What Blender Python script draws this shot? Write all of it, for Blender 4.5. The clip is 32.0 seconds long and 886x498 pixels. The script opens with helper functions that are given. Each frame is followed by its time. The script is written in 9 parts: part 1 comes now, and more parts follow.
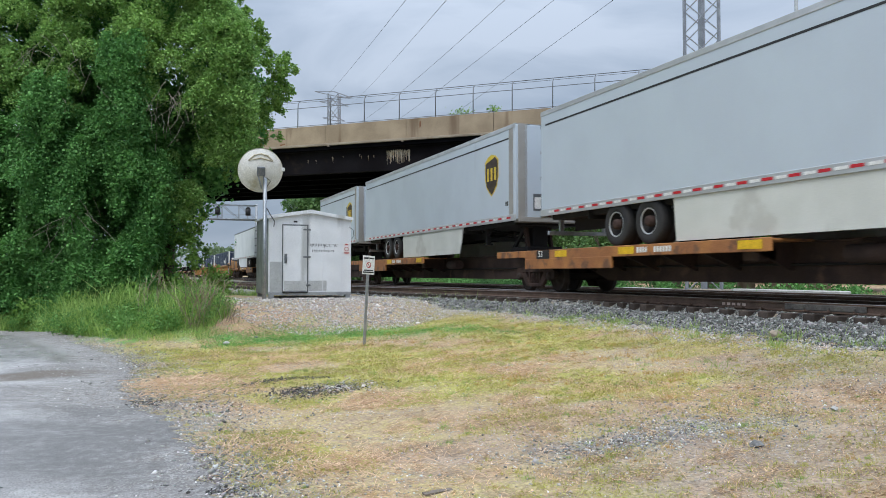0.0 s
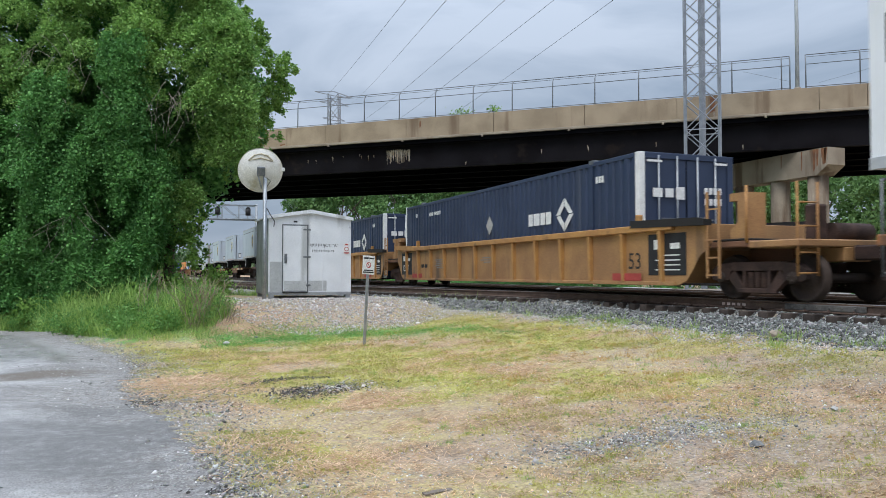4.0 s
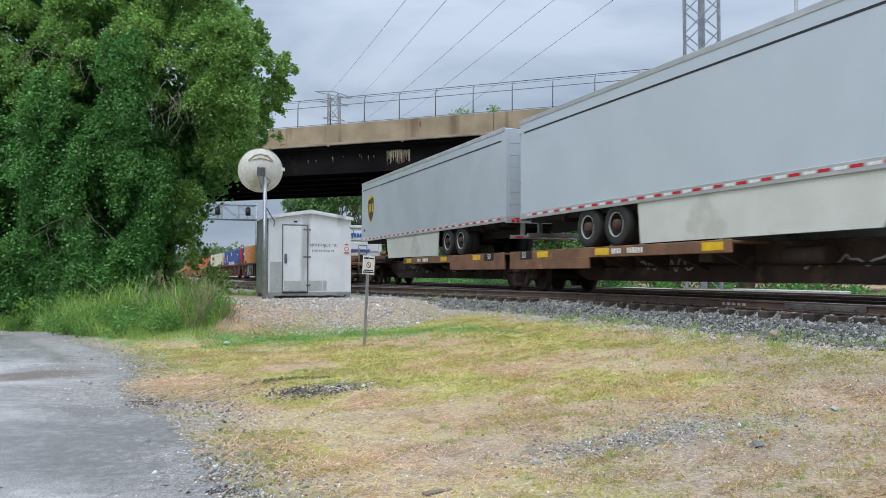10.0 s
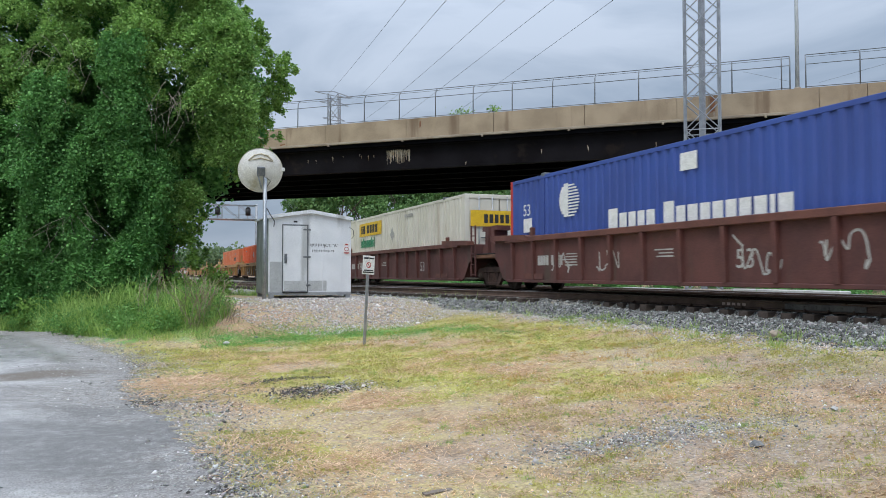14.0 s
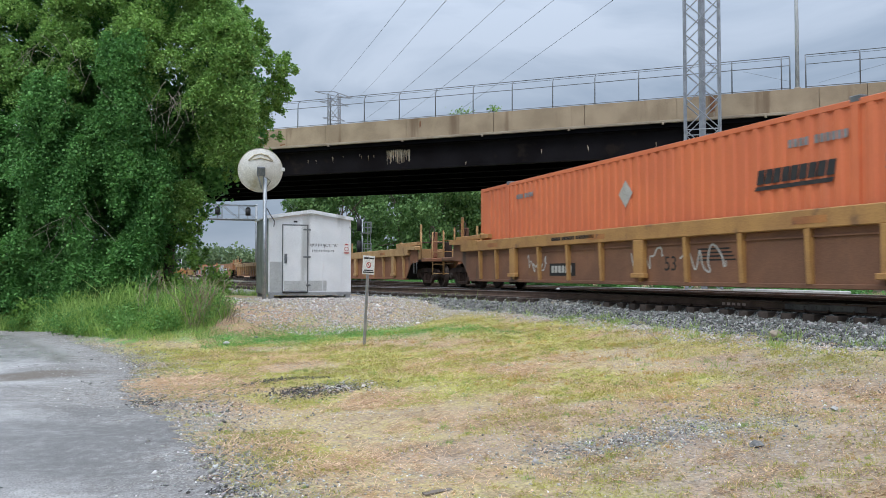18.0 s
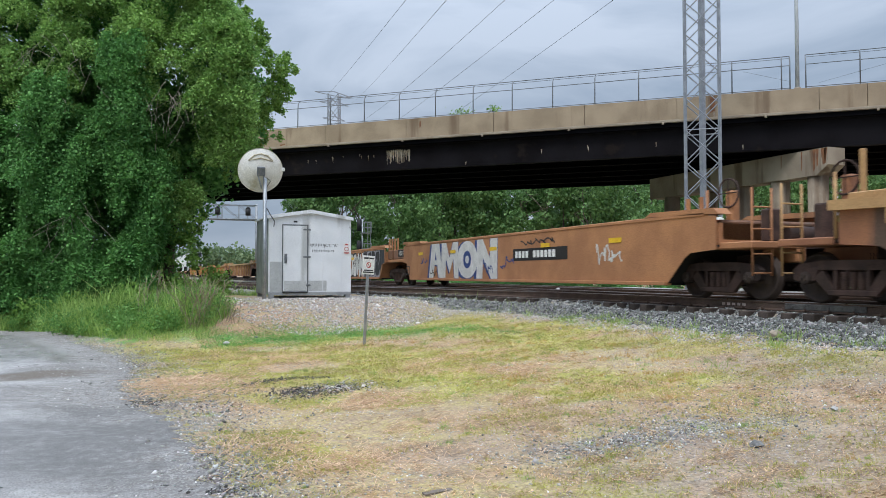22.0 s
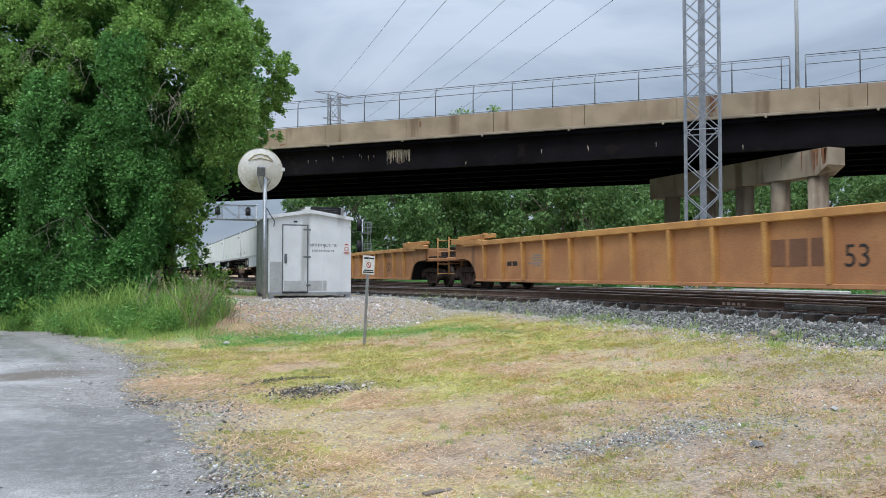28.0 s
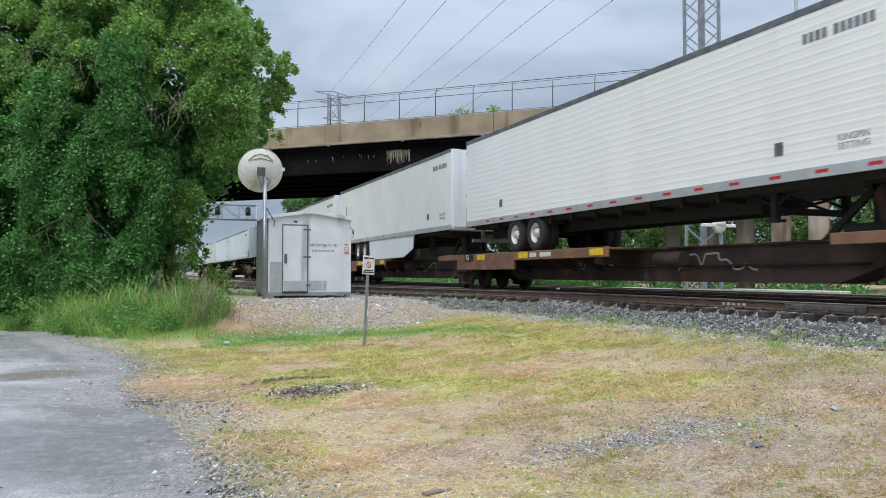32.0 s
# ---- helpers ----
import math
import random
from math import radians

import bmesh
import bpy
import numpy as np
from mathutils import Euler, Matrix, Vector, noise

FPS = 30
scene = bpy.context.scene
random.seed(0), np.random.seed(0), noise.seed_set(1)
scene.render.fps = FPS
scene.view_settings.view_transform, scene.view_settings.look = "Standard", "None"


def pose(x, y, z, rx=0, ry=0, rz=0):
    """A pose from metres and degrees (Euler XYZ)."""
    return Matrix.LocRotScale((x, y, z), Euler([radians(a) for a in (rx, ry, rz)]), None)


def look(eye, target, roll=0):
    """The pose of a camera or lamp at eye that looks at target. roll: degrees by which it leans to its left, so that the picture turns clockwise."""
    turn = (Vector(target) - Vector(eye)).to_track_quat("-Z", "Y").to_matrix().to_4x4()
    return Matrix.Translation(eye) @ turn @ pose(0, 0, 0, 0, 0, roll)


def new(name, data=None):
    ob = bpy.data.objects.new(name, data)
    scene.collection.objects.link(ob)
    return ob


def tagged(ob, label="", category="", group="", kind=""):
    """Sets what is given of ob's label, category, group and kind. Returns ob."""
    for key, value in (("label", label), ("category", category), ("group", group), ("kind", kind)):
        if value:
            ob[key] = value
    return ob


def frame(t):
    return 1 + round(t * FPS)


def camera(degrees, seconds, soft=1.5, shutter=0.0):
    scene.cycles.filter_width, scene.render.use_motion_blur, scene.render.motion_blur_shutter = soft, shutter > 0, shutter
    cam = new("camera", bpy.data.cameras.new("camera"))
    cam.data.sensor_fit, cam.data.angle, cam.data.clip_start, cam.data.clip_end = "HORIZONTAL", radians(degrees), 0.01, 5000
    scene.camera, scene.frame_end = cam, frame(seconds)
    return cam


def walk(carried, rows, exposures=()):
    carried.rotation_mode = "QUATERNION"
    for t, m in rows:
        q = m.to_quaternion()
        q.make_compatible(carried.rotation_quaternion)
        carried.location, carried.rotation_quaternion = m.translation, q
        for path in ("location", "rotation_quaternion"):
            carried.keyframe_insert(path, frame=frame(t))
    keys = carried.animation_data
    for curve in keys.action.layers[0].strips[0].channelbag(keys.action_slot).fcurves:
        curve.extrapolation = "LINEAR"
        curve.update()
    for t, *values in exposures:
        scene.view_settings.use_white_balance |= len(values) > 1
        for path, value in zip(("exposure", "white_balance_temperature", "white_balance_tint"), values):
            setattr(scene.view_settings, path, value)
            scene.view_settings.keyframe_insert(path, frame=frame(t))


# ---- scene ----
# Metres. x: across the tracks (away from the eye), y: along the tracks, z up.
TX, ZR = 11.615, 1.11          # centre of the running track, top of its rails
EYE = (0.0, 0.0, 1.6)
HEAD = radians(21.21)
cam = camera(58.49, 32.0, soft=0.5, shutter=0.1)
view = look(EYE, (100 * math.sin(HEAD), 100 * math.cos(HEAD), 4.74))
walk(cam, [(0.0, view), (32.0, view)])

# ---- light ----
SUN_EL, SUN_AZ = radians(58), radians(228)
world = bpy.data.worlds.new("overcast_sky")
scene.world = world
world.use_nodes = True
wn, wl = world.node_tree.nodes, world.node_tree.links
wn.clear()
wout, wbg = wn.new("ShaderNodeOutputWorld"), wn.new("ShaderNodeBackground")
sky = wn.new("ShaderNodeTexSky")
sky.sky_type, sky.sun_disc, sky.sun_elevation, sky.sun_rotation = "NISHITA", False, SUN_EL, SUN_AZ
sky.air_density, sky.dust_density = 1.0, 3.0
wtc, wmp = wn.new("ShaderNodeTexCoord"), wn.new("ShaderNodeMapping")
wmp.inputs["Scale"].default_value = (1.0, 1.0, 3.6)
wl.new(wtc.outputs["Generated"], wmp.inputs["Vector"])
cl = wn.new("ShaderNodeTexNoise")
cl.inputs["Scale"].default_value, cl.inputs["Detail"].default_value, cl.inputs["Roughness"].default_value = 2.6, 8, 0.52
cl.inputs["Distortion"].default_value = 0.5
wl.new(wmp.outputs["Vector"], cl.inputs["Vector"])
cr = wn.new("ShaderNodeValToRGB")
cr.color_ramp.elements[0].position, cr.color_ramp.elements[0].color = 0.36, (2.95, 3.70, 4.82, 1)
cr.color_ramp.elements[1].position, cr.color_ramp.elements[1].color = 0.60, (4.9, 5.66, 6.85, 1)
wl.new(cl.outputs["Fac"], cr.inputs["Fac"])
wmix = wn.new("ShaderNodeMix")
wmix.data_type = "RGBA"
wmix.inputs[0].default_value = 0.88
wl.new(sky.outputs["Color"], wmix.inputs[6])
wl.new(cr.outputs["Color"], wmix.inputs[7])
# an overcast sky is about three times as bright overhead as at the horizon
wsep, wup, wmul = wn.new("ShaderNodeSeparateXYZ"), wn.new("ShaderNodeMapRange"), wn.new("ShaderNodeVectorMath")
wl.new(wtc.outputs["Generated"], wsep.inputs["Vector"])
wup.inputs["From Min"].default_value, wup.inputs["From Max"].default_value = 0.0, 1.0
wup.inputs["To Min"].default_value, wup.inputs["To Max"].default_value = 1.02, 4.6
wpow = wn.new("ShaderNodeMath")
wpow.operation = "POWER"
wpow.inputs[1].default_value = 2.2
wl.new(wsep.outputs["Z"], wpow.inputs[0])
wl.new(wpow.outputs[0], wup.inputs["Value"])
wmul.operation = "SCALE"
wl.new(wmix.outputs[2], wmul.inputs[0])
wl.new(wup.outputs["Result"], wmul.inputs["Scale"])
wl.new(wmul.outputs["Vector"], wbg.inputs["Color"])
wbg.inputs["Strength"].default_value = 0.1
wl.new(wbg.outputs["Background"], wout.inputs["Surface"])
sun = new("sun", bpy.data.lights.new("sun", "SUN"))
sun.data.energy, sun.data.angle, sun.data.color = 1.5, radians(25), (1.0, 0.98, 0.94)
sun.matrix_world = look((0, 0, 50), (-50 * math.cos(SUN_EL) * math.sin(SUN_AZ), -50 * math.cos(SUN_EL) * math.cos(SUN_AZ),
                                     50 - 50 * math.sin(SUN_EL)))
scene.view_settings.exposure = 0.04


# ---- materials ----
def surf(name, a, b=None, scale=2.0, rough=0.7, metal=0.0, bump=0.15, grain=40.0, stain=None, stain_scale=1.2, stain_at=0.6,
         streak=False, vary=0.0, spec=0.4, soft=0.12, speckle=1.0):
    """Two colours mixed by a large noise, a fine grain over them, and stains of a third colour (drawn downwards if streak)."""
    m = bpy.data.materials.new(name)
    m.use_nodes = True
    n, l = m.node_tree.nodes, m.node_tree.links
    p = n["Principled BSDF"]
    b = b or tuple(c * 0.8 for c in a)
    tc = n.new("ShaderNodeTexCoord")

    def fuzz(sc, detail, src):
        t = n.new("ShaderNodeTexNoise")
        t.inputs["Scale"].default_value, t.inputs["Detail"].default_value = sc, detail
        l.new(src, t.inputs["Vector"])
        return t.outputs["Fac"]

    def mixed(fac, x, y, kind="MIX"):
        t = n.new("ShaderNodeMix")
        t.data_type, t.blend_type = "RGBA", kind
        for sock, val in ((t.inputs[0], fac), (t.inputs[6], x), (t.inputs[7], y)):
            if isinstance(val, (int, float)):
                sock.default_value = val
            elif isinstance(val, tuple):
                sock.default_value = (*val, 1)
            else:
                l.new(val, sock)
        return t.outputs[2]

    def span(src, lo, hi, to0=0.0, to1=1.0):
        t = n.new("ShaderNodeMapRange")
        t.interpolation_type = "SMOOTHSTEP"
        for k, val in zip(("From Min", "From Max", "To Min", "To Max"), (lo, hi, to0, to1)):
            t.inputs[k].default_value = val
        l.new(src, t.inputs["Value"])
        return t.outputs["Result"]

    big = fuzz(scale, 5, tc.outputs["Object"])
    fine = fuzz(grain, 3, tc.outputs["Object"])
    col = mixed(span(big, 0.35, 0.65), a, b)
    if stain:
        src = tc.outputs["Object"]
        if streak:
            mp = n.new("ShaderNodeMapping")
            mp.inputs["Scale"].default_value = (1, 1, 0.12)
            l.new(src, mp.inputs["Vector"])
            src = mp.outputs["Vector"]
        sp = fuzz(stain_scale, 6, src)
        col = mixed(span(sp, stain_at, stain_at + soft, 0, 0.85), col, stain)
    g = span(fine, 0.3, 0.7, 1 - 0.18 * speckle, 1 + 0.12 * speckle)
    gray = n.new("ShaderNodeCombineColor")
    for i in range(3):
        l.new(g, gray.inputs[i])
    col = mixed(1.0, col, gray.outputs[0], "MULTIPLY")
    if vary:
        oi = n.new("ShaderNodeObjectInfo")
        r = n.new("ShaderNodeMapRange")
        r.inputs["To Min"].default_value, r.inputs["To Max"].default_value = 1 - vary, 1 + vary
        l.new(oi.outputs["Random"], r.inputs["Value"])
        g2 = n.new("ShaderNodeCombineColor")
        for i in range(3):
            l.new(r.outputs["Result"], g2.inputs[i])
        col = mixed(1.0, col, g2.outputs[0], "MULTIPLY")
    l.new(col, p.inputs["Base Color"])
    l.new(span(big, 0.3, 0.7, max(0.03, rough - 0.08), min(1, rough + 0.08)), p.inputs["Roughness"])
    p.inputs["Metallic"].default_value = metal
    p.inputs["Specular IOR Level"].default_value = spec
    if bump:
        bp = n.new("ShaderNodeBump")
        bp.inputs["Strength"].default_value, bp.inputs["Distance"].default_value = bump, 0.01
        l.new(fine, bp.inputs["Height"])
        l.new(bp.outputs["Normal"], p.inputs["Normal"])
    return m


def leafy(name, a, b, gloss=0.55):
    """Foliage: colour varied leaf by leaf, a little light through the leaf."""
    m = bpy.data.materials.new(name)
    m.use_nodes = True
    n, l = m.node_tree.nodes, m.node_tree.links
    p = n["Principled BSDF"]
    geo, tc, t = n.new("ShaderNodeNewGeometry"), n.new("ShaderNodeTexCoord"), n.new("ShaderNodeTexNoise")
    t.inputs["Scale"].default_value, t.inputs["Detail"].default_value = 0.6, 3
    l.new(tc.outputs["Object"], t.inputs["Vector"])
    add = n.new("ShaderNodeMath")
    add.operation = "MULTIPLY_ADD"
    add.inputs[1].default_value, add.inputs[2].default_value = 0.5, -0.02
    l.new(geo.outputs["Random Per Island"], add.inputs[0])
    add2 = n.new("ShaderNodeMath")
    add2.operation = "MULTIPLY_ADD"
    add2.inputs[1].default_value = 0.75
    l.new(t.outputs["Fac"], add2.inputs[0])
    l.new(add.outputs[0], add2.inputs[2])
    r = n.new("ShaderNodeValToRGB")
    r.color_ramp.elements[0].position, r.color_ramp.elements[0].color = 0.2, (*a, 1)
    r.color_ramp.elements[1].position, r.color_ramp.elements[1].color = 0.9, (*b, 1)
    l.new(add2.outputs[0], r.inputs["Fac"])
    l.new(r.outputs["Color"], p.inputs["Base Color"])
    p.inputs["Roughness"].default_value = gloss
    p.inputs["Specular IOR Level"].default_value = 0.25
    tr, mx = n.new("ShaderNodeBsdfTranslucent"), n.new("ShaderNodeMixShader")
    l.new(r.outputs["Color"], tr.inputs["Color"])
    mx.inputs[0].default_value = 0.3
    l.new(p.outputs[0], mx.inputs[1])
    l.new(tr.outputs[0], mx.inputs[2])
    l.new(mx.outputs[0], n["Material Output"].inputs["Surface"])
    return m


MAT = {}
def M(key, *args, **kw):
    if key not in MAT:
        MAT[key] = surf(key, *args, **kw)
    return MAT[key]


M("concrete", (0.39, 0.305, 0.21), (0.29, 0.225, 0.155), 0.7, 0.9, stain=(0.17, 0.115, 0.075), stain_scale=0.8, stain_at=0.54, streak=True, bump=0.12, grain=40)
M("concrete_pale", (0.35, 0.295, 0.225), (0.26, 0.215, 0.165), 0.6, 0.9, stain=(0.22, 0.15, 0.09), stain_scale=0.9, stain_at=0.6, streak=True, bump=0.4, grain=25)
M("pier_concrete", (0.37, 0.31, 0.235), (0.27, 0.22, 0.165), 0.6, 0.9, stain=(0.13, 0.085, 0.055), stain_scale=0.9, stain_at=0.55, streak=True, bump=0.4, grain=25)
M("rust_stain", (0.25, 0.11, 0.05), (0.15, 0.07, 0.04), 3, 0.9)
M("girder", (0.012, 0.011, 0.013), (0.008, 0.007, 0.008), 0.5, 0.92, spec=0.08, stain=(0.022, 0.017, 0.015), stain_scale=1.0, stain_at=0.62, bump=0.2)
# Inner girders and deck soffit: shade under the bridge put into a near-black colour.
M("girder_shade", (0.006, 0.006, 0.0075), (0.004, 0.004, 0.005), 0.5, 0.95, spec=0.02, bump=0.1)
M("pole_paint", (0.55, 0.58, 0.60), (0.47, 0.50, 0.52), 3, 0.5, 0.1, bump=0.03)
M("fence_galv", (0.20, 0.215, 0.23), (0.15, 0.16, 0.175), 4, 0.55, 0.15, bump=0.05)
M("lime_streak", (0.55, 0.48, 0.38), (0.40, 0.30, 0.20), 5, 0.9)
M("galv", (0.42, 0.44, 0.45), (0.33, 0.35, 0.37), 4, 0.45, 0.7, bump=0.08, stain=(0.25, 0.25, 0.24), stain_scale=3, stain_at=0.62)
M("galv_dark", (0.20, 0.21, 0.22), (0.14, 0.15, 0.16), 4, 0.5, 0.6, bump=0.08)
M("tower_steel", (0.33, 0.35, 0.38), (0.26, 0.28, 0.31), 3, 0.55, 0.4, bump=0.05)
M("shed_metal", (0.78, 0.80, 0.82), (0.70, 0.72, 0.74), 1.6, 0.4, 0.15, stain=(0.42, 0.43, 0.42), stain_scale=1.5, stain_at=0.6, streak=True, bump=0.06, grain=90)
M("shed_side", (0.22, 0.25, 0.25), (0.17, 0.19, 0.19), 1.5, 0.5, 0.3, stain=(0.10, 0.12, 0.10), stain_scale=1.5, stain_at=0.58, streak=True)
M("shed_repaint", (0.50, 0.515, 0.51), (0.44, 0.455, 0.45), 2.5, 0.55, 0.25)
M("dish_white", (0.72, 0.71, 0.66), (0.64, 0.62, 0.55), 3, 0.5, stain=(0.45, 0.40, 0.28), stain_scale=2.5, stain_at=0.62)
M("dish_rib", (0.55, 0.50, 0.38), (0.45, 0.40, 0.28), 3, 0.6)
M("sign_white", (0.78, 0.78, 0.76), (0.70, 0.70, 0.68), 4, 0.4)
M("ink_black", (0.02, 0.02, 0.022), (0.03, 0.03, 0.03), 6, 0.6, bump=0)
M("ink_red", (0.42, 0.03, 0.03), (0.34, 0.03, 0.03), 6, 0.5, bump=0)
M("ink_white", (0.75, 0.75, 0.73), (0.66, 0.66, 0.64), 5, 0.5, bump=0)
M("ink_blue", (0.02, 0.125, 0.52), (0.02, 0.11, 0.46), 5, 0.45, bump=0)
M("ink_yellow", (0.75, 0.48, 0.02), (0.65, 0.40, 0.02), 5, 0.5, bump=0)
M("ink_green", (0.03, 0.25, 0.11), (0.03, 0.20, 0.09), 5, 0.5, bump=0)
M("ink_gray", (0.22, 0.23, 0.24), (0.17, 0.18, 0.18), 5, 0.6, bump=0)
M("shield_brown", (0.045, 0.024, 0.012), (0.035, 0.02, 0.01), 5, 0.4, bump=0)
M("shield_gold", (0.66, 0.47, 0.03), (0.58, 0.41, 0.03), 5, 0.4, bump=0)
M("rail_steel", (0.13, 0.085, 0.063), (0.095, 0.064, 0.05), 3, 0.7, 0.2, bump=0.3)
M("rail_head", (0.42, 0.38, 0.35), (0.34, 0.30, 0.28), 5, 0.35, 0.9, bump=0.03)
M("tie_wood", (0.04, 0.03, 0.025), (0.075, 0.058, 0.048), 6, 0.95, bump=0.6, grain=30, vary=0.3)
M("joint_bar", (0.16, 0.15, 0.14), (0.10, 0.095, 0.09), 4, 0.6, 0.4)
M("chalk_mark", (0.55, 0.45, 0.40), (0.45, 0.35, 0.3), 9, 0.9)
M("stone_gray", (0.12, 0.12, 0.115), (0.19, 0.19, 0.18), 9, 0.9, bump=0.5, grain=30)
M("bark", (0.12, 0.095, 0.07), (0.075, 0.06, 0.045), 5, 0.95, bump=0.8, grain=18)
M("board_gray", (0.20, 0.165, 0.135), (0.13, 0.11, 0.09), 6, 0.95, bump=0.5, grain=40)
M("twig", (0.33, 0.26, 0.18), (0.23, 0.18, 0.13), 5, 0.95)
M("bleached_twig", (0.35, 0.31, 0.25), (0.25, 0.22, 0.18), 5, 0.95)
M("straw", (0.78, 0.58, 0.40), (0.58, 0.39, 0.24), 5, 0.95, vary=0.1)
M("tyre", (0.022, 0.022, 0.023), (0.032, 0.031, 0.03), 5, 0.85, bump=0.3)
M("wheel_white", (0.70, 0.68, 0.64), (0.55, 0.52, 0.47), 7, 0.5, stain=(0.25, 0.14, 0.08), stain_scale=5, stain_at=0.63)
M("wheel_steel", (0.045, 0.034, 0.029), (0.065, 0.048, 0.04), 4, 0.7, 0.2, spec=0.2)
M("bogie_iron", (0.075, 0.047, 0.039), (0.042, 0.03, 0.026), 3, 0.85, 0.05, bump=0.4, vary=0.35, spec=0.15)
M("under_black", (0.013, 0.012, 0.012), (0.02, 0.018, 0.017), 3, 0.85, bump=0.3)
M("asphalt", (0.20, 0.198, 0.192), (0.29, 0.287, 0.28), 0.9, 0.75, bump=1.0, grain=45, stain=(0.36, 0.355, 0.34), stain_scale=0.6, stain_at=0.52, soft=0.2)
M("asphalt_crumb", (0.035, 0.035, 0.036), (0.06, 0.06, 0.06), 3, 0.9, bump=0.9, grain=40)
M("kerb_block", (0.45, 0.44, 0.41), (0.36, 0.35, 0.33), 2, 0.9)
M("signal_black", (0.02, 0.02, 0.022), None, 3, 0.6)
LEAF = {k: leafy(k, *v) for k, v in dict(
    leaf_tree=((0.07, 0.18, 0.036), (0.31, 0.50, 0.11)), blade_clover=((0.07, 0.22, 0.05), (0.28, 0.54, 0.15)), leaf_top=((0.10, 0.245, 0.06), (0.39, 0.60, 0.175)), leaf_dark=((0.05, 0.165, 0.044), (0.18, 0.40, 0.11)),
    leaf_far=((0.045, 0.115, 0.035), (0.185, 0.32, 0.105)), leaf_weed=((0.075, 0.20, 0.045), (0.19, 0.36, 0.09)), leaf_hill=((0.07, 0.13, 0.06), (0.20, 0.27, 0.13)),
    thatch=((0.22, 0.13, 0.07), (0.85, 0.63, 0.40)), turf=((0.24, 0.27, 0.06), (0.60, 0.56, 0.20)), blade_green=((0.27, 0.29, 0.055), (0.62, 0.57, 0.17)), blade_dry=((0.42, 0.31, 0.11), (0.66, 0.53, 0.23)), blade_amber=((0.42, 0.23, 0.06), (0.64, 0.44, 0.15)), blade_fresh=((0.17, 0.28, 0.055), (0.40, 0.54, 0.17)),
    blade_lush=((0.10, 0.22, 0.035), (0.44, 0.60, 0.17))).items()}


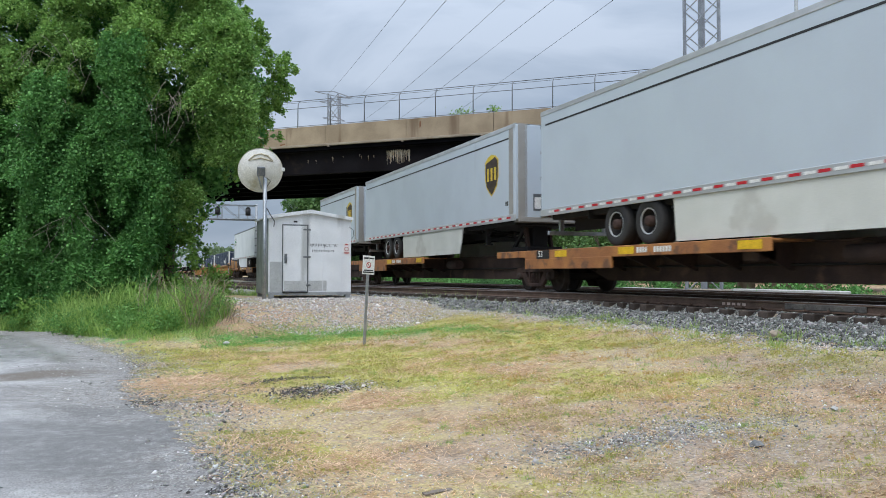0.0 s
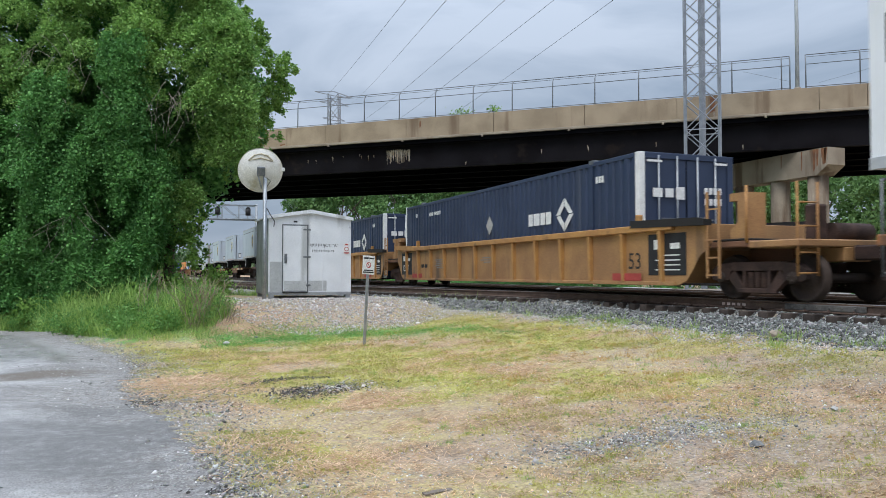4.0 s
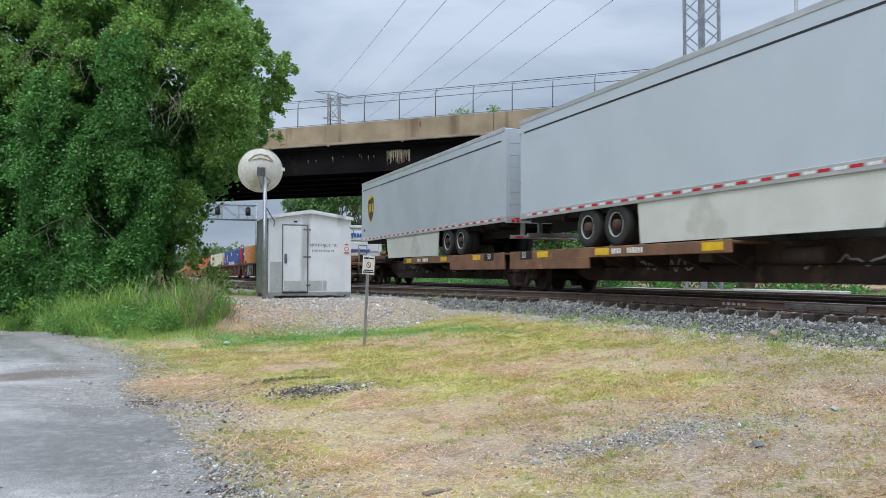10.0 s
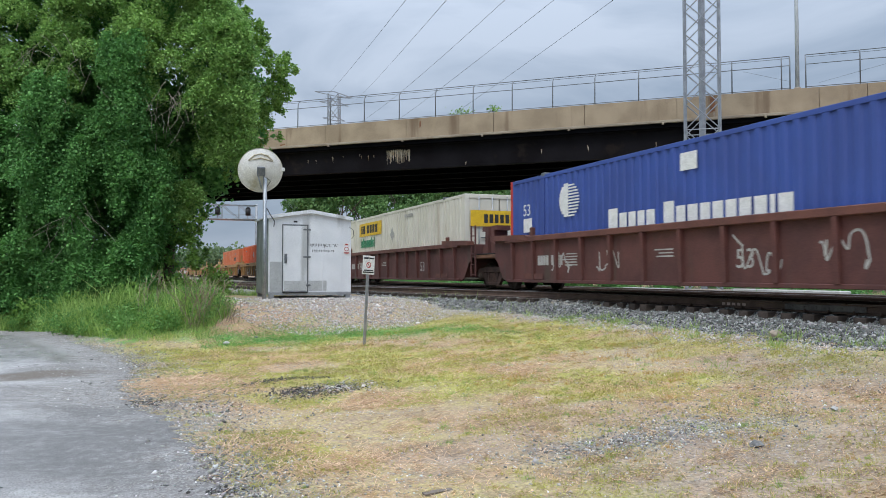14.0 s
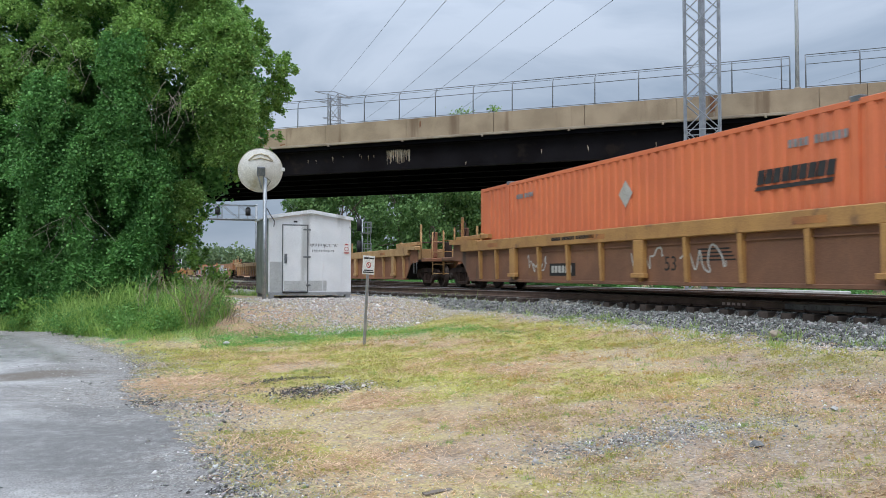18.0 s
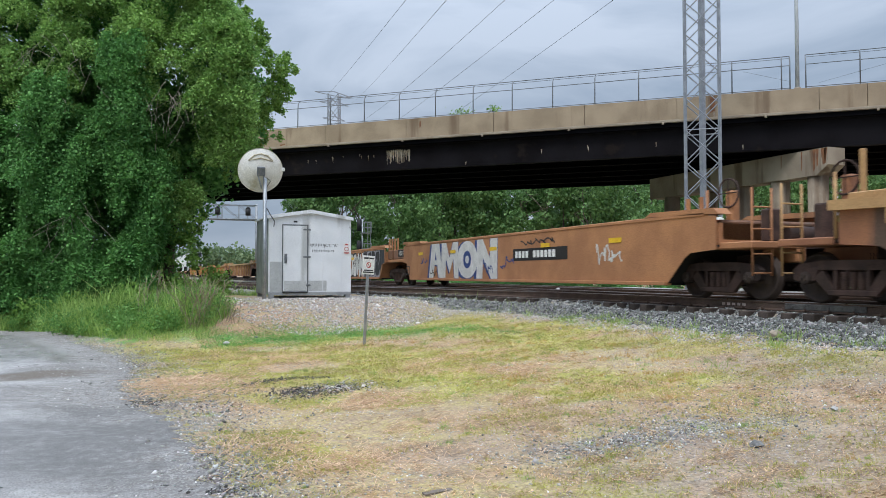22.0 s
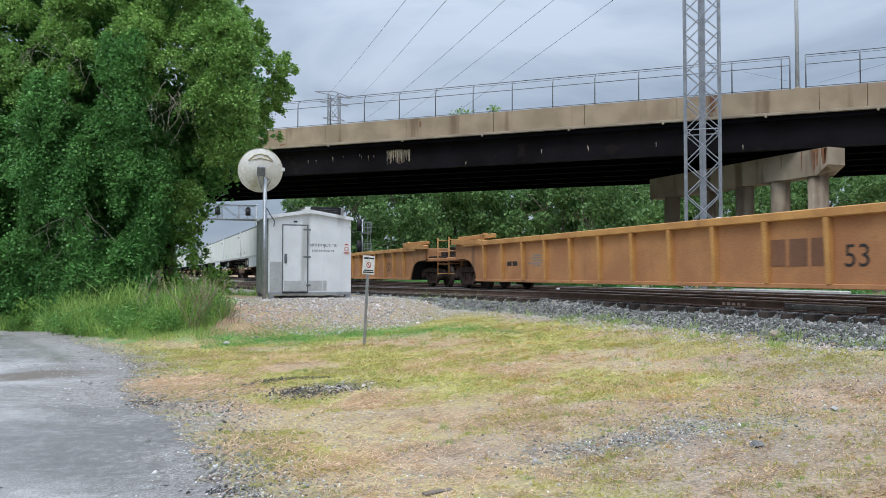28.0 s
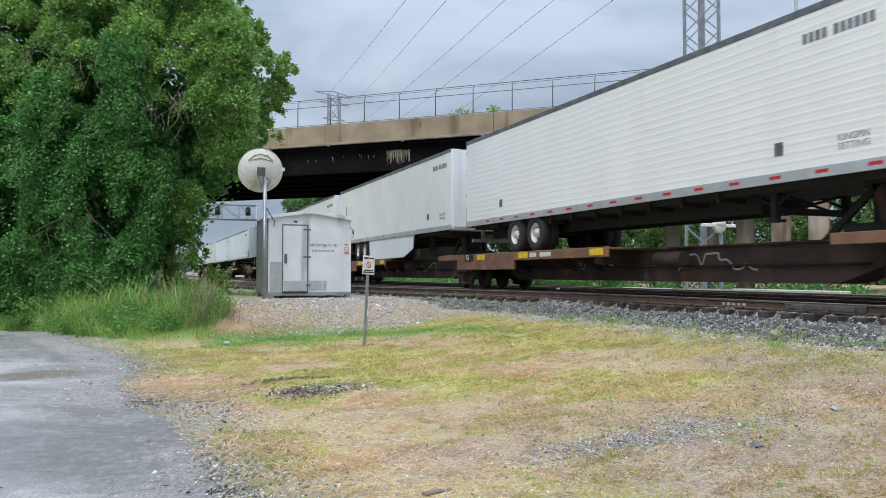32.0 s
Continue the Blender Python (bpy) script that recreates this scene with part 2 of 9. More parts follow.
# ---- small builders ----
class Shape:
    """Collects vertices and faces of one mesh."""

    def __init__(self):
        self.v, self.f, self.s, self.cuts = [], [], [], []

    def add(self, vs, fs, smooth=False):
        k = len(self.v)
        self.cuts.append((k, len(self.f)))
        self.v += [tuple(p) for p in vs]
        self.f += [tuple(i + k for i in q) for q in fs]
        self.s += [smooth] * len(fs)
        return self

    def box(self, x0, x1, y0, y1, z0, z1, c=0.0):
        x0, x1 = min(x0, x1), max(x0, x1)
        y0, y1 = min(y0, y1), max(y0, y1)
        z0, z1 = min(z0, z1), max(z0, z1)
        if not c:
            vs = [(x, y, z) for x in (x0, x1) for y in (y0, y1) for z in (z0, z1)]
            return self.add(vs, [(0, 1, 3, 2), (4, 6, 7, 5), (0, 4, 5, 1), (2, 3, 7, 6), (0, 2, 6, 4), (1, 5, 7, 3)])
        c = min(c, (x1 - x0) * 0.45, (y1 - y0) * 0.45, (z1 - z0) * 0.45)
        vs, idx = [], {}
        for sx in (0, 1):
            for sy in (0, 1):
                for sz in (0, 1):
                    X, Y, Z = (x0, x1)[sx], (y0, y1)[sy], (z0, z1)[sz]
                    dx, dy, dz = (c, -c)[sx], (c, -c)[sy], (c, -c)[sz]
                    for a, p in (("x", (X, Y + dy, Z + dz)), ("y", (X + dx, Y, Z + dz)), ("z", (X + dx, Y + dy, Z))):
                        idx[a, sx, sy, sz] = len(vs)
                        vs.append(p)
        fs = []
        for s in (0, 1):
            fs.append([idx["x", s, 0, 0], idx["x", s, 1, 0], idx["x", s, 1, 1], idx["x", s, 0, 1]])
            fs.append([idx["y", 0, s, 0], idx["y", 1, s, 0], idx["y", 1, s, 1], idx["y", 0, s, 1]])
            fs.append([idx["z", 0, 0, s], idx["z", 1, 0, s], idx["z", 1, 1, s], idx["z", 0, 1, s]])
        for s in (0, 1):
            for t in (0, 1):
                fs.append([idx["x", s, t, 0], idx["x", s, t, 1], idx["y", s, t, 1], idx["y", s, t, 0]])
                fs.append([idx["x", s, 0, t], idx["x", s, 1, t], idx["z", s, 1, t], idx["z", s, 0, t]])
                fs.append([idx["y", 0, s, t], idx["y", 1, s, t], idx["z", 1, s, t], idx["z", 0, s, t]])
                for u in (0, 1):
                    fs.append([idx["x", s, t, u], idx["y", s, t, u], idx["z", s, t, u]])
        return self.add(vs, fs)

    def tube(self, p, q, r, r2=None, n=8, caps=True):
        p, q = Vector(p), Vector(q)
        r2 = r if r2 is None else r2
        d = (q - p).normalized()
        u = d.orthogonal().normalized()
        w = d.cross(u)
        vs = [p + (u * math.cos(a) + w * math.sin(a)) * r for a in (2 * math.pi * i / n for i in range(n))]
        vs += [q + (u * math.cos(a) + w * math.sin(a)) * r2 for a in (2 * math.pi * i / n for i in range(n))]
        self.add(vs, [(i, (i + 1) % n, n + (i + 1) % n, n + i) for i in range(n)], n > 5)
        if caps:
            k = len(self.v) - 2 * n
            self.f += [tuple(range(k, k + n)), tuple(range(k + n, k + 2 * n))]
            self.s += [False, False]
        return self

    def path(self, pts, r, n=6):
        pts = [Vector(p) for p in pts]
        k, m = len(self.v), len(pts)
        u = (pts[1] - pts[0]).orthogonal().normalized()
        for i, p in enumerate(pts):
            d = (pts[min(i + 1, m - 1)] - pts[max(i - 1, 0)]).normalized()
            u = (u - d * u.dot(d)).normalized()
            w = d.cross(u)
            self.v += [tuple(p + (u * math.cos(2 * math.pi * j / n) + w * math.sin(2 * math.pi * j / n)) * r) for j in range(n)]
        for i in range(m - 1):
            for j in range(n):
                self.f.append((k + i * n + j, k + i * n + (j + 1) % n, k + (i + 1) * n + (j + 1) % n, k + (i + 1) * n + j))
                self.s.append(True)
        self.f += [tuple(range(k, k + n)), tuple(range(k + (m - 1) * n, k + m * n))]
        self.s += [False, False]
        return self

    def prism(self, poly, axis, a, b):
        """A polygon in the two other axes (in xyz order), drawn out along axis from a to b."""
        def at(p, t):
            p = list(p)
            p.insert("xyz".index(axis), t)
            return p
        n = len(poly)
        return self.add([at(p, a) for p in poly] + [at(p, b) for p in poly],
                        [tuple(range(n)), tuple(range(n, 2 * n))] + [(i, (i + 1) % n, n + (i + 1) % n, n + i) for i in range(n)])

    def lathe(self, profile, axis="x", centre=(0, 0, 0), n=24):
        """Rings of (along, radius) round an axis."""
        k = "xyz".index(axis)
        o = [i for i in range(3) if i != k]
        vs = []
        for a, r in profile:
            for i in range(n):
                p = list(centre)
                p[k] += a
                p[o[0]] += r * math.cos(2 * math.pi * i / n)
                p[o[1]] += r * math.sin(2 * math.pi * i / n)
                vs.append(p)
        fs = [(j * n + i, j * n + (i + 1) % n, (j + 1) * n + (i + 1) % n, (j + 1) * n + i)
              for j in range(len(profile) - 1) for i in range(n)]
        self.add(vs, fs, True)
        return self

    def sheet(self, poly2, x, side=-1):
        """A thin plate in the plane x (a decal of 4 mm), from (y, z) points."""
        return self.prism(poly2, "x", x, x + side * 0.004)

    def pieces(self):
        """Its added pieces, each as a shape of its own."""
        ends = self.cuts[1:] + [(len(self.v), len(self.f))]
        for (v0, f0), (v1, f1) in zip(self.cuts, ends):
            s = Shape()
            s.add(self.v[v0:v1], [tuple(i - v0 for i in q) for q in self.f[f0:f1]])
            yield s

    def mesh(self, name):
        m = bpy.data.meshes.new(name)
        m.from_pydata(self.v, [], self.f)
        if len(self.f) < 20000:
            bm = bmesh.new()
            bm.from_mesh(m)
            bmesh.ops.recalc_face_normals(bm, faces=bm.faces)
            bm.to_mesh(m)
            bm.free()
        m.polygons.foreach_set("use_smooth", self.s)
        m.update()
        return m


def part(name, shape, material, parent, label="", at=None):
    """One mesh object under a thing or a part."""
    data = shape.mesh(name) if isinstance(shape, Shape) else shape
    if not data.materials and material:
        data.materials.append(material)
    ob = new(name, data)
    ob.parent = parent
    if at is not None:
        ob.matrix_basis = at
    if label:
        ob["label"] = label
    return ob


def thing(name, label, category, group="", kind="", shape=None, material=None, at=None):
    data = shape.mesh(name) if isinstance(shape, Shape) else shape
    if data and not data.materials and material:
        data.materials.append(material)
    ob = new(name, data)
    if at is not None:
        ob.matrix_basis = at
    return tagged(ob, label, category, group, kind)


CACHE = {}
def shared(key, build, material):
    """One mesh for alike pieces."""
    if key not in CACHE:
        CACHE[key] = build().mesh(key)
        CACHE[key].materials.append(material)
    return CACHE[key]


def scatter_mesh(name, base_v, base_f, mats, material):
    """Many small copies of one little shape joined in one mesh. mats: (n, 3, 4) arrays."""
    bv = np.asarray(base_v, float)
    n, k = len(mats), len(bv)
    vs = np.einsum("nij,kj->nki", mats[:, :, :3], bv) + mats[:, None, :, 3]
    sizes = [len(q) for q in base_f]
    flat = np.concatenate([np.asarray(q) for q in base_f])
    loops = (flat[None, :] + (np.arange(n) * k)[:, None]).ravel()
    totals = np.tile(sizes, n)
    starts = np.concatenate([[0], np.cumsum(totals)[:-1]])
    m = bpy.data.meshes.new(name)
    m.vertices.add(n * k)
    m.vertices.foreach_set("co", vs.reshape(-1))
    m.loops.add(len(loops))
    m.loops.foreach_set("vertex_index", loops.astype(np.int32))
    m.polygons.add(len(totals))
    m.polygons.foreach_set("loop_start", starts.astype(np.int32))
    m.update(calc_edges=True)
    m.validate()
    m.materials.append(material)
    return m


def spun(rng, n, tilt=1.0):
    """Random turns as (n, 3, 3)."""
    a, b, c = rng.uniform(0, 2 * np.pi, n), rng.normal(0, tilt, n), rng.normal(0, tilt, n)
    ca, sa, cb, sb, cc, sc = np.cos(a), np.sin(a), np.cos(b), np.sin(b), np.cos(c), np.sin(c)
    z, o = np.zeros(n), np.ones(n)
    rz = np.stack([ca, -sa, z, sa, ca, z, z, z, o], 1).reshape(n, 3, 3)
    rx = np.stack([o, z, z, z, cb, -sb, z, sb, cb], 1).reshape(n, 3, 3)
    ry = np.stack([cc, z, sc, z, o, z, -sc, z, cc], 1).reshape(n, 3, 3)
    return rz @ rx @ ry


LEAF_V = [(0, 0, 0), (0.42, 0.5, 0.06), (0, 1.05, -0.1), (-0.42, 0.5, 0.06)]
LEAF_F = [(0, 1, 2, 3)]


def leaves(name, rng, pts, size, material, tilt=0.9):
    n = len(pts)
    mats = np.zeros((n, 3, 4))
    mats[:, :, :3] = spun(rng, n, tilt) * (size * rng.uniform(0.6, 1.4, n))[:, None, None]
    mats[:, :, 3] = pts
    return scatter_mesh(name, LEAF_V, LEAF_F, mats, material)


def clump_points(rng, n, clumps, shell=0.55):
    """Points in the outer part of ellipsoids (centre, radii)."""
    vol = np.array([r[0] * r[1] * r[2] for _, r in clumps]) ** 0.67
    pick = rng.choice(len(clumps), n, p=vol / vol.sum())
    d = rng.normal(size=(n, 3))
    d /= np.linalg.norm(d, axis=1)[:, None]
    rad = rng.uniform(shell, 1.08, n)[:, None]
    cen = np.array([c for c, _ in clumps])[pick]
    rr = np.array([r for _, r in clumps])[pick]
    return cen + d * rad * rr


WORDS = {}
def letter_mesh(words, size):
    """Readable lettering as a thin mesh, from the built-in font."""
    if (words, size) not in WORDS:
        c = bpy.data.curves.new("lettering", "FONT")
        c.body, c.size, c.extrude, c.align_x = words, size, 0.0015, "LEFT"
        o = bpy.data.objects.new("lettering", c)
        scene.collection.objects.link(o)
        bpy.context.view_layer.update()
        WORDS[words, size] = bpy.data.meshes.new_from_object(o.evaluated_get(bpy.context.evaluated_depsgraph_get()))
        bpy.data.objects.remove(o)
        WORDS[words, size].materials.clear()
    return WORDS[words, size]


for w_, z_ in (("JCT. \"A\"", 0.125), ("53", 0.5), ("53", 0.55), ("53", 0.17), ("53", 0.34), ("53", 0.46), ("125T", 0.3), ("KINGPIN", 0.15), ("SETTING", 0.15)):
    letter_mesh(w_, z_)


def txt(words, size, mat, parent, at, label=""):
    key = (words, size, mat.name)
    if key not in CACHE:
        CACHE[key] = letter_mesh(words, size).copy()
        CACHE[key].materials.append(mat)
    return part("lettering", CACHE[key], None, parent, label, at)


# ---- ground ----
def smooth(t):
    t = np.clip(t, 0, 1)
    return t * t * (3 - 2 * t)


def branch_x(y):
    """Centre of the track that branches off on the near side."""
    y = np.asarray(y, float)
    return TX - 7.4 * (1 - np.exp(-(np.maximum(y - 15, 0) / 24) ** 1.6))


def ripple(x, y, s):
    return (np.sin(x * 1.7 / s + 1.3 * np.sin(y * 0.9 / s)) + np.sin(y * 2.1 / s + 1.7 * np.sin(x * 1.1 / s + 2.0))) * 0.5


def ground_z(x, y):
    x, y = np.asarray(x, float), np.asarray(y, float)
    near = branch_x(y) - x
    right = x - 15.4
    top, toe = 0.905, 0.60
    crest = top - 0.11 * smooth((near - 1.05) / 0.2)
    left = np.where(near < 1.6, crest, np.where(near < 2.45, top - 0.11 + (toe - top + 0.11) * smooth((near - 1.6) / 0.85),
                    toe * np.clip((10.6 - near) / 8.15, 0, 1) ** 1.5))
    z = np.where(right > 1.6, 0.55 + (top - 0.55) * (1 - smooth((right - 1.6) / 1.4)), left)
    dx = np.maximum(np.maximum(3.0 - x, x - 6.6), 0)
    dy = np.maximum(np.maximum(22.6 - y, y - 27), 0)
    pad = 0.88 * (1 - smooth(np.hypot(dx / 1.25, dy) / 5.2))
    z = np.maximum(z, pad)
    z = z + 0.018 * ripple(x, y, 0.55) + 0.02 * ripple(x + 5, y, 1.7)
    return z


def graded(lo, hi, step, far):
    """Even steps from lo to hi, then ever longer ones out to far."""
    mid = list(np.arange(lo, hi + 1e-6, step))
    out, s = [], step
    a, b = lo, hi
    left, right = [], []
    while b < far:
        s *= 1.22
        a, b = a - s, b + s
        left.append(a)
        right.append(b)
    return np.array(left[::-1] + mid + right)


def fbm(x, y, size, seed, octaves=4):
    """Smooth noise of 0..1 in the plan, features of about the given size."""
    out, amp, tot = 0.0, 1.0, 0.0
    for o in range(octaves):
        g = np.random.default_rng(seed + o).uniform(0, 1, (64, 64))
        u, v = np.asarray(x, float) / size + 17.3, np.asarray(y, float) / size + 9.1
        i, j = np.floor(u).astype(int), np.floor(v).astype(int)
        a, b = smooth(u - i), smooth(v - j)
        top = g[i % 64, j % 64] * (1 - a) + g[(i + 1) % 64, j % 64] * a
        low = g[i % 64, (j + 1) % 64] * (1 - a) + g[(i + 1) % 64, (j + 1) % 64] * a
        out, tot, amp, size = out + amp * (top * (1 - b) + low * b), tot + amp, amp * 0.6, size * 0.5
    return out / tot


def green_at(x, y):
    """How grassy the ground is, 0 bare and littered, 1 green."""
    g = smooth((fbm(x, y, 1.5, 3) - 0.35) / 0.2)
    fade = (1 - 0.55 * smooth((x - 2.6) / 2.0) * smooth((8.0 - y) / 1.8)) * (1 - 0.25 * smooth((7.5 - y) / 3))
    return np.clip(g * fade, 0, 1)


def litter_at(x, y):
    """Reddish-brown straw litter and dead thatch."""
    z = smooth((fbm(x, y, 1.1, 40) - 0.53) / 0.12)
    for cx, cy, rx, ry in ((0.75, 12.0, 0.75, 1.0), (2.8, 9.2, 0.5, 0.5), (1.7, 6.5, 0.7, 0.4), (1.0, 7.6, 0.6, 0.6), (5.1, 10.1, 0.5, 0.6), (5.8, 7.1, 0.8, 0.5),
                           (7.3, 8.3, 0.7, 0.9), (2.75, 19.9, 1.2, 0.9), (2.4, 13.8, 0.9, 1.0), (6.7, 6.1, 0.9, 0.7)):
        z = np.maximum(z, patch(x, y, cx, cy, rx, ry, 0.7))
    return z


def patch(x, y, cx, cy, rx, ry, edge=0.5):
    d = np.hypot((x - cx) / rx, (y - cy) / ry) + 0.25 * ripple(x, y, 0.35)
    return smooth((1 - d) / edge + 0.5)


LOT_Y = (2, 5.75, 6.1, 7.3, 8.0, 9.1, 10.0, 11.65, 14.4, 17.1, 19.1, 23.06, 27)
LOT_X = (0.75, 0.59, 0.57, 0.52, 0.45, 0.40, 0.06, -0.18, -0.05, -0.43, -1.05, -2.28, -3.81)


def lot_edge(y):
    return np.interp(y, LOT_Y, LOT_X) + 0.10 * ripple(y, y * 0.7, 0.11) + 0.06 * ripple(y + 2, y, 0.05)


def ground_sheet():
    xs, ys = graded(-7, 20, 0.13, 2600), graded(3, 36, 0.13, 2600)
    X, Y = np.meshgrid(xs, ys)
    Z = ground_z(X, Y)
    far = np.hypot(X - 10, Y - 30)
    sunk = np.interp(Y, LOT_Y, LOT_X) - 0.15 - X
    Z = Z - 0.12 * smooth(sunk / 0.5) * ((Y < 26.6) & (Y > -24.5) & (X > -24))
    nx, ny = len(xs), len(ys)
    m = bpy.data.meshes.new("ground")
    idx = np.arange(nx * ny).reshape(ny, nx)
    quads = np.stack([idx[:-1, :-1], idx[:-1, 1:], idx[1:, 1:], idx[1:, :-1]], -1).reshape(-1, 4)
    m.vertices.add(nx * ny)
    m.vertices.foreach_set("co", np.stack([X, Y, Z], -1).reshape(-1))
    m.loops.add(quads.size)
    m.loops.foreach_set("vertex_index", quads.ravel().astype(np.int32))
    m.polygons.add(len(quads))
    m.polygons.foreach_set("loop_start", (np.arange(len(quads)) * 4).astype(np.int32))
    m.update(calc_edges=True)
    m.polygons.foreach_set("use_smooth", [True] * len(quads))
    near = branch_x(Y) - X
    wob = 0.9 * (fbm(X, Y, 0.6, 60) - 0.5) + 0.15 * ripple(X, Y + 3, 0.17)
    gravel = np.where(X > 33, 0.0, smooth((2.75 + wob - near) / 0.5))
    pad = patch(X, Y, 5.5, 23.0, 3.2, 4.4, 0.7)
    soil = patch(X, Y, 2.75, 20.3, 1.3, 1.6, 0.6)
    pad = pad * (1 - 0.9 * soil)
    for cx, cy, rx, ry, k in ((3.95, 5.9, 0.7, 0.35, 0.75), (5.0, 5.8, 0.8, 0.4, 0.7), (4.4, 5.3, 1.6, 0.7, 0.35), (7.6, 7.6, 0.9, 1.6, 0.4), (3.4, 4.4, 1.8, 0.6, 0.3)):
        gravel = np.maximum(gravel, k * patch(X, Y, cx, cy, rx, ry, 1.1))
    strip = np.interp(X, (1.0, 2.0, 3.4, 4.9, 5.6, 6.8, 7.6), (19.2, 18.5, 18.3, 17.9, 17.4, 16.6, 15.4))
    lush = smooth((1.0 - np.abs(Y - strip) / (1.25 + 1.2 * (fbm(X, Y, 0.8, 70) - 0.4))) / 0.6) * smooth((X - 1.4) / 0.5) * smooth((7.4 - X) / 1.2)
    lush = np.maximum(lush, patch(X, Y, -0.3, 22.5, 4.5, 3.4, 0.6))
    lush = np.maximum(lush, np.where((X < -6) | ((far > 45) & (X < 0)), 0.8, 0))
    edge = np.interp(Y, LOT_Y, LOT_X)
    verge = smooth(1 - (X - edge) / (0.45 + 1.1 * fbm(X, Y, 0.7, 80) + 0.5 * patch(X, Y, 0.3, 10.2, 1.0, 1.2))) * (Y < 24)
    bare = smooth((fbm(X, Y, 1.3, 90) - 0.5) / 0.14) * smooth((9.5 - Y) / 3)
    for cx, cy, rx, ry, k in ((0.95, 10.1, 0.4, 0.5, 0.9), (5.0, 4.8, 2.2, 0.9, 0.9), (6.9, 6.6, 1.6, 1.0, 0.7), (2.35, 10.5, 0.6, 0.5, 1.0), (8.0, 9.5, 0.8, 2.2, 0.5)):
        bare = np.maximum(bare, k * patch(X, Y, cx, cy, rx, ry, 1.0))
    soil = np.maximum(soil, np.where(X > 31, 0.9, 0))
    green, litter = green_at(X, Y), litter_at(X, Y)
    for key, val in (("gravel", gravel), ("pad", pad), ("soil", soil), ("lush", lush), ("bare", bare), ("verge", verge), ("green", green), ("litter", litter)):
        m.attributes.new(key, "FLOAT", "POINT").data.foreach_set("value", val.ravel().astype(np.float32))
    m.materials.append(ground_material())
    return tagged(new("ground", m), "patchy dry grass, dirt and gravel ground beside the tracks", "ground", kind="structure")


def ground_material():
    m = bpy.data.materials.new("ground_cover")
    m.use_nodes = True
    n, l = m.node_tree.nodes, m.node_tree.links
    p = n["Principled BSDF"]
    tc = n.new("ShaderNodeTexCoord")

    def fuzz(sc, detail=5, rough=0.55):
        t = n.new("ShaderNodeTexNoise")
        t.inputs["Scale"].default_value, t.inputs["Detail"].default_value, t.inputs["Roughness"].default_value = sc, detail, rough
        l.new(tc.outputs["Object"], t.inputs["Vector"])
        return t.outputs["Fac"]

    def span(src, lo, hi, a=0.0, b=1.0):
        t = n.new("ShaderNodeMapRange")
        for k, val in zip(("From Min", "From Max", "To Min", "To Max"), (lo, hi, a, b)):
            t.inputs[k].default_value = val
        l.new(src, t.inputs["Value"])
        return t.outputs["Result"]

    def mixed(fac, x, y, kind="MIX"):
        t = n.new("ShaderNodeMix")
        t.data_type, t.blend_type = "RGBA", kind
        for sock, val in ((t.inputs[0], fac), (t.inputs[6], x), (t.inputs[7], y)):
            if isinstance(val, (int, float)):
                sock.default_value = val
            elif isinstance(val, tuple):
                sock.default_value = (*val, 1)
            else:
                l.new(val, sock)
        return t.outputs[2]

    def math2(op, a, b):
        t = n.new("ShaderNodeMath")
        t.operation, t.use_clamp = op, True
        for sock, val in zip(t.inputs, (a, b)):
            if isinstance(val, (int, float)):
                sock.default_value = val
            else:
                l.new(val, sock)
        return t.outputs[0]

    def mask(key):
        a = n.new("ShaderNodeAttribute")
        a.attribute_name = key
        return a.outputs["Fac"]

    wide, mid, fine, tiny, grit = fuzz(0.45), fuzz(2.2, 6, 0.6), fuzz(14, 6, 0.65), fuzz(32, 4, 0.65), fuzz(55, 3, 0.7)
    vor = n.new("ShaderNodeTexVoronoi")
    vor.inputs["Scale"].default_value = 34
    l.new(tc.outputs["Object"], vor.inputs["Vector"])
    dirt = mixed(span(mid, 0.35, 0.65), (0.45, 0.335, 0.245), (0.31, 0.225, 0.16))
    dirt = mixed(span(fuzz(30, 5, 0.7), 0.5, 0.64, 0.0, 0.6), dirt, (0.22, 0.17, 0.125))
    thatch = mixed(span(fine, 0.36, 0.62), (0.60, 0.41, 0.24), (0.42, 0.265, 0.145))
    thatch = mixed(span(fuzz(48, 4, 0.7), 0.5, 0.62, 0.0, 0.8), thatch, (0.21, 0.14, 0.085))
    dry = mixed(span(mid, 0.38, 0.62), (0.45, 0.37, 0.155), (0.48, 0.385, 0.215))
    turf = mixed(span(fuzz(7, 6, 0.65), 0.38, 0.62), (0.355, 0.36, 0.085), (0.50, 0.44, 0.145))
    turf = mixed(span(fuzz(36, 5, 0.7), 0.5, 0.65, 0.0, 0.5), turf, (0.19, 0.19, 0.045))
    base = mixed(span(fine, 0.38, 0.60), dirt, dry)
    base = mixed(math2("MULTIPLY", mask("green"), span(fine, 0.30, 0.52)), base, turf)
    base = mixed(math2("MULTIPLY", mask("litter"), span(fuzz(10, 6, 0.65), 0.36, 0.56)), base, thatch)
    base = mixed(math2("MULTIPLY", mask("bare"), span(fine, 0.30, 0.56)), base, dirt)
    loam = mixed(span(fuzz(6, 5, 0.6), 0.55, 0.68), base, (0.15, 0.115, 0.085))
    base = mixed(span(wide, 0.42, 0.60, 0.15, 0.7), base, loam)
    lush = mixed(span(fine, 0.35, 0.65), (0.09, 0.25, 0.06), (0.19, 0.36, 0.10))
    base = mixed(math2("MULTIPLY", mask("lush"), span(mid, 0.34, 0.56)), base, lush)
    scree = mixed(span(vor.outputs["Color"], 0.2, 0.85), (0.17, 0.155, 0.14), (0.36, 0.34, 0.315))
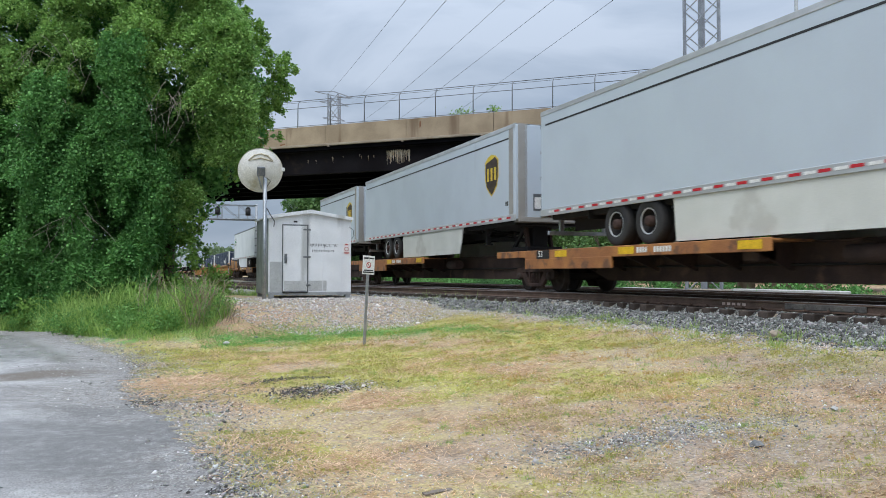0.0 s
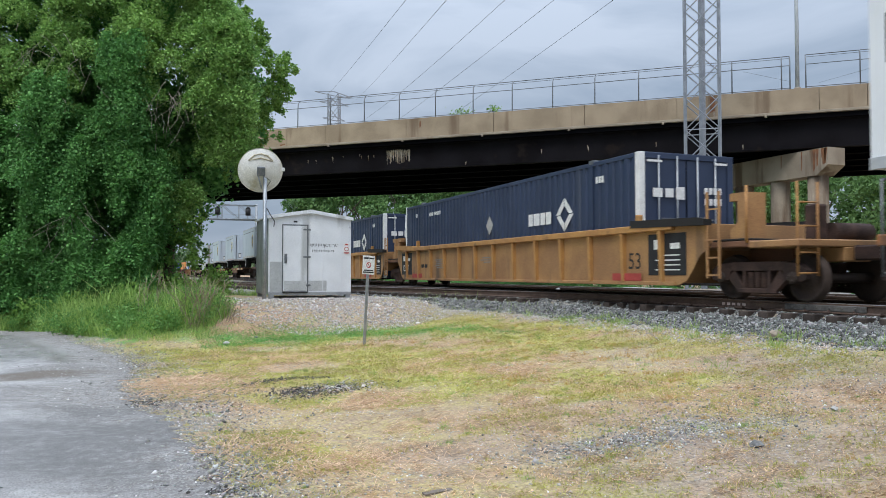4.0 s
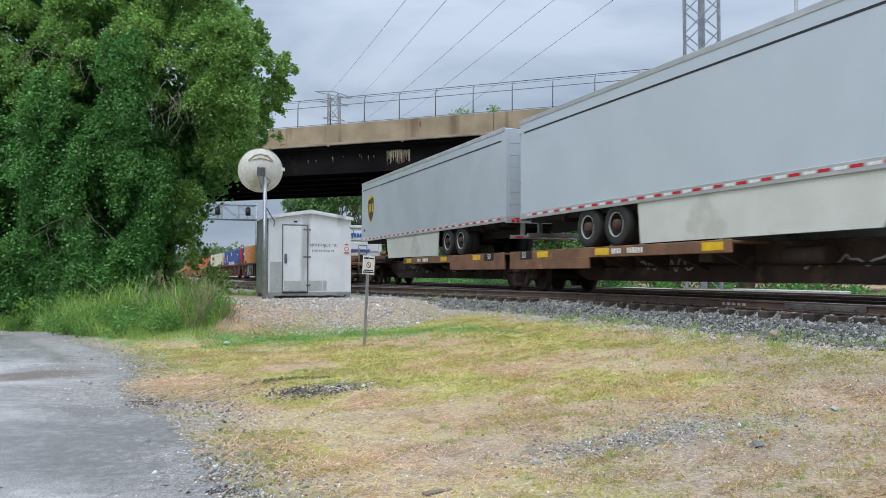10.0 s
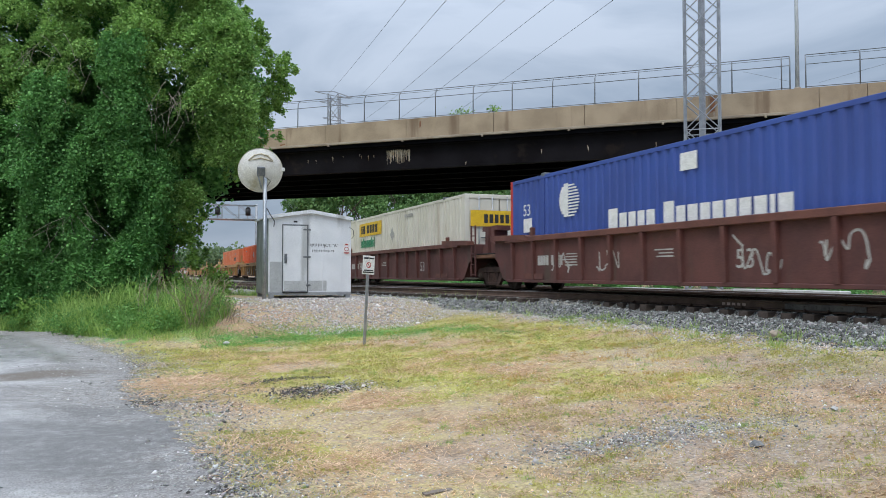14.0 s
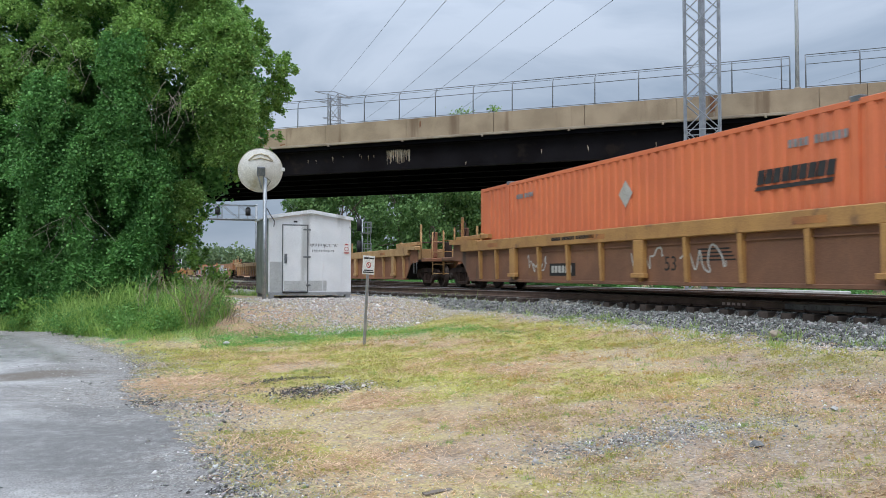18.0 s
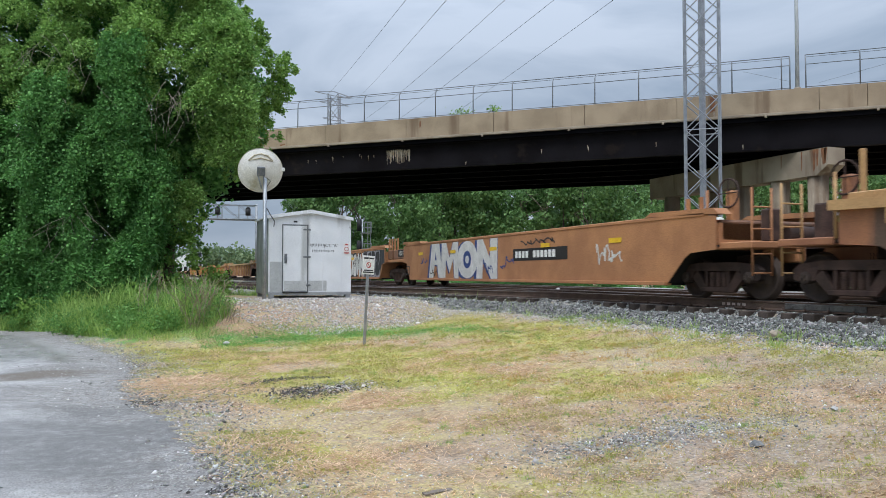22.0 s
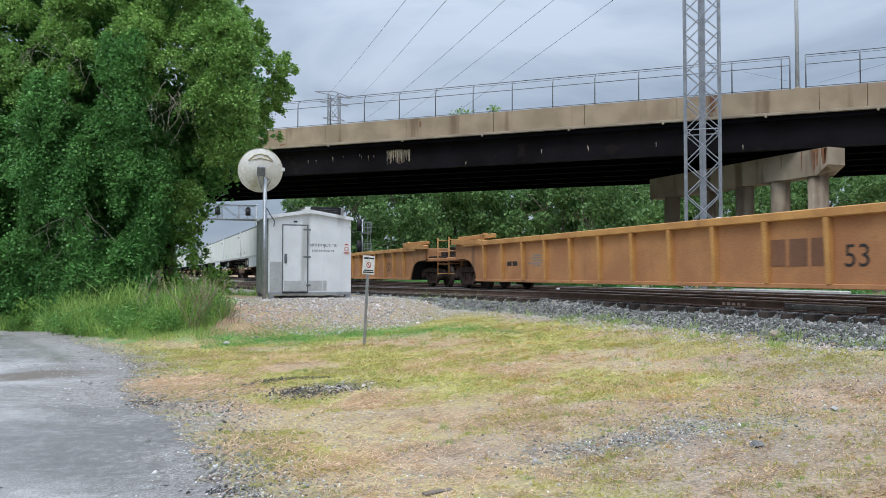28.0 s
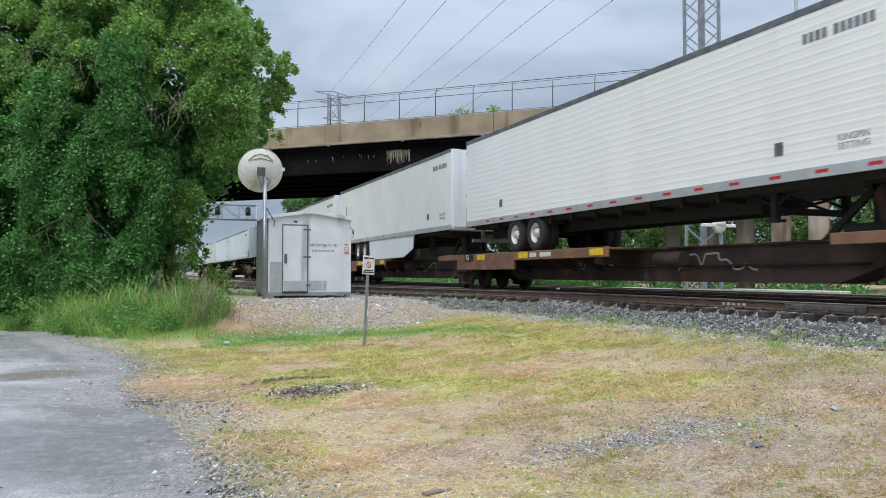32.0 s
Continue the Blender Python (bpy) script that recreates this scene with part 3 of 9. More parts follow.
    scree = mixed(span(mid, 0.42, 0.62, 0.0, 0.75), scree, (0.25, 0.215, 0.18))
    base = mixed(math2("MULTIPLY", mask("verge"), span(fuzz(8, 6, 0.7), 0.34, 0.56)), base, scree)
    earth = mixed(span(fine, 0.35, 0.6), (0.30, 0.19, 0.12), (0.43, 0.29, 0.20))
    base = mixed(math2("MULTIPLY", mask("soil"), span(mid, 0.3, 0.5)), base, earth)
    tan = mixed(span(vor.outputs["Color"], 0.2, 0.8), (0.28, 0.20, 0.145), (0.46, 0.37, 0.28))
    base = mixed(math2("MULTIPLY", mask("pad"), span(mid, 0.25, 0.45)), base, tan)
    stone = mixed(span(vor.outputs["Color"], 0.2, 0.8), (0.09, 0.095, 0.095), (0.34, 0.34, 0.325))
    stone = mixed(span(vor.outputs["Distance"], 0.0, 0.03, 0.7, 0.0), stone, (0.08, 0.075, 0.07))
    base = mixed(math2("MULTIPLY", mask("gravel"), span(fuzz(18, 4, 0.7), 0.34, 0.52)), base, stone)
    pale = math2("MULTIPLY", span(fuzz(42, 2), 0.66, 0.71), span(wide, 0.35, 0.55))
    base = mixed(pale, base, (0.52, 0.49, 0.44))
    base = mixed(span(grit, 0.58, 0.68, 0.0, 0.4), base, (0.09, 0.07, 0.04))
    g = span(tiny, 0.36, 0.64, 0.72, 1.25)
    cc = n.new("ShaderNodeCombineColor")
    for i in range(3):
        l.new(g, cc.inputs[i])
    base = mixed(1.0, base, cc.outputs[0], "MULTIPLY")
    l.new(base, p.inputs["Base Color"])
    p.inputs["Roughness"].default_value = 0.95
    p.inputs["Specular IOR Level"].default_value = 0.15
    bp = n.new("ShaderNodeBump")
    bp.inputs["Strength"].default_value, bp.inputs["Distance"].default_value = 0.7, 0.03
    l.new(fine, bp.inputs["Height"])
    bp2 = n.new("ShaderNodeBump")
    bp2.inputs["Strength"].default_value, bp2.inputs["Distance"].default_value = 0.5, 0.012
    l.new(tiny, bp2.inputs["Height"])
    l.new(bp.outputs["Normal"], bp2.inputs["Normal"])
    l.new(bp2.outputs["Normal"], p.inputs["Normal"])
    return m


ground_sheet()


def lot_sheet():
    rows = np.arange(-25, 27.01, 0.1)
    s = Shape()
    cols = [0.0, 0.04, 0.15, 0.3, 0.5, 0.7, 0.9, 1.1, 1.3, 1.5, 1.75, 2.0, 2.3, 2.6, 3.0, 3.5, 4.5, 8, 14, 25]
    for y in rows:
        e = float(lot_edge(max(y, 2)))
        for k, c in enumerate(cols):
            x = e - c
            lift = -0.03 if k == 0 else 0.016
            s.v.append((x, y, float(ground_z(x, y)) + lift))
    w = len(cols)
    for j in range(len(rows) - 1):
        for k in range(w - 1):
            s.f.append((j * w + k, j * w + k + 1, (j + 1) * w + k + 1, (j + 1) * w + k))
            s.s.append(True)
    data = s.mesh("pavement")
    V = np.array(s.v)
    off = np.tile(cols, len(rows))
    rim = smooth(1 - off / (0.45 + 1.9 * fbm(V[:, 0], V[:, 1], 0.9, 80) + 0.9 * 2.0 * patch(V[:, 0], V[:, 1], -0.4, 14.0, 1.4, 4.0)))
    damp = patch(V[:, 0], V[:, 1], -1.4, 14.0, 0.85, 0.6, 0.5)
    worn = patch(V[:, 0], V[:, 1], -0.35, 8.2, 1.1, 2.2, 1.2) * smooth((fbm(V[:, 0], V[:, 1], 0.8, 22) - 0.3) / 0.25)
    # Pale lines of wet sheen, put into the colour rather than the gloss.
    pale_sheen = np.maximum(patch(V[:, 0], V[:, 1], -2.2, 15.6, 1.3, 0.35, 0.8), patch(V[:, 0], V[:, 1], -1.6, 13.0, 0.9, 0.25, 0.8))
    wet = smooth((fbm(V[:, 0], V[:, 1] * 0.6, 1.6, 12) - 0.36) / 0.1) * smooth((off - 0.3) / 0.7) * smooth((V[:, 1] - 14.0) / 3) * (1 - damp)
    for key, val in (("rim", rim), ("damp", damp), ("wet", wet), ("worn", worn), ("pale_sheen", pale_sheen)):
        data.attributes.new(key, "FLOAT", "POINT").data.foreach_set("value", val.astype(np.float32))
    data.materials.append(lot_material())
    ob = thing("pavement", "worn grey asphalt lot with crumbling edge and damp patches", "pavement", kind="structure", shape=data)
    return ob


def lot_material():
    """Old asphalt: stone speckle, cracks, pale dust, damp, darker areas, pale sheen as colour."""
    m = bpy.data.materials.new("old_asphalt")
    m.use_nodes = True
    n, l = m.node_tree.nodes, m.node_tree.links
    p = n["Principled BSDF"]
    tc = n.new("ShaderNodeTexCoord")

    def tex(kind, sc, out, **kw):
        t = n.new(kind)
        t.inputs["Scale"].default_value = sc
        for k, v in kw.items():
            t.inputs[k].default_value = v
        l.new(tc.outputs["Object"], t.inputs["Vector"])
        return t.outputs[out]

    def span(src, lo, hi, a=0.0, b=1.0):
        t = n.new("ShaderNodeMapRange")
        for k, val in zip(("From Min", "From Max", "To Min", "To Max"), (lo, hi, a, b)):
            t.inputs[k].default_value = val
        l.new(src, t.inputs["Value"])
        return t.outputs["Result"]

    def mixed(fac, x, y):
        t = n.new("ShaderNodeMix")
        t.data_type = "RGBA"
        l.new(fac, t.inputs[0])
        for sock, val in ((t.inputs[6], x), (t.inputs[7], y)):
            if isinstance(val, tuple):
                sock.default_value = (*val, 1)
            else:
                l.new(val, sock)
        return t.outputs[2]
    wide = tex("ShaderNodeTexNoise", 0.45, "Fac", Detail=6.0, Roughness=0.6)
    mid = tex("ShaderNodeTexNoise", 3.0, "Fac", Detail=7.0, Roughness=0.65)
    fine = tex("ShaderNodeTexNoise", 70.0, "Fac", Detail=4.0)
    speck = tex("ShaderNodeTexVoronoi", 55.0, "Color")
    crack = n.new("ShaderNodeTexVoronoi")
    crack.feature = "DISTANCE_TO_EDGE"
    crack.inputs["Scale"].default_value = 0.75
    warp = n.new("ShaderNodeVectorMath")
    warp.operation = "MULTIPLY_ADD"
    nz = n.new("ShaderNodeTexNoise")
    nz.inputs["Scale"].default_value = 2.5
    l.new(tc.outputs["Object"], nz.inputs["Vector"])
    warp.inputs[1].default_value = (0.5, 0.5, 0.5)
    l.new(nz.outputs["Color"], warp.inputs[0])
    l.new(tc.outputs["Object"], warp.inputs[2])
    l.new(warp.outputs["Vector"], crack.inputs["Vector"])
    def mask(key):
        t = n.new("ShaderNodeAttribute")
        t.attribute_name = key
        return t.outputs["Fac"]

    def times(a, b):
        t = n.new("ShaderNodeMath")
        t.operation = "MULTIPLY"
        l.new(a, t.inputs[0])
        l.new(b, t.inputs[1])
        return t.outputs[0]
    col = mixed(span(mid, 0.38, 0.62), (0.265, 0.258, 0.25), (0.40, 0.392, 0.38))
    col = mixed(span(wide, 0.50, 0.62, 0.0, 0.6), col, (0.165, 0.16, 0.156))
    col = mixed(span(wide, 0.46, 0.36, 0.0, 0.5), col, (0.38, 0.377, 0.37))
    col = mixed(times(mask("damp"), span(mid, 0.35, 0.5)), col, (0.13, 0.11, 0.09))
    gritty = tex("ShaderNodeTexNoise", 9.0, "Fac", Detail=7.0, Roughness=0.7)
    col = mixed(times(mask("rim"), span(gritty, 0.36, 0.54)), col, mixed(span(speck, 0.2, 0.85), (0.16, 0.145, 0.13), (0.34, 0.32, 0.295)))
    col = mixed(times(mask("rim"), span(gritty, 0.56, 0.66)), col, (0.20, 0.165, 0.125))
    col = mixed(span(speck, 0.60, 0.90, 0.0, 0.6), col, (0.46, 0.44, 0.41))
    col = mixed(span(fine, 0.52, 0.62, 0.0, 0.55), col, (0.075, 0.072, 0.07))
    col = mixed(span(crack.outputs["Distance"], 0.0, 0.02, 0.28, 0.0), col, (0.06, 0.058, 0.055))
    long = n.new("ShaderNodeMapping")
    long.vector_type = "TEXTURE"
    long.inputs["Rotation"].default_value, long.inputs["Scale"].default_value = (0, 0, -0.38), (1.3, 0.22, 1.0)
    l.new(tc.outputs["Object"], long.inputs["Vector"])
    track = n.new("ShaderNodeTexNoise")
    track.inputs["Scale"].default_value, track.inputs["Detail"].default_value = 1.0, 7
    l.new(long.outputs["Vector"], track.inputs["Vector"])
    col = mixed(span(track.outputs["Fac"], 0.53, 0.70, 0.0, 0.42), col, (0.12, 0.115, 0.11))
    col = mixed(times(mask("worn"), span(gritty, 0.3, 0.56, 0.35, 0.8)), col, (0.13, 0.127, 0.122))
    col = mixed(times(mask("pale_sheen"), span(gritty, 0.40, 0.62, 0.0, 0.7)), col, (0.50, 0.49, 0.475))
    col = mixed(times(mask("damp"), span(mid, 0.3, 0.48, 0.3, 0.85)), col, (0.15, 0.125, 0.10))
    l.new(col, p.inputs["Base Color"])
    l.new(span(mask("wet"), 0.1, 1.0, 0.85, 0.26), p.inputs["Roughness"])
    bp = n.new("ShaderNodeBump")
    bp.inputs["Strength"].default_value, bp.inputs["Distance"].default_value = 0.8, 0.012
    l.new(fine, bp.inputs["Height"])
    bp2 = n.new("ShaderNodeBump")
    bp2.inputs["Strength"].default_value, bp2.inputs["Distance"].default_value = 0.6, 0.05
    l.new(mid, bp2.inputs["Height"])
    l.new(bp.outputs["Normal"], bp2.inputs["Normal"])
    l.new(bp2.outputs["Normal"], p.inputs["Normal"])
    return m


lot_sheet()


# ---- tracks ----
RAIL = [(-0.07, -0.17), (0.07, -0.17), (0.07, -0.155), (0.012, -0.135), (0.012, -0.045), (0.036, -0.035), (0.036, -0.008), (-0.036, -0.008),
        (-0.036, -0.035), (-0.012, -0.045), (-0.012, -0.135), (-0.07, -0.155)]
HEADS = [(-0.034, -0.008), (0.034, -0.008), (0.030, 0.0), (-0.030, 0.0)]


def swept(profile, pts):
    """A profile (across, up) carried along points (x, y, z) that run mainly in y."""
    s, n = Shape(), len(profile)
    for x, y, z in pts:
        s.v += [(x + a, y, z + b) for a, b in profile]
    for j in range(len(pts) - 1):
        for i in range(n):
            s.f.append((j * n + i, j * n + (i + 1) % n, (j + 1) * n + (i + 1) % n, (j + 1) * n + i))
            s.s.append(False)
    for k in (0, (len(pts) - 1) * n):
        s.f.append(tuple(range(k, k + n)))
        s.s.append(False)
    return s


def tie_shape():
    return Shape().box(-1.3, 1.3, -0.115, 0.115, -0.34, -0.172, 0.012)


def track(name, label, centre, ys, near_ties):
    base = thing(name, label, "track", kind="structure")
    for side in (-0.7535, 0.7535):
        pts = [(float(centre(y)) + side, y, ZR) for y in ys]
        part("rail", swept(RAIL, pts), MAT["rail_steel"], base)
        part("rail_head", swept(HEADS, pts), MAT["rail_head"], base, "polished top of the rail")
    rng = np.random.default_rng(len(name))
    data = shared("tie", tie_shape, MAT["tie_wood"])
    for y in np.arange(near_ties[0], near_ties[1], 0.5):
        part("tie", data, None, base, at=pose(float(centre(y)) + rng.uniform(-0.05, 0.05), y, ZR + rng.uniform(-0.012, 0.0), 0, 0, rng.uniform(-1, 1)))
    rest = Shape()
    for y in np.arange(near_ties[1], 190, 0.5):
        x = float(centre(y))
        rest.box(x - 1.3, x + 1.3, y - 0.115, y + 0.115, ZR - 0.34, ZR - 0.172)
    tagged(part("far_ties", rest, MAT["tie_wood"], base), kind="stuff")
    return base


main = track("track_1", "rusty railway track on wooden ties in grey ballast", lambda y: TX, [-720, 0, 60, 900], (3, 36))
track("track_2", "second railway track beyond the passing train", lambda y: 15.4, [-720, 0, 60, 900], (8, 30))
track("track_3", "branch track curving away behind the shed", branch_x, list(np.arange(15.0, 120, 2.5)) + [900], (19, 48))
bar = Shape()
for k in (-1, 1):
    bar.box(TX - 0.7535 + k * 0.016, TX - 0.7535 + k * 0.05, 9.3, 11.0, ZR - 0.14, ZR - 0.035, 0.01)
for k in range(6):
    bar.tube((TX - 0.83, 9.5 + k * 0.26, ZR - 0.085), (TX - 0.68, 9.5 + k * 0.26, ZR - 0.085), 0.022, n=6)
part("joint_bar", bar, MAT["joint_bar"], main, "bolted steel joint bar on the rail")
mk = Shape()
for k in range(5):
    mk.box(TX - 0.7535 - 0.018, TX - 0.7535 - 0.0135, 12.0 + k * 0.14, 12.09 + k * 0.14, ZR - 0.12, ZR - 0.07)
part("chalk_bars", mk, MAT["chalk_mark"], main, "faded paint marks on the rail web")
clip = Shape().box(-0.05, 0.05, -0.06, 0.06, 0, 0.035, 0.01).tube((0.0, -0.03, 0.03), (0.0, -0.03, 0.06), 0.018, n=6)
clip_mesh = clip.mesh("spike_plate")
clip_mesh.materials.append(MAT["rail_steel"])
for y in np.arange(5, 26, 0.5):
    part("spike_plate", clip_mesh, None, main, at=pose(TX - 0.7535 - 0.12, float(y), ZR - 0.172))


def rock(seed):
    """An angular lump of crushed stone: a flattened block with broken corners."""
    rng = np.random.default_rng(seed)
    v = np.array([(x, y, z) for x in (-1, 1) for y in (-1, 1) for z in (-1, 1)], float)
    v = v * rng.uniform(0.55, 1.1, (8, 3)) * np.array((1.15, 0.85, 0.6))
    v[:, 0] += 0.35 * v[:, 2] * rng.choice((-1, 1))
    f = [(0, 1, 3), (0, 3, 2), (4, 6, 7), (4, 7, 5), (0, 4, 5), (0, 5, 1), (2, 3, 7), (2, 7, 6), (0, 2, 6), (0, 6, 4), (1, 5, 7), (1, 7, 3)]
    return v, f


def stones_material(name, dark, pale):
    m = bpy.data.materials.new(name)
    m.use_nodes = True
    n, l = m.node_tree.nodes, m.node_tree.links
    p = n["Principled BSDF"]
    geo, r = n.new("ShaderNodeNewGeometry"), n.new("ShaderNodeValToRGB")
    r.color_ramp.elements[0].color, r.color_ramp.elements[1].color = (*dark, 1), (*pale, 1)
    e = r.color_ramp.elements.new(0.8)
    e.color = tuple(0.55 * a + 0.45 * b for a, b in zip(dark, pale)) + (1,)
    l.new(geo.outputs["Random Per Island"], r.inputs["Fac"])
    tc, t, mx = n.new("ShaderNodeTexCoord"), n.new("ShaderNodeTexNoise"), n.new("ShaderNodeMix")
    t.inputs["Scale"].default_value = 30
    l.new(tc.outputs["Object"], t.inputs["Vector"])
    mx.data_type, mx.blend_type = "RGBA", "OVERLAY"
    mx.inputs[0].default_value = 0.5
    l.new(r.outputs["Color"], mx.inputs[6])
    l.new(t.outputs["Color"], mx.inputs[7])
    hs = n.new("ShaderNodeHueSaturation")
    hs.inputs["Saturation"].default_value = 0.6
    l.new(mx.outputs[2], hs.inputs["Color"])
    l.new(hs.outputs["Color"], p.inputs["Base Color"])
    p.inputs["Roughness"].default_value = 0.95
    p.inputs["Specular IOR Level"].default_value = 0.12
    return m


def pebble(seed):
    """A small lump: a bent double pyramid."""
    rng = np.random.default_rng(seed)
    v = np.array([(1, 0, 0), (0, 1, 0), (-1, 0, 0), (0, -1, 0), (0, 0, 0.7), (0, 0, -0.7)], float) * 1.15 + rng.normal(0, 0.16, (6, 3))
    return v, [(0, 1, 4), (1, 2, 4), (2, 3, 4), (3, 0, 4), (1, 0, 5), (2, 1, 5), (3, 2, 5), (0, 3, 5)]


def stones(name, label, rng, xy, size, material, sink=0.3):
    n = len(xy)
    v, f = (rock if size > 0.02 else pebble)(int(rng.integers(1000)))
    sz = size * rng.lognormal(0, 0.35, n)
    mats = np.zeros((n, 3, 4))
    stretch = rng.uniform(0.7, 1.3, (n, 1, 3)) * rng.choice((-1, 1), (n, 1, 3))
    mats[:, :, :3] = spun(rng, n, 0.6) * stretch * sz[:, None, None]
    mats[:, 0, 3], mats[:, 1, 3] = xy[:, 0], xy[:, 1]
    mats[:, 2, 3] = ground_z(xy[:, 0], xy[:, 1]) + sz * sink
    return thing(name, label, "gravel", kind="stuff", shape=scatter_mesh(name, v, f, mats, material))


rng = np.random.default_rng(5)
BALLAST = stones_material("ballast_stone", (0.042, 0.046, 0.042), (0.45, 0.455, 0.42))
GRIT = stones_material("grey_grit", (0.13, 0.125, 0.115), (0.70, 0.67, 0.61))
PEBBLE = stones_material("white_pebble", (0.30, 0.26, 0.21), (0.82, 0.78, 0.70))
PALE = stones_material("pale_gravel", (0.36, 0.31, 0.26), (0.70, 0.65, 0.58))
y = 5 + 33 * rng.uniform(0, 1, 72000) ** 1.5
xy = np.stack([branch_x(y) - 1.05 - 1.55 * rng.uniform(0, 1, len(y)) ** 0.9 + 0.12 * ripple(y, y, 0.2), y], 1)
stones("ballast", "coarse grey crushed-stone ballast along the rails", rng, xy, 0.0165, BALLAST)
y = 5 + 16 * rng.uniform(0, 1, 9000)
xy = np.stack([branch_x(y) - 2.5 - np.abs(rng.normal(0, 0.35, len(y))), y], 1)
xy = xy[fbm(xy[:, 0], xy[:, 1], 1.2, 52) + 0.02 * (xy[:, 1] - 10) > 0.42]
stones("pale_gravel", "small pale stones along the foot of the ballast", rng, xy, 0.013, PALE)
y = rng.uniform(5, 45, 9000)
xy = np.stack([TX + rng.uniform(-0.65, 5.5, len(y)), y], 1)
stones("ballast", "grey ballast between the tracks", rng, xy, 0.03, BALLAST)
ang, rad = rng.uniform(0, 2 * np.pi, 9000), rng.uniform(0, 1, 9000) ** 0.6
xy = np.stack([5.3 + 3.2 * rad * np.cos(ang), 21.6 + 3.4 * rad * np.sin(ang)], 1)
xy = xy[fbm(xy[:, 0], xy[:, 1], 0.9, 51) + 0.22 * (xy[:, 0] - 3.9) > 0.30]
stones("pale_gravel", "pale loose gravel pad round the shed", rng, xy, 0.018, PALE)
xy = np.stack([rng.uniform(0.6, 9.3, 34000), 3.6 + 13.4 * rng.uniform(0, 1, 34000) ** 1.3], 1)
xy = xy[rng.uniform(0, 1, len(xy)) < (0.95 - 0.8 * green_at(xy[:, 0], xy[:, 1])) * smooth((fbm(xy[:, 0], xy[:, 1], 0.9, 140) - 0.36) / 0.2)]
stones("pebbles", "scattered pale pebbles in the thin grass", rng, xy, 0.0075, PEBBLE, 0.1)
y = rng.uniform(4, 21, 22000)
xy = np.stack([lot_edge(y) + rng.normal(0.0, 0.55, len(y)), y], 1)
xy = xy[fbm(xy[:, 0], xy[:, 1], 0.8, 141) > 0.40]
stones("pebbles", "small grey grit along the edge of the lot", rng, xy, 0.0062, GRIT, 0.15)
xy = np.stack([rng.uniform(-4.5, 0.8, 5000), rng.uniform(4, 20, 5000)], 1)
xy = xy[xy[:, 0] < lot_edge(xy[:, 1])]
stones("pebbles", "loose grit strewn over the asphalt", rng, xy, 0.0055, GRIT, 0.6)
xy = np.concatenate([rng.normal((-0.35, 14.6), (0.75, 2.2), (5200, 2)), rng.normal((0.55, 11.2), (0.6, 1.3), (2600, 2)), rng.normal((0.6, 6.6), (0.35, 0.9), (2400, 2))])
stones("pebbles", "gravelly crumbled margin of the lot", rng, xy, 0.0085, GRIT, 0.5)
xy = np.concatenate([rng.normal((3.95, 5.88), (0.5, 0.2), (1300, 2)), rng.normal((5.0, 5.95), (0.9, 0.45), (1700, 2)), rng.normal((1.8, 19.6), (0.7, 0.9), (500, 2)),
                     rng.normal((8.6, 9.0), (0.5, 2.5), (1500, 2)), rng.normal((5.9, 7.0), (1.0, 0.5), (1200, 2))])
stones("pebbles", "patch of loose grey and pale stones", rng, xy, 0.0085, GRIT, 0.2)
CRUMB = stones_material("asphalt_lumps", (0.03, 0.027, 0.024), (0.20, 0.185, 0.165))
def bent(n, a, b, wide):
    """Points strewn along a line from a to b."""
    t = rng.uniform(0, 1, n)[:, None]
    return np.array(a) * (1 - t) + np.array(b) * t + rng.normal(0, wide, (n, 2))


xy = np.concatenate([rng.normal((2.35, 10.5), (0.30, 0.24), (2600, 2)), bent(500, (1.5, 11.65), (2.0, 11.8), 0.08), bent(300, (2.0, 11.8), (2.65, 11.5), 0.05), bent(200, (0.9, 11.2), (1.5, 11.65), 0.08),
                     rng.normal((0.15, 10.7), (0.14, 0.16), (260, 2)), bent(420, (0.15, 6.35), (0.75, 6.0), 0.05), bent(220, (-0.2, 12.6), (-1.1, 13.0), 0.05),
                     bent(320, (-0.6, 15.8), (-2.2, 15.2), 0.07), rng.normal((0.95, 10.1), (0.3, 0.3), (60, 2))])
stones("asphalt_crumbs", "black crumbled asphalt heaps in the grass", rng, xy, 0.0105, CRUMB, 0.1)
stones("pale_gravel", "pale stones mixed into the crumbled asphalt", rng, rng.normal((2.6, 10.55), (0.24, 0.24), (420, 2)), 0.014, PALE, 0.3)


def boulder(seed):
    """A rounded lump of many faces."""
    rng = np.random.default_rng(seed)
    t = (1 + 5 ** 0.5) / 2
    v = np.array([(-1, t, 0), (1, t, 0), (-1, -t, 0), (1, -t, 0), (0, -1, t), (0, 1, t), (0, -1, -t), (0, 1, -t), (t, 0, -1), (t, 0, 1), (-t, 0, -1), (-t, 0, 1)]) / 1.9
    v = v * rng.uniform(0.7, 1.25, (12, 1)) * np.array((1.0, 0.85, 0.6))
    f = [(0, 11, 5), (0, 5, 1), (0, 1, 7), (0, 7, 10), (0, 10, 11), (1, 5, 9), (5, 11, 4), (11, 10, 2), (10, 7, 6), (7, 1, 8), (3, 9, 4), (3, 4, 2), (3, 2, 6),
         (3, 6, 8), (3, 8, 9), (4, 9, 5), (2, 4, 11), (6, 2, 10), (8, 6, 7), (9, 8, 1)]
    return v, f


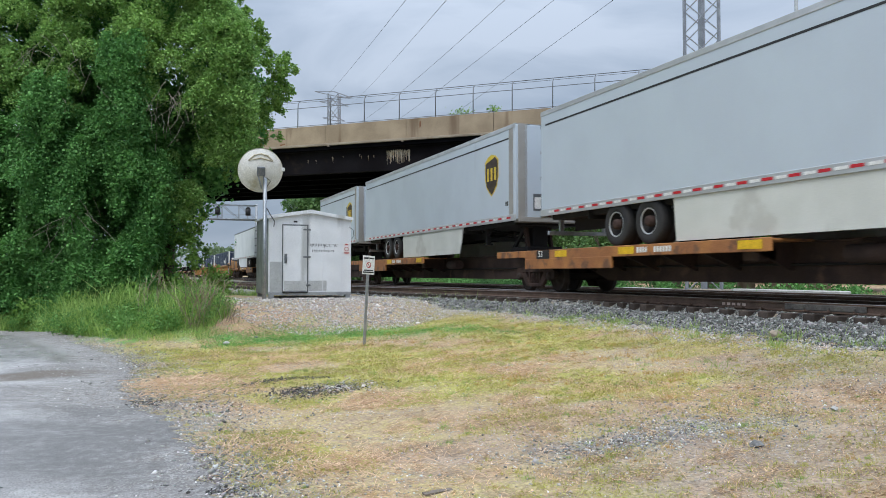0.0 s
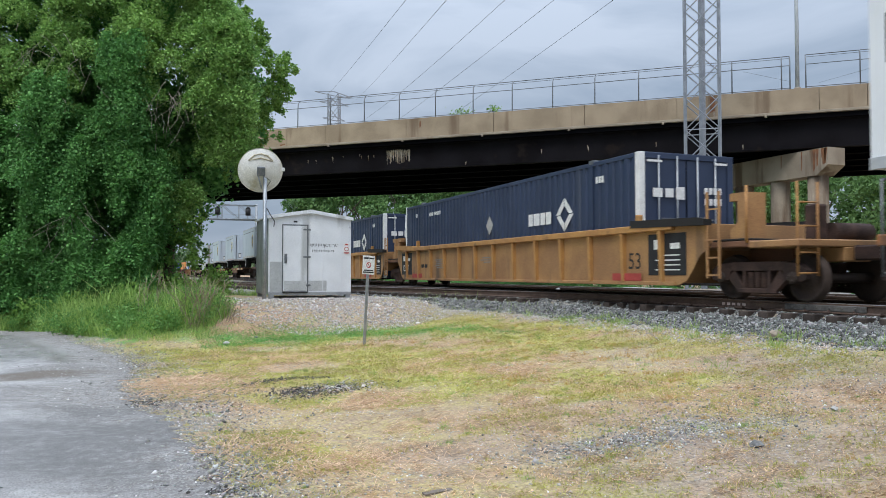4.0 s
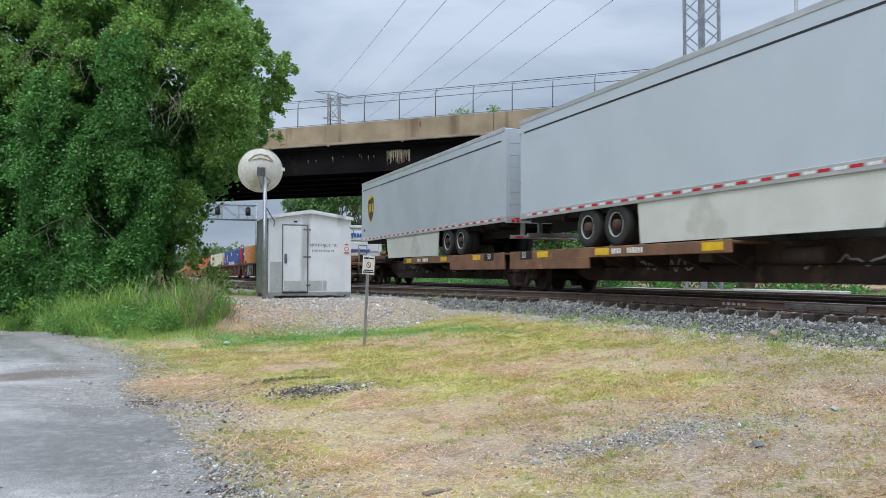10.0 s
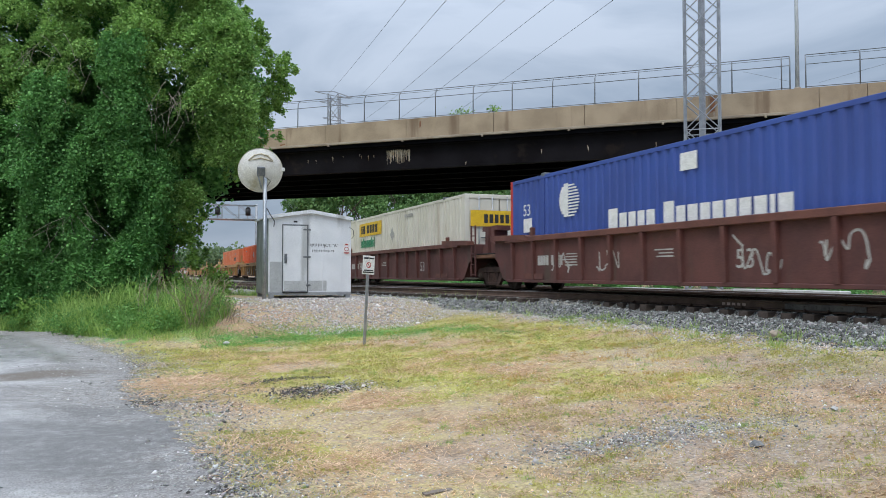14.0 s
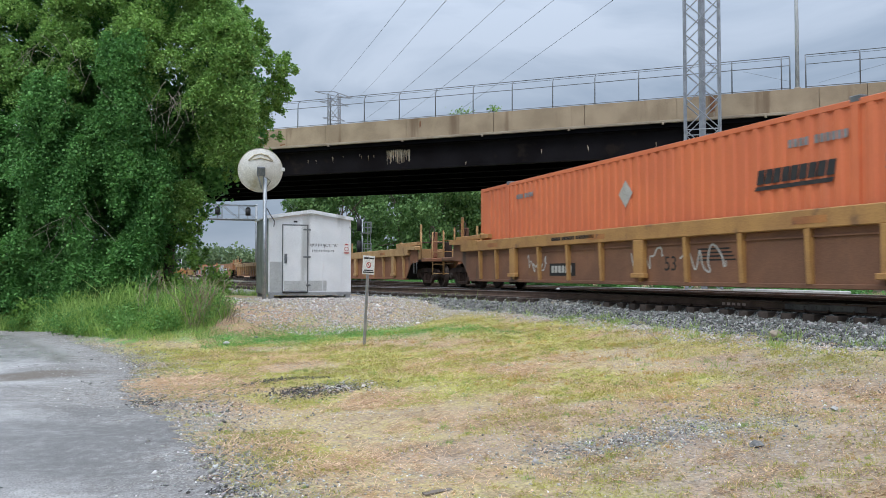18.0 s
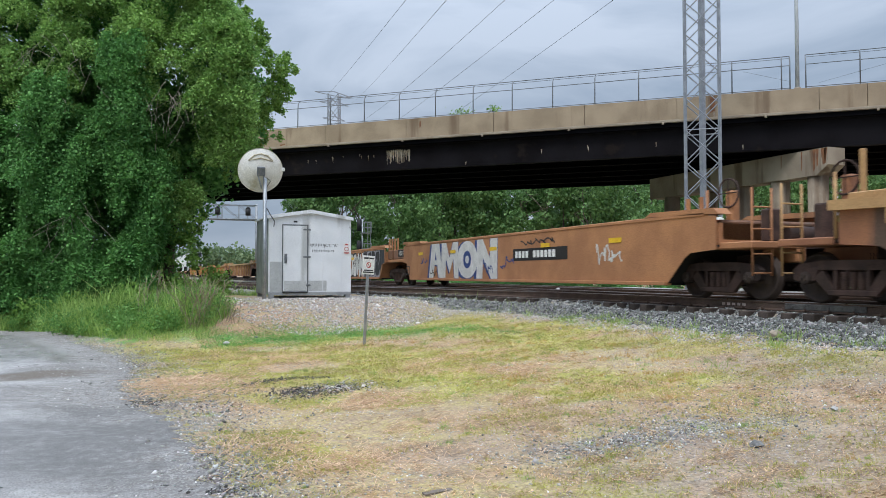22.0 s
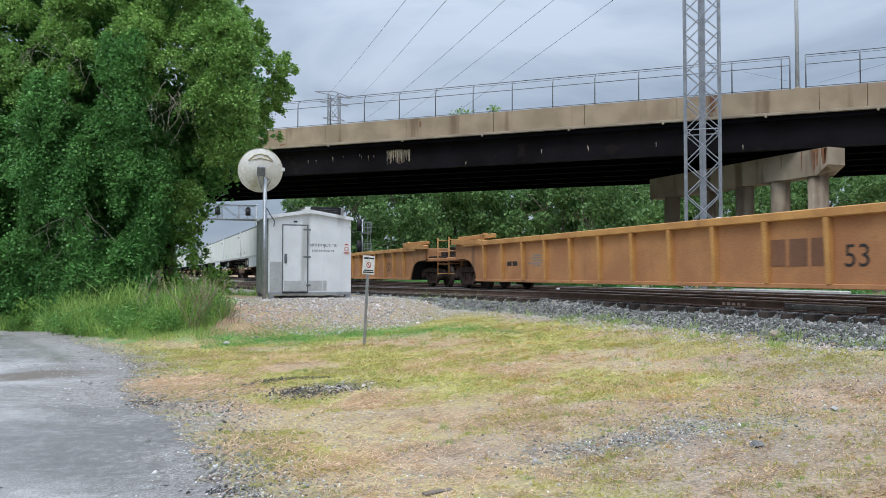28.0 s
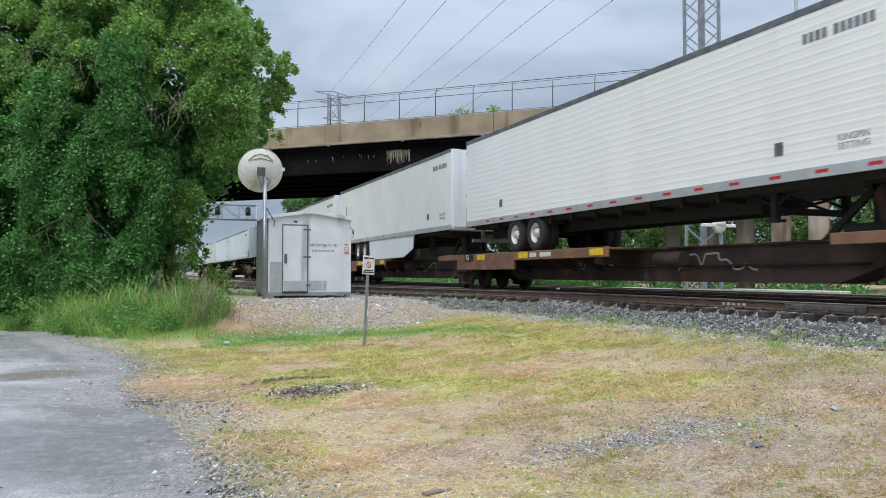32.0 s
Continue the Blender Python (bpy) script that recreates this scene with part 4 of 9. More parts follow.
for x, y, s, lab, mt in ((-0.62, 21.2, 0.16, "pale yellowish rock at the edge of the lot", "concrete_pale"), (4.75, 5.15, 0.06, "grey stone lying in thin grass", "stone_gray"),
                     (6.2, 5.7, 0.05, "pale flat stone lying in the dirt", "kerb_block"), (9.25, 9.6, 0.13, "reddish rock at the foot of the ballast", "concrete_pale"),
                     (1.9, 18.2, 0.08, "pale rock beside the gravel pad", "kerb_block"), (2.6, 18.6, 0.06, "small grey rock beside the gravel pad", "stone_gray")):
    v, f = boulder(int(x * 10 + 50))
    s_ = Shape().add(v * s, f)
    thing("rock", lab, "rock", shape=s_, material=MAT[mt], at=pose(x, y, float(ground_z(x, y)) + s * 0.35))
for x, y, r_, lab in ((2.02, 5.29, 12, "weathered grey board lying in the grass"), (0.5, 6.12, -20, "broken slab of asphalt at the lot's edge")):
    thing("old_board" if r_ > 0 else "asphalt_slab", lab, "debris", shape=Shape().prism([(-0.13, -0.028), (0.1, -0.035), (0.13, 0.02), (0.02, 0.034), (-0.12, 0.03)], "z", 0, 0.012),
          material=MAT["board_gray" if r_ > 0 else "asphalt_crumb"], at=pose(x, y, float(ground_z(x, y)) - 0.004, 0, 0, r_))


# ---- overpass ----
def overpass():
    P = pose(22.75, 39.44, 0, 0, 0, -42.57)
    ob = thing("overpass", "concrete road bridge on dark steel girders over the tracks", "bridge", at=P)
    L0, L1, W = -75.0, 62.0, 14.7
    joints = [-75, -63, -51, -39, -27, -21.3, -15.6, -9.9, -4.25, 1.15, 6.2, 8.1, 13.2, 15.4, 21, 27, 33, 39, 45, 51, 57, 62]
    for a, b in zip(joints, joints[1:]):
        s = Shape().prism([(0.0, 9.98), (-0.0, 11.16), (0.30, 11.18), (0.34, 9.98)], "x", a + 0.012, b - 0.012)
        part("parapet_panel", s, MAT["concrete"], ob, "stained tan concrete parapet panel")
    part("parapet_ledge", Shape().box(L0, L1, -0.05, 0.4, 9.84, 9.985, 0.02), MAT["concrete_pale"], ob, "projecting concrete ledge under the parapet")
    part("back_parapet", Shape().box(L0, L1, W - 0.3, W, 9.86, 11.18, 0.02), MAT["concrete"], ob)
    # Deck and inner steelwork carry the shade below the deck in their colour.
    part("deck", Shape().box(L0, L1, 0.1, W - 0.1, 9.6, 9.86), MAT["girder_shade"], ob, "underside of the bridge deck in deep shade")
    for k in range(6):
        v = 0.55 + k * (W - 1.1) / 5
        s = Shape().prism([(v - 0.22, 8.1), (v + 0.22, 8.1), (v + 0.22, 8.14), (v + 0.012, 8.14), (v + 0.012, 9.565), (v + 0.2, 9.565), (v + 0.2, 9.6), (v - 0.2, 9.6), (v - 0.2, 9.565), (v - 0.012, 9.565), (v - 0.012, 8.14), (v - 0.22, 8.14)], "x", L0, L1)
        part("girder", s, MAT["girder" if k == 0 else "girder_shade"], ob, "dark painted steel girder" if k == 0 else "")
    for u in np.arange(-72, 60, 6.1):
        part("cross_frame", Shape().box(u, u + 0.1, 0.6, W - 0.6, 8.5, 9.4), MAT["girder_shade"], ob)
    rg = np.random.default_rng(3)
    st = Shape()
    for k in range(24):
        u = -11.45 + k * 0.066 + rg.uniform(-0.02, 0.02)
        w_, h_ = rg.uniform(0.03, 0.085), rg.uniform(0.25, 1.0)
        zt = 9.42 - rg.uniform(0, 0.12)
        st.prism([(u, zt), (u + w_, zt - 0.04), (u + w_ * 0.7, zt - h_), (u + w_ * 0.4, zt - h_)], "y", 0.534 - 0.0004 * k, 0.538)
    tagged(part("lime_stain", st, MAT["lime_streak"], ob, "white lime streaks down the girder web"), kind="stuff")
    st = Shape()
    for u in (-17.2, -16.6, -15.4, -15.35, -14.6, -13.4, -13.3, -12.8, -12.4, -6.2, 1.2, 1.25, 5.0, -1.5, 9.5):
        h_ = rg.uniform(0.08, 0.35)
        z_ = rg.uniform(9.0, 9.3) if u < -12 else rg.uniform(8.3, 9.0)
        st.prism([(u, z_), (u + 0.05, z_ + 0.02), (u + 0.03, z_ - h_)], "y", 0.534, 0.538)
    tagged(part("lime_stain", st, MAT["lime_streak"], ob, "small pale drips on the girder web"), kind="stuff")
    st = Shape()
    for u, z0, z1, w_ in ((-9.0, 10.55, 10.98, 0.09), (7.9, 10.2, 11.1, 0.25), (-19, 10.0, 10.15, 0.4)):
        st.prism([(u, z0), (u + w_, z0 + 0.1), (u + w_, z1), (u, z1 - 0.05)], "y", -0.006, -0.002)
    tagged(part("rust_stain", st, MAT["rust_stain"], ob, "rust stain on the parapet"), kind="stuff")
    for u in np.arange(-20.6, 20, 5.2):
        part("drain_spout", Shape().box(u, u + 0.12, -0.09, 0.02, 9.74, 9.86, 0.02), MAT["concrete_pale"], ob)
    # fence
    def post(u, h=1.8):
        s = Shape()
        top = [(u, 0.12, 11.17), (u, 0.12, 12.45), (u, 0.16, 12.68), (u, 0.26, 12.86), (u, 0.42, 12.98)]
        return s.path(top, 0.033, 6)
    us = list(np.arange(-12.85 - 2.43 * 12, 11.9, 2.43)) + [11.85, 12.6, 15.1, 17.5, 20, 22.4, 24.9]
    for u in us:
        part("fence_post", post(u), MAT["fence_galv"], ob)
    for v_, z_, r_ in ((0.42, 12.98, 0.022), (0.13, 12.42, 0.02), (0.12, 11.24, 0.02), (0.22, 12.82, 0.012)):
        for a, b in ((-60, 11.85), (12.6, 45)):
            part("fence_rail", Shape().tube((a, v_, z_), (b, v_, z_), r_, n=6), MAT["fence_galv"], ob)
    part("fence_wire", Shape().tube((13.2, 0.12, 11.4), (17.4, 0.12, 12.35), 0.008, n=4).tube((9.6, 0.12, 12.3), (11.8, 0.12, 11.6), 0.008, n=4), MAT["galv_dark"], ob)
    # supports
    for lab, u in (("far abutment wall", -73.0), ("near abutment wall", 60.0)):
        part("abutment", Shape().box(u, u + 2, 0.3, W - 0.3, -0.5, 8.1), MAT["concrete"], ob)
    inv = P.inverted()
    cap = part("pier_cap", Shape().prism([(29.6, 7.92), (29.6, 7.05), (30.3, 6.58), (44.2, 6.58), (44.2, 7.92)], "x", 32.0, 33.15), MAT["pier_concrete"], ob,
               "weathered concrete pier cap with rust streaks", at=inv)
    st = Shape()
    for y_, w_, h_ in ((29.62, 0.34, 0.85), (30.32, 0.22, 1.1), (29.7, 0.1, 0.7), (29.95, 0.06, 0.5), (30.15, 0.16, 0.9), (30.6, 0.05, 0.6), (31.2, 0.08, 1.0), (32.6, 0.06, 0.7)):
        st.prism([(y_, 7.9), (y_ + w_, 7.9), (y_ + w_ * 0.85, 7.9 - h_), (y_ + w_ * 0.3, 7.9 - h_ * 0.9)], "x", 31.992, 31.996)
    tagged(part("rust_streak", st, MAT["rust_stain"], cap), kind="stuff")
    for y_ in (30.75, 33.3, 36.0, 39.0, 42.6):
        part("pier_column", Shape().tube((32.57, y_, 0.3), (32.57, y_, 6.6), 0.5, n=20), MAT["pier_concrete"], ob, at=inv)
    for u in (12.4, 15.0):
        part("bearing", Shape().box(u, u + 0.5, u - 1.6, u - 1.1, 7.98, 8.1), MAT["girder"], ob)
    wd = leaves("weed_leaves", np.random.default_rng(8), np.random.default_rng(9).normal((-6.3, 0.2, 11.33), (0.35, 0.08, 0.13), (130, 3)), 0.11, LEAF["leaf_tree"])
    tagged(new("weed", wd), "small green weed growing on the bridge parapet", "weed", kind="stuff").matrix_basis = P
    wd = leaves("weed_leaves", np.random.default_rng(8), np.random.default_rng(7).normal((-4.2, 0.2, 11.36), (0.22, 0.08, 0.16), (110, 3)), 0.12, LEAF["leaf_tree"])
    tagged(new("weed", wd), "leafy weed growing on the bridge parapet", "weed", kind="stuff").matrix_basis = P
    lp = thing("street_lamp", "tall grey lamp pole standing on the bridge", "lamp pole", at=P @ pose(12.22, 0.5, 0))
    part("pole", Shape().tube((0, 0, 9.86), (0, 0, 22), 0.11, 0.08, 10), MAT["pole_paint"], lp)
    part("base_plate", Shape().box(-0.25, 0.25, -0.2, 0.2, 9.86, 10.0, 0.02).box(-0.16, 0.16, -0.16, 0.16, 10.0, 11.3, 0.02), MAT["concrete_pale"], lp)
    part("lamp_arm", Shape().tube((0, 0, 21.8), (0, 2.4, 22.4), 0.05, n=8), MAT["galv"], lp)
    part("lamp_head", Shape().box(-0.15, 0.15, 2.2, 2.9, 22.33, 22.48, 0.04), MAT["galv"], lp)
    return ob


overpass()


# ---- lattice towers ----
def lattice(name, label, at, half, h, panel, leg, brace, taper=0.0, cat="pylon", mat="tower_steel", n_leg=4):
    ob = thing(name, label, cat, at=at)
    ang = [math.pi / 2 * k for k in range(4)]
    def cor(k, z):
        r = half * (1 - taper * z / h)
        return (r * math.cos(ang[k % 4]), r * math.sin(ang[k % 4]), z)
    for k in range(4):
        part("leg", Shape().tube(cor(k, 0), cor(k, h), leg, n=n_leg), MAT[mat], ob)
    for k in range(4):
        s = Shape()
        for j in range(int(h / panel)):
            z0, z1 = j * panel, (j + 1) * panel
            bars = [(cor(k, z0), cor(k + 1, z1)), (cor(k + 1, z0), cor(k, z1))] + ([(cor(k, z0), cor(k + 1, z0))] if j % 5 == 0 else [])
            for a, b in bars:
                if h < 31 and half > 1.0:
                    part("brace", Shape().tube(a, b, brace, n=4), MAT[mat], ob)
                else:
                    s.tube(a, b, brace, n=4, caps=False)
        if s.v:
            tagged(part("bracing", s, MAT[mat], ob), kind="stuff")
    return ob


tw = lattice("lattice_tower", "tall grey steel lattice tower beside the tracks", pose(25.6, 31.1, 0.75, 0, 0, 5.6), 1.12, 30, 1.55, 0.07, 0.028)
part("centre_mast", Shape().box(-0.10, 0.10, -0.12, 0.12, 0, 30), MAT["tower_steel"], tw)
part("foundation", Shape().box(-1.2, 1.2, -1.2, 1.2, -0.5, 0.12, 0.05), MAT["concrete_pale"], tw)
part("equipment_box", Shape().box(-1.1, 0.9, -1.2, -0.9, 3.05, 3.2, 0.03), MAT["sign_white"], tw, "white equipment tray on the tower")
part("drum_antenna", Shape().lathe([(0.0, 0.0), (0.0, 0.34), (0.03, 0.37), (0.2, 0.37), (0.23, 0.32), (0.23, 0.0)], "y", (-0.1, -1.2, 3.15), 24), MAT["dish_white"], tw, "round white drum antenna on the tower")
part("antenna_clamp", Shape().box(-0.16, -0.04, -0.98, -0.1, 3.28, 3.4, 0.01), MAT["galv_dark"], tw)
for px, py, w_, h_ in ((69.8, 294.7, 3.4, 70.0), (39, 160, 0.9, 26.0), (43.5, 158.5, 0.8, 27.0)):
    far = lattice("transmission_tower", "distant steel transmission tower behind the bridge", pose(px, py, 0, 0, 0, 20), w_, h_, h_ / 14, 0.22 if h_ > 50 else 0.08, 0.1 if h_ > 50 else 0.04, 0.2 if h_ > 50 else 0)
    if h_ > 50:
        for z_, l_ in ((66.0, 6.5), (60.0, 5.0), (69.5, 8.5)):
            part("cross_arm", Shape().tube((-l_, 0, z_ + 0.4), (0, 0, z_ + 1.6), 0.16, n=4).tube((-l_, 0, z_ + 0.4), (0, 0, z_), 0.16, n=4)
                 .tube((l_, 0, z_ + 0.4), (0, 0, z_ + 1.6), 0.16, n=4).tube((l_, 0, z_ + 0.4), (0, 0, z_), 0.16, n=4), MAT["tower_steel"], far)


def wire(a, b, sag, r):
    a, b = Vector(a), Vector(b)
    pts = [a.lerp(b, k / 24) - Vector((0, 0, sag * 4 * (k / 24) * (1 - k / 24))) for k in range(25)]
    thing("power_line", "thin dark overhead power line", "cable", group="overhead lines", shape=Shape().path(pts, r, 4), material=MAT["signal_black"])


for a, b in (((39.72, 145.49, 30.57), (22.0, 39.73, 19.74)),
             ((37.25, 146.44, 24.35), (25.81, 38.25, 20.44)),
             ((45.18, 143.37, 24.64), (29.24, 36.92, 20.4)),
             ((64.0, 294.0, 66.4), (14.89, 42.49, 18.15)),
             ((75.8, 292.5, 66.4), (17.06, 41.65, 18.07))):
    wire(a, b, 0.6, 0.014)


# ---- equipment shed ----
def shed():
    X, Y, W, D, Z = 3.56, 23.08, 2.44, 2.44, 0.9
    ob = thing("equipment_shed", "silver metal equipment shed with a closed door on a gravel pad", "shed", at=pose(X, Y, Z))
    ev, pk = 2.36, 2.56
    front = Shape().prism([(0, 0.1), (W, 0.1), (W, ev), (W / 2, pk - 0.03), (0, ev)], "y", 0, 0.04)
    part("front_wall", front, MAT["shed_metal"], ob, "dull silver sheet-metal front")
    # Back and side walls take a darker colour than the front.
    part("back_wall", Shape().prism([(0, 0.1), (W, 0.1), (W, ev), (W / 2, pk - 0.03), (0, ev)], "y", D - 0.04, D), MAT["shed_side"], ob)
    part("side_wall", Shape().box(0, 0.04, 0.04, D - 0.04, 0.1, ev), MAT["shed_side"], ob, "side wall, darker than the front, with darker streaks")
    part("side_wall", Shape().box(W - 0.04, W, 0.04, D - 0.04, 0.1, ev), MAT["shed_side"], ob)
    part("floor_panel", Shape().box(0.04, W - 0.04, 0.04, D - 0.04, 0.1, 0.16), MAT["galv_dark"], ob)
    for s_ in (0, 1):
        e0, e1 = (-0.05, W / 2) if s_ == 0 else (W / 2, W + 0.05)
        za, zb = (ev, pk) if s_ == 0 else (pk, ev)
        part("roof_panel", Shape().prism([(e0, za - 0.02), (e1, zb - 0.02), (e1, zb + 0.025), (e0, za + 0.025)], "y", -0.07, D + 0.07), MAT["shed_metal"], ob)
    part("roof_fascia", Shape().prism([(-0.05, ev - 0.07), (W / 2, pk - 0.08), (W + 0.05, ev - 0.07), (W + 0.05, ev + 0.02), (W / 2, pk + 0.02), (-0.05, ev + 0.02)], "y", -0.085, -0.072), MAT["shed_metal"], ob)
    for x in (0.015, 1.13, 1.58, 2.16, W - 0.03):
        part("seam", Shape().box(x, x + 0.018, -0.008, 0.0, 0.12, ev), MAT["shed_metal"], ob)
    part("base_channel", Shape().box(0, W, -0.012, 0.0, 0.08, 0.17, 0.004), MAT["galv"], ob)
    for x in (0.02, W - 0.17):
        for y_ in (0.0, D - 0.2):
            part("skid_foot", Shape().box(x, x + 0.15, y_, y_ + 0.2, -0.12, 0.1, 0.01), MAT["galv"], ob)
    d = part("door", Shape().box(0.42, 1.115, -0.032, -0.002, 0.19, 2.1, 0.006), MAT["shed_metal"], ob, "closed silver door")
    part("door_frame", Shape().box(0.385, 0.415, -0.02, 0, 0.17, 2.14).box(1.12, 1.15, -0.02, 0, 0.17, 2.14).box(0.385, 1.15, -0.02, 0, 2.11, 2.14), MAT["galv_dark"], ob)
    part("door_sill", Shape().box(0.4, 1.13, -0.05, 0, 0.14, 0.175), MAT["ink_black"], ob)
    for z_ in (0.32, 1.15, 1.95):
        part("hinge", Shape().tube((1.12, -0.035, z_), (1.12, -0.035, z_ + 0.1), 0.013, n=8).box(1.0, 1.22, -0.036, -0.03, z_ + 0.02, z_ + 0.07), MAT["galv_dark"], d)
    part("handle", Shape().box(0.45, 0.53, -0.05, -0.032, 1.0, 1.28, 0.008).tube((0.49, -0.05, 1.2), (0.49, -0.1, 1.2), 0.012, n=8).tube((0.49, -0.1, 1.2), (0.49, -0.1, 1.05), 0.012, n=8), MAT["galv_dark"], d)
    part("vent", Shape().box(0.72, 0.83, -0.02, 0, 2.2, 2.25, 0.004), MAT["ink_black"], ob)
    part("repainted_patch", Shape().box(0.04, 0.38, -0.006, -0.002, 0.18, 1.05).box(1.16, 1.7, -0.006, -0.002, 0.2, 0.5), MAT["shed_repaint"], ob, "darker grey repainted patches low on the wall")
    part("repainted_patch", Shape().box(0.45, 1.09, -0.037, -0.0335, 0.21, 0.5), MAT["shed_repaint"], d)
    txt("JCT. \"A\"", 0.125, MAT["ink_black"], ob, pose(1.62, -0.004, 1.5, 90), "black stencilled lettering, partly worn away")
    rg = np.random.default_rng(2)
    s = Shape()
    for k in range(9):
        x = 1.2 + k * 0.048
        s.box(x, x + rg.uniform(0.015, 0.035), -0.004, -0.0005, 1.5 + rg.uniform(0, 0.04), 1.59)
    for k in range(13):
        x = 1.27 + k * 0.052 + rg.uniform(-0.01, 0.01)
        s.box(x, x + rg.uniform(0.012, 0.035), -0.004, -0.0005, 1.32 + rg.uniform(0, 0.05), 1.41)
    part("worn_lettering", s, MAT["ink_gray"], ob, "worn-off stencil marks")
    nt = part("notice", Shape().box(2.2, 2.4, -0.014, -0.008, 1.28, 1.62), MAT["sign_white"], ob, "small white warning notice")
    ring = Shape().lathe([(0, 0.05), (0.001, 0.068)], "y", (2.3, -0.0155, 1.44), 20).box(2.25, 2.35, -0.0165, -0.015, 1.55, 1.59)
    part("notice_symbol", ring, MAT["ink_red"], nt)
    part("notice_bars", Shape().box(2.22, 2.38, -0.0165, -0.015, 1.33, 1.35).box(2.24, 2.36, -0.0165, -0.015, 1.30, 1.315), MAT["ink_red"], nt)
    part("cable", Shape().path([(W - 0.05, -0.02, 2.1), (W + 0.06, -0.03, 2.0), (W + 0.08, -0.02, 1.85), (W + 0.02, -0.01, 1.75)], 0.008), MAT["ink_black"], ob)
    part("whip_antenna", Shape().tube((W - 0.12, 0.1, ev), (W - 0.12, 0.1, ev + 0.35), 0.008, n=5), MAT["galv_dark"], ob)
    return ob


shed()


def dish():
    ob = thing("satellite_dish", "weathered white dish antenna on a steel pole beside the shed", "antenna", at=pose(3.38, 22.62, 0.76))
    part("pole", Shape().tube((0, 0, -0.2), (0, 0, 3.55), 0.057, n=12).tube((-0.02, -0.07, 0), (-0.02, -0.07, 2.9), 0.02, n=8), MAT["galv"], ob)
    R = 0.61
    prof = [(0.16 * (r / R) ** 2, r) for r in (0.02, 0.15, 0.3, 0.45, 0.56, R)]
    s = Shape().lathe(prof + [(0.172, R + 0.012), (0.15, R + 0.02)] , "y", (0, 0, 0), 40)
    t = pose(-0.12, 0.0, 3.75, 12, 0, -3)
    d = part("reflector", s, MAT["dish_white"], ob, "round dish seen from behind", at=t)
    rib = Shape()
    for a, b in (((-0.34, 0.28), (-0.2, 0.42)), ((-0.2, 0.42), (0.0, 0.48)), ((0.0, 0.48), (0.2, 0.42)), ((0.2, 0.42), (0.34, 0.28)), ((-0.34, 0.28), (0, 0.36)), ((0, 0.36), (0.34, 0.28))):
        rib.tube((a[0], -0.02 + 0.16 * (a[0] ** 2 + a[1] ** 2) / R ** 2, a[1]), (b[0], -0.02 + 0.16 * (b[0] ** 2 + b[1] ** 2) / R ** 2, b[1]), 0.02, n=6)
    part("stiffener", rib, MAT["dish_rib"], d)
    part("mount_box", Shape().box(-0.11, 0.11, -0.16, -0.02, -0.14, 0.12, 0.015), MAT["galv_dark"], d)
    part("mount_strut", Shape().tube((-0.08, -0.1, -0.14), (0.03, -0.06, -0.5), 0.022, n=6).tube((0.08, -0.1, -0.14), (0.1, -0.06, -0.5), 0.022, n=6), MAT["galv"], d)
    part("cable", Shape().path([(0.18, -0.03, -0.2), (0.28, -0.02, -0.28), (0.2, -0.04, -0.4), (0.12, -0.06, -0.55)], 0.009), MAT["ink_black"], d)
    part("feed_end", Shape().box(R - 0.02, R + 0.07, 0.1, 0.2, 0.0, 0.1, 0.01), MAT["sign_white"], d)
    part("conduit_cable", Shape().path([(0.04, -0.05, 2.7), (0.12, -0.06, 2.55), (0.3, 0.2, 2.35), (0.32, 0.4, 2.2)], 0.012), MAT["ink_black"], ob)
    return ob


dish()


def warning_sign():
    ob = thing("warning_sign", "small white no-trespassing sign on a leaning steel post", "sign", at=pose(4.3, 15.48, float(ground_z(4.3, 15.48)), 0, 3.2, 21))
    part("post", Shape().prism([(-0.03, -0.02), (0.03, -0.02), (0.03, 0.0), (0.012, 0.02), (-0.012, 0.02), (-0.03, 0.0)], "z", -0.25, 1.75), MAT["galv"], ob)
    pl = part("plate", Shape().box(-0.15, 0.15, -0.03, -0.024, 1.42, 1.80, 0.002), MAT["sign_white"], ob, "white plate with red ring symbol")
    part("symbol", Shape().lathe([(0, 0.042), (0.001, 0.06)], "y", (0.0, -0.0318, 1.61), 20).prism([(-0.04, 1.645), (-0.03, 1.655), (0.04, 1.575), (0.03, 1.565)], "y", -0.033, -0.031), MAT["ink_red"], pl)
    part("lettering_bars", Shape().box(-0.12, -0.01, -0.0325, -0.03, 1.73, 1.765).box(0.01, 0.13, -0.0325, -0.03, 1.735, 1.76).box(-0.11, 0.11, -0.0325, -0.03, 1.49, 1.515)
         .box(-0.13, 0.13, -0.0325, -0.03, 1.45, 1.475), MAT["ink_black"], pl)
    part("bolt", Shape().tube((0, -0.036, 1.77), (0, -0.02, 1.77), 0.008, n=6), MAT["galv_dark"], ob)


warning_sign()


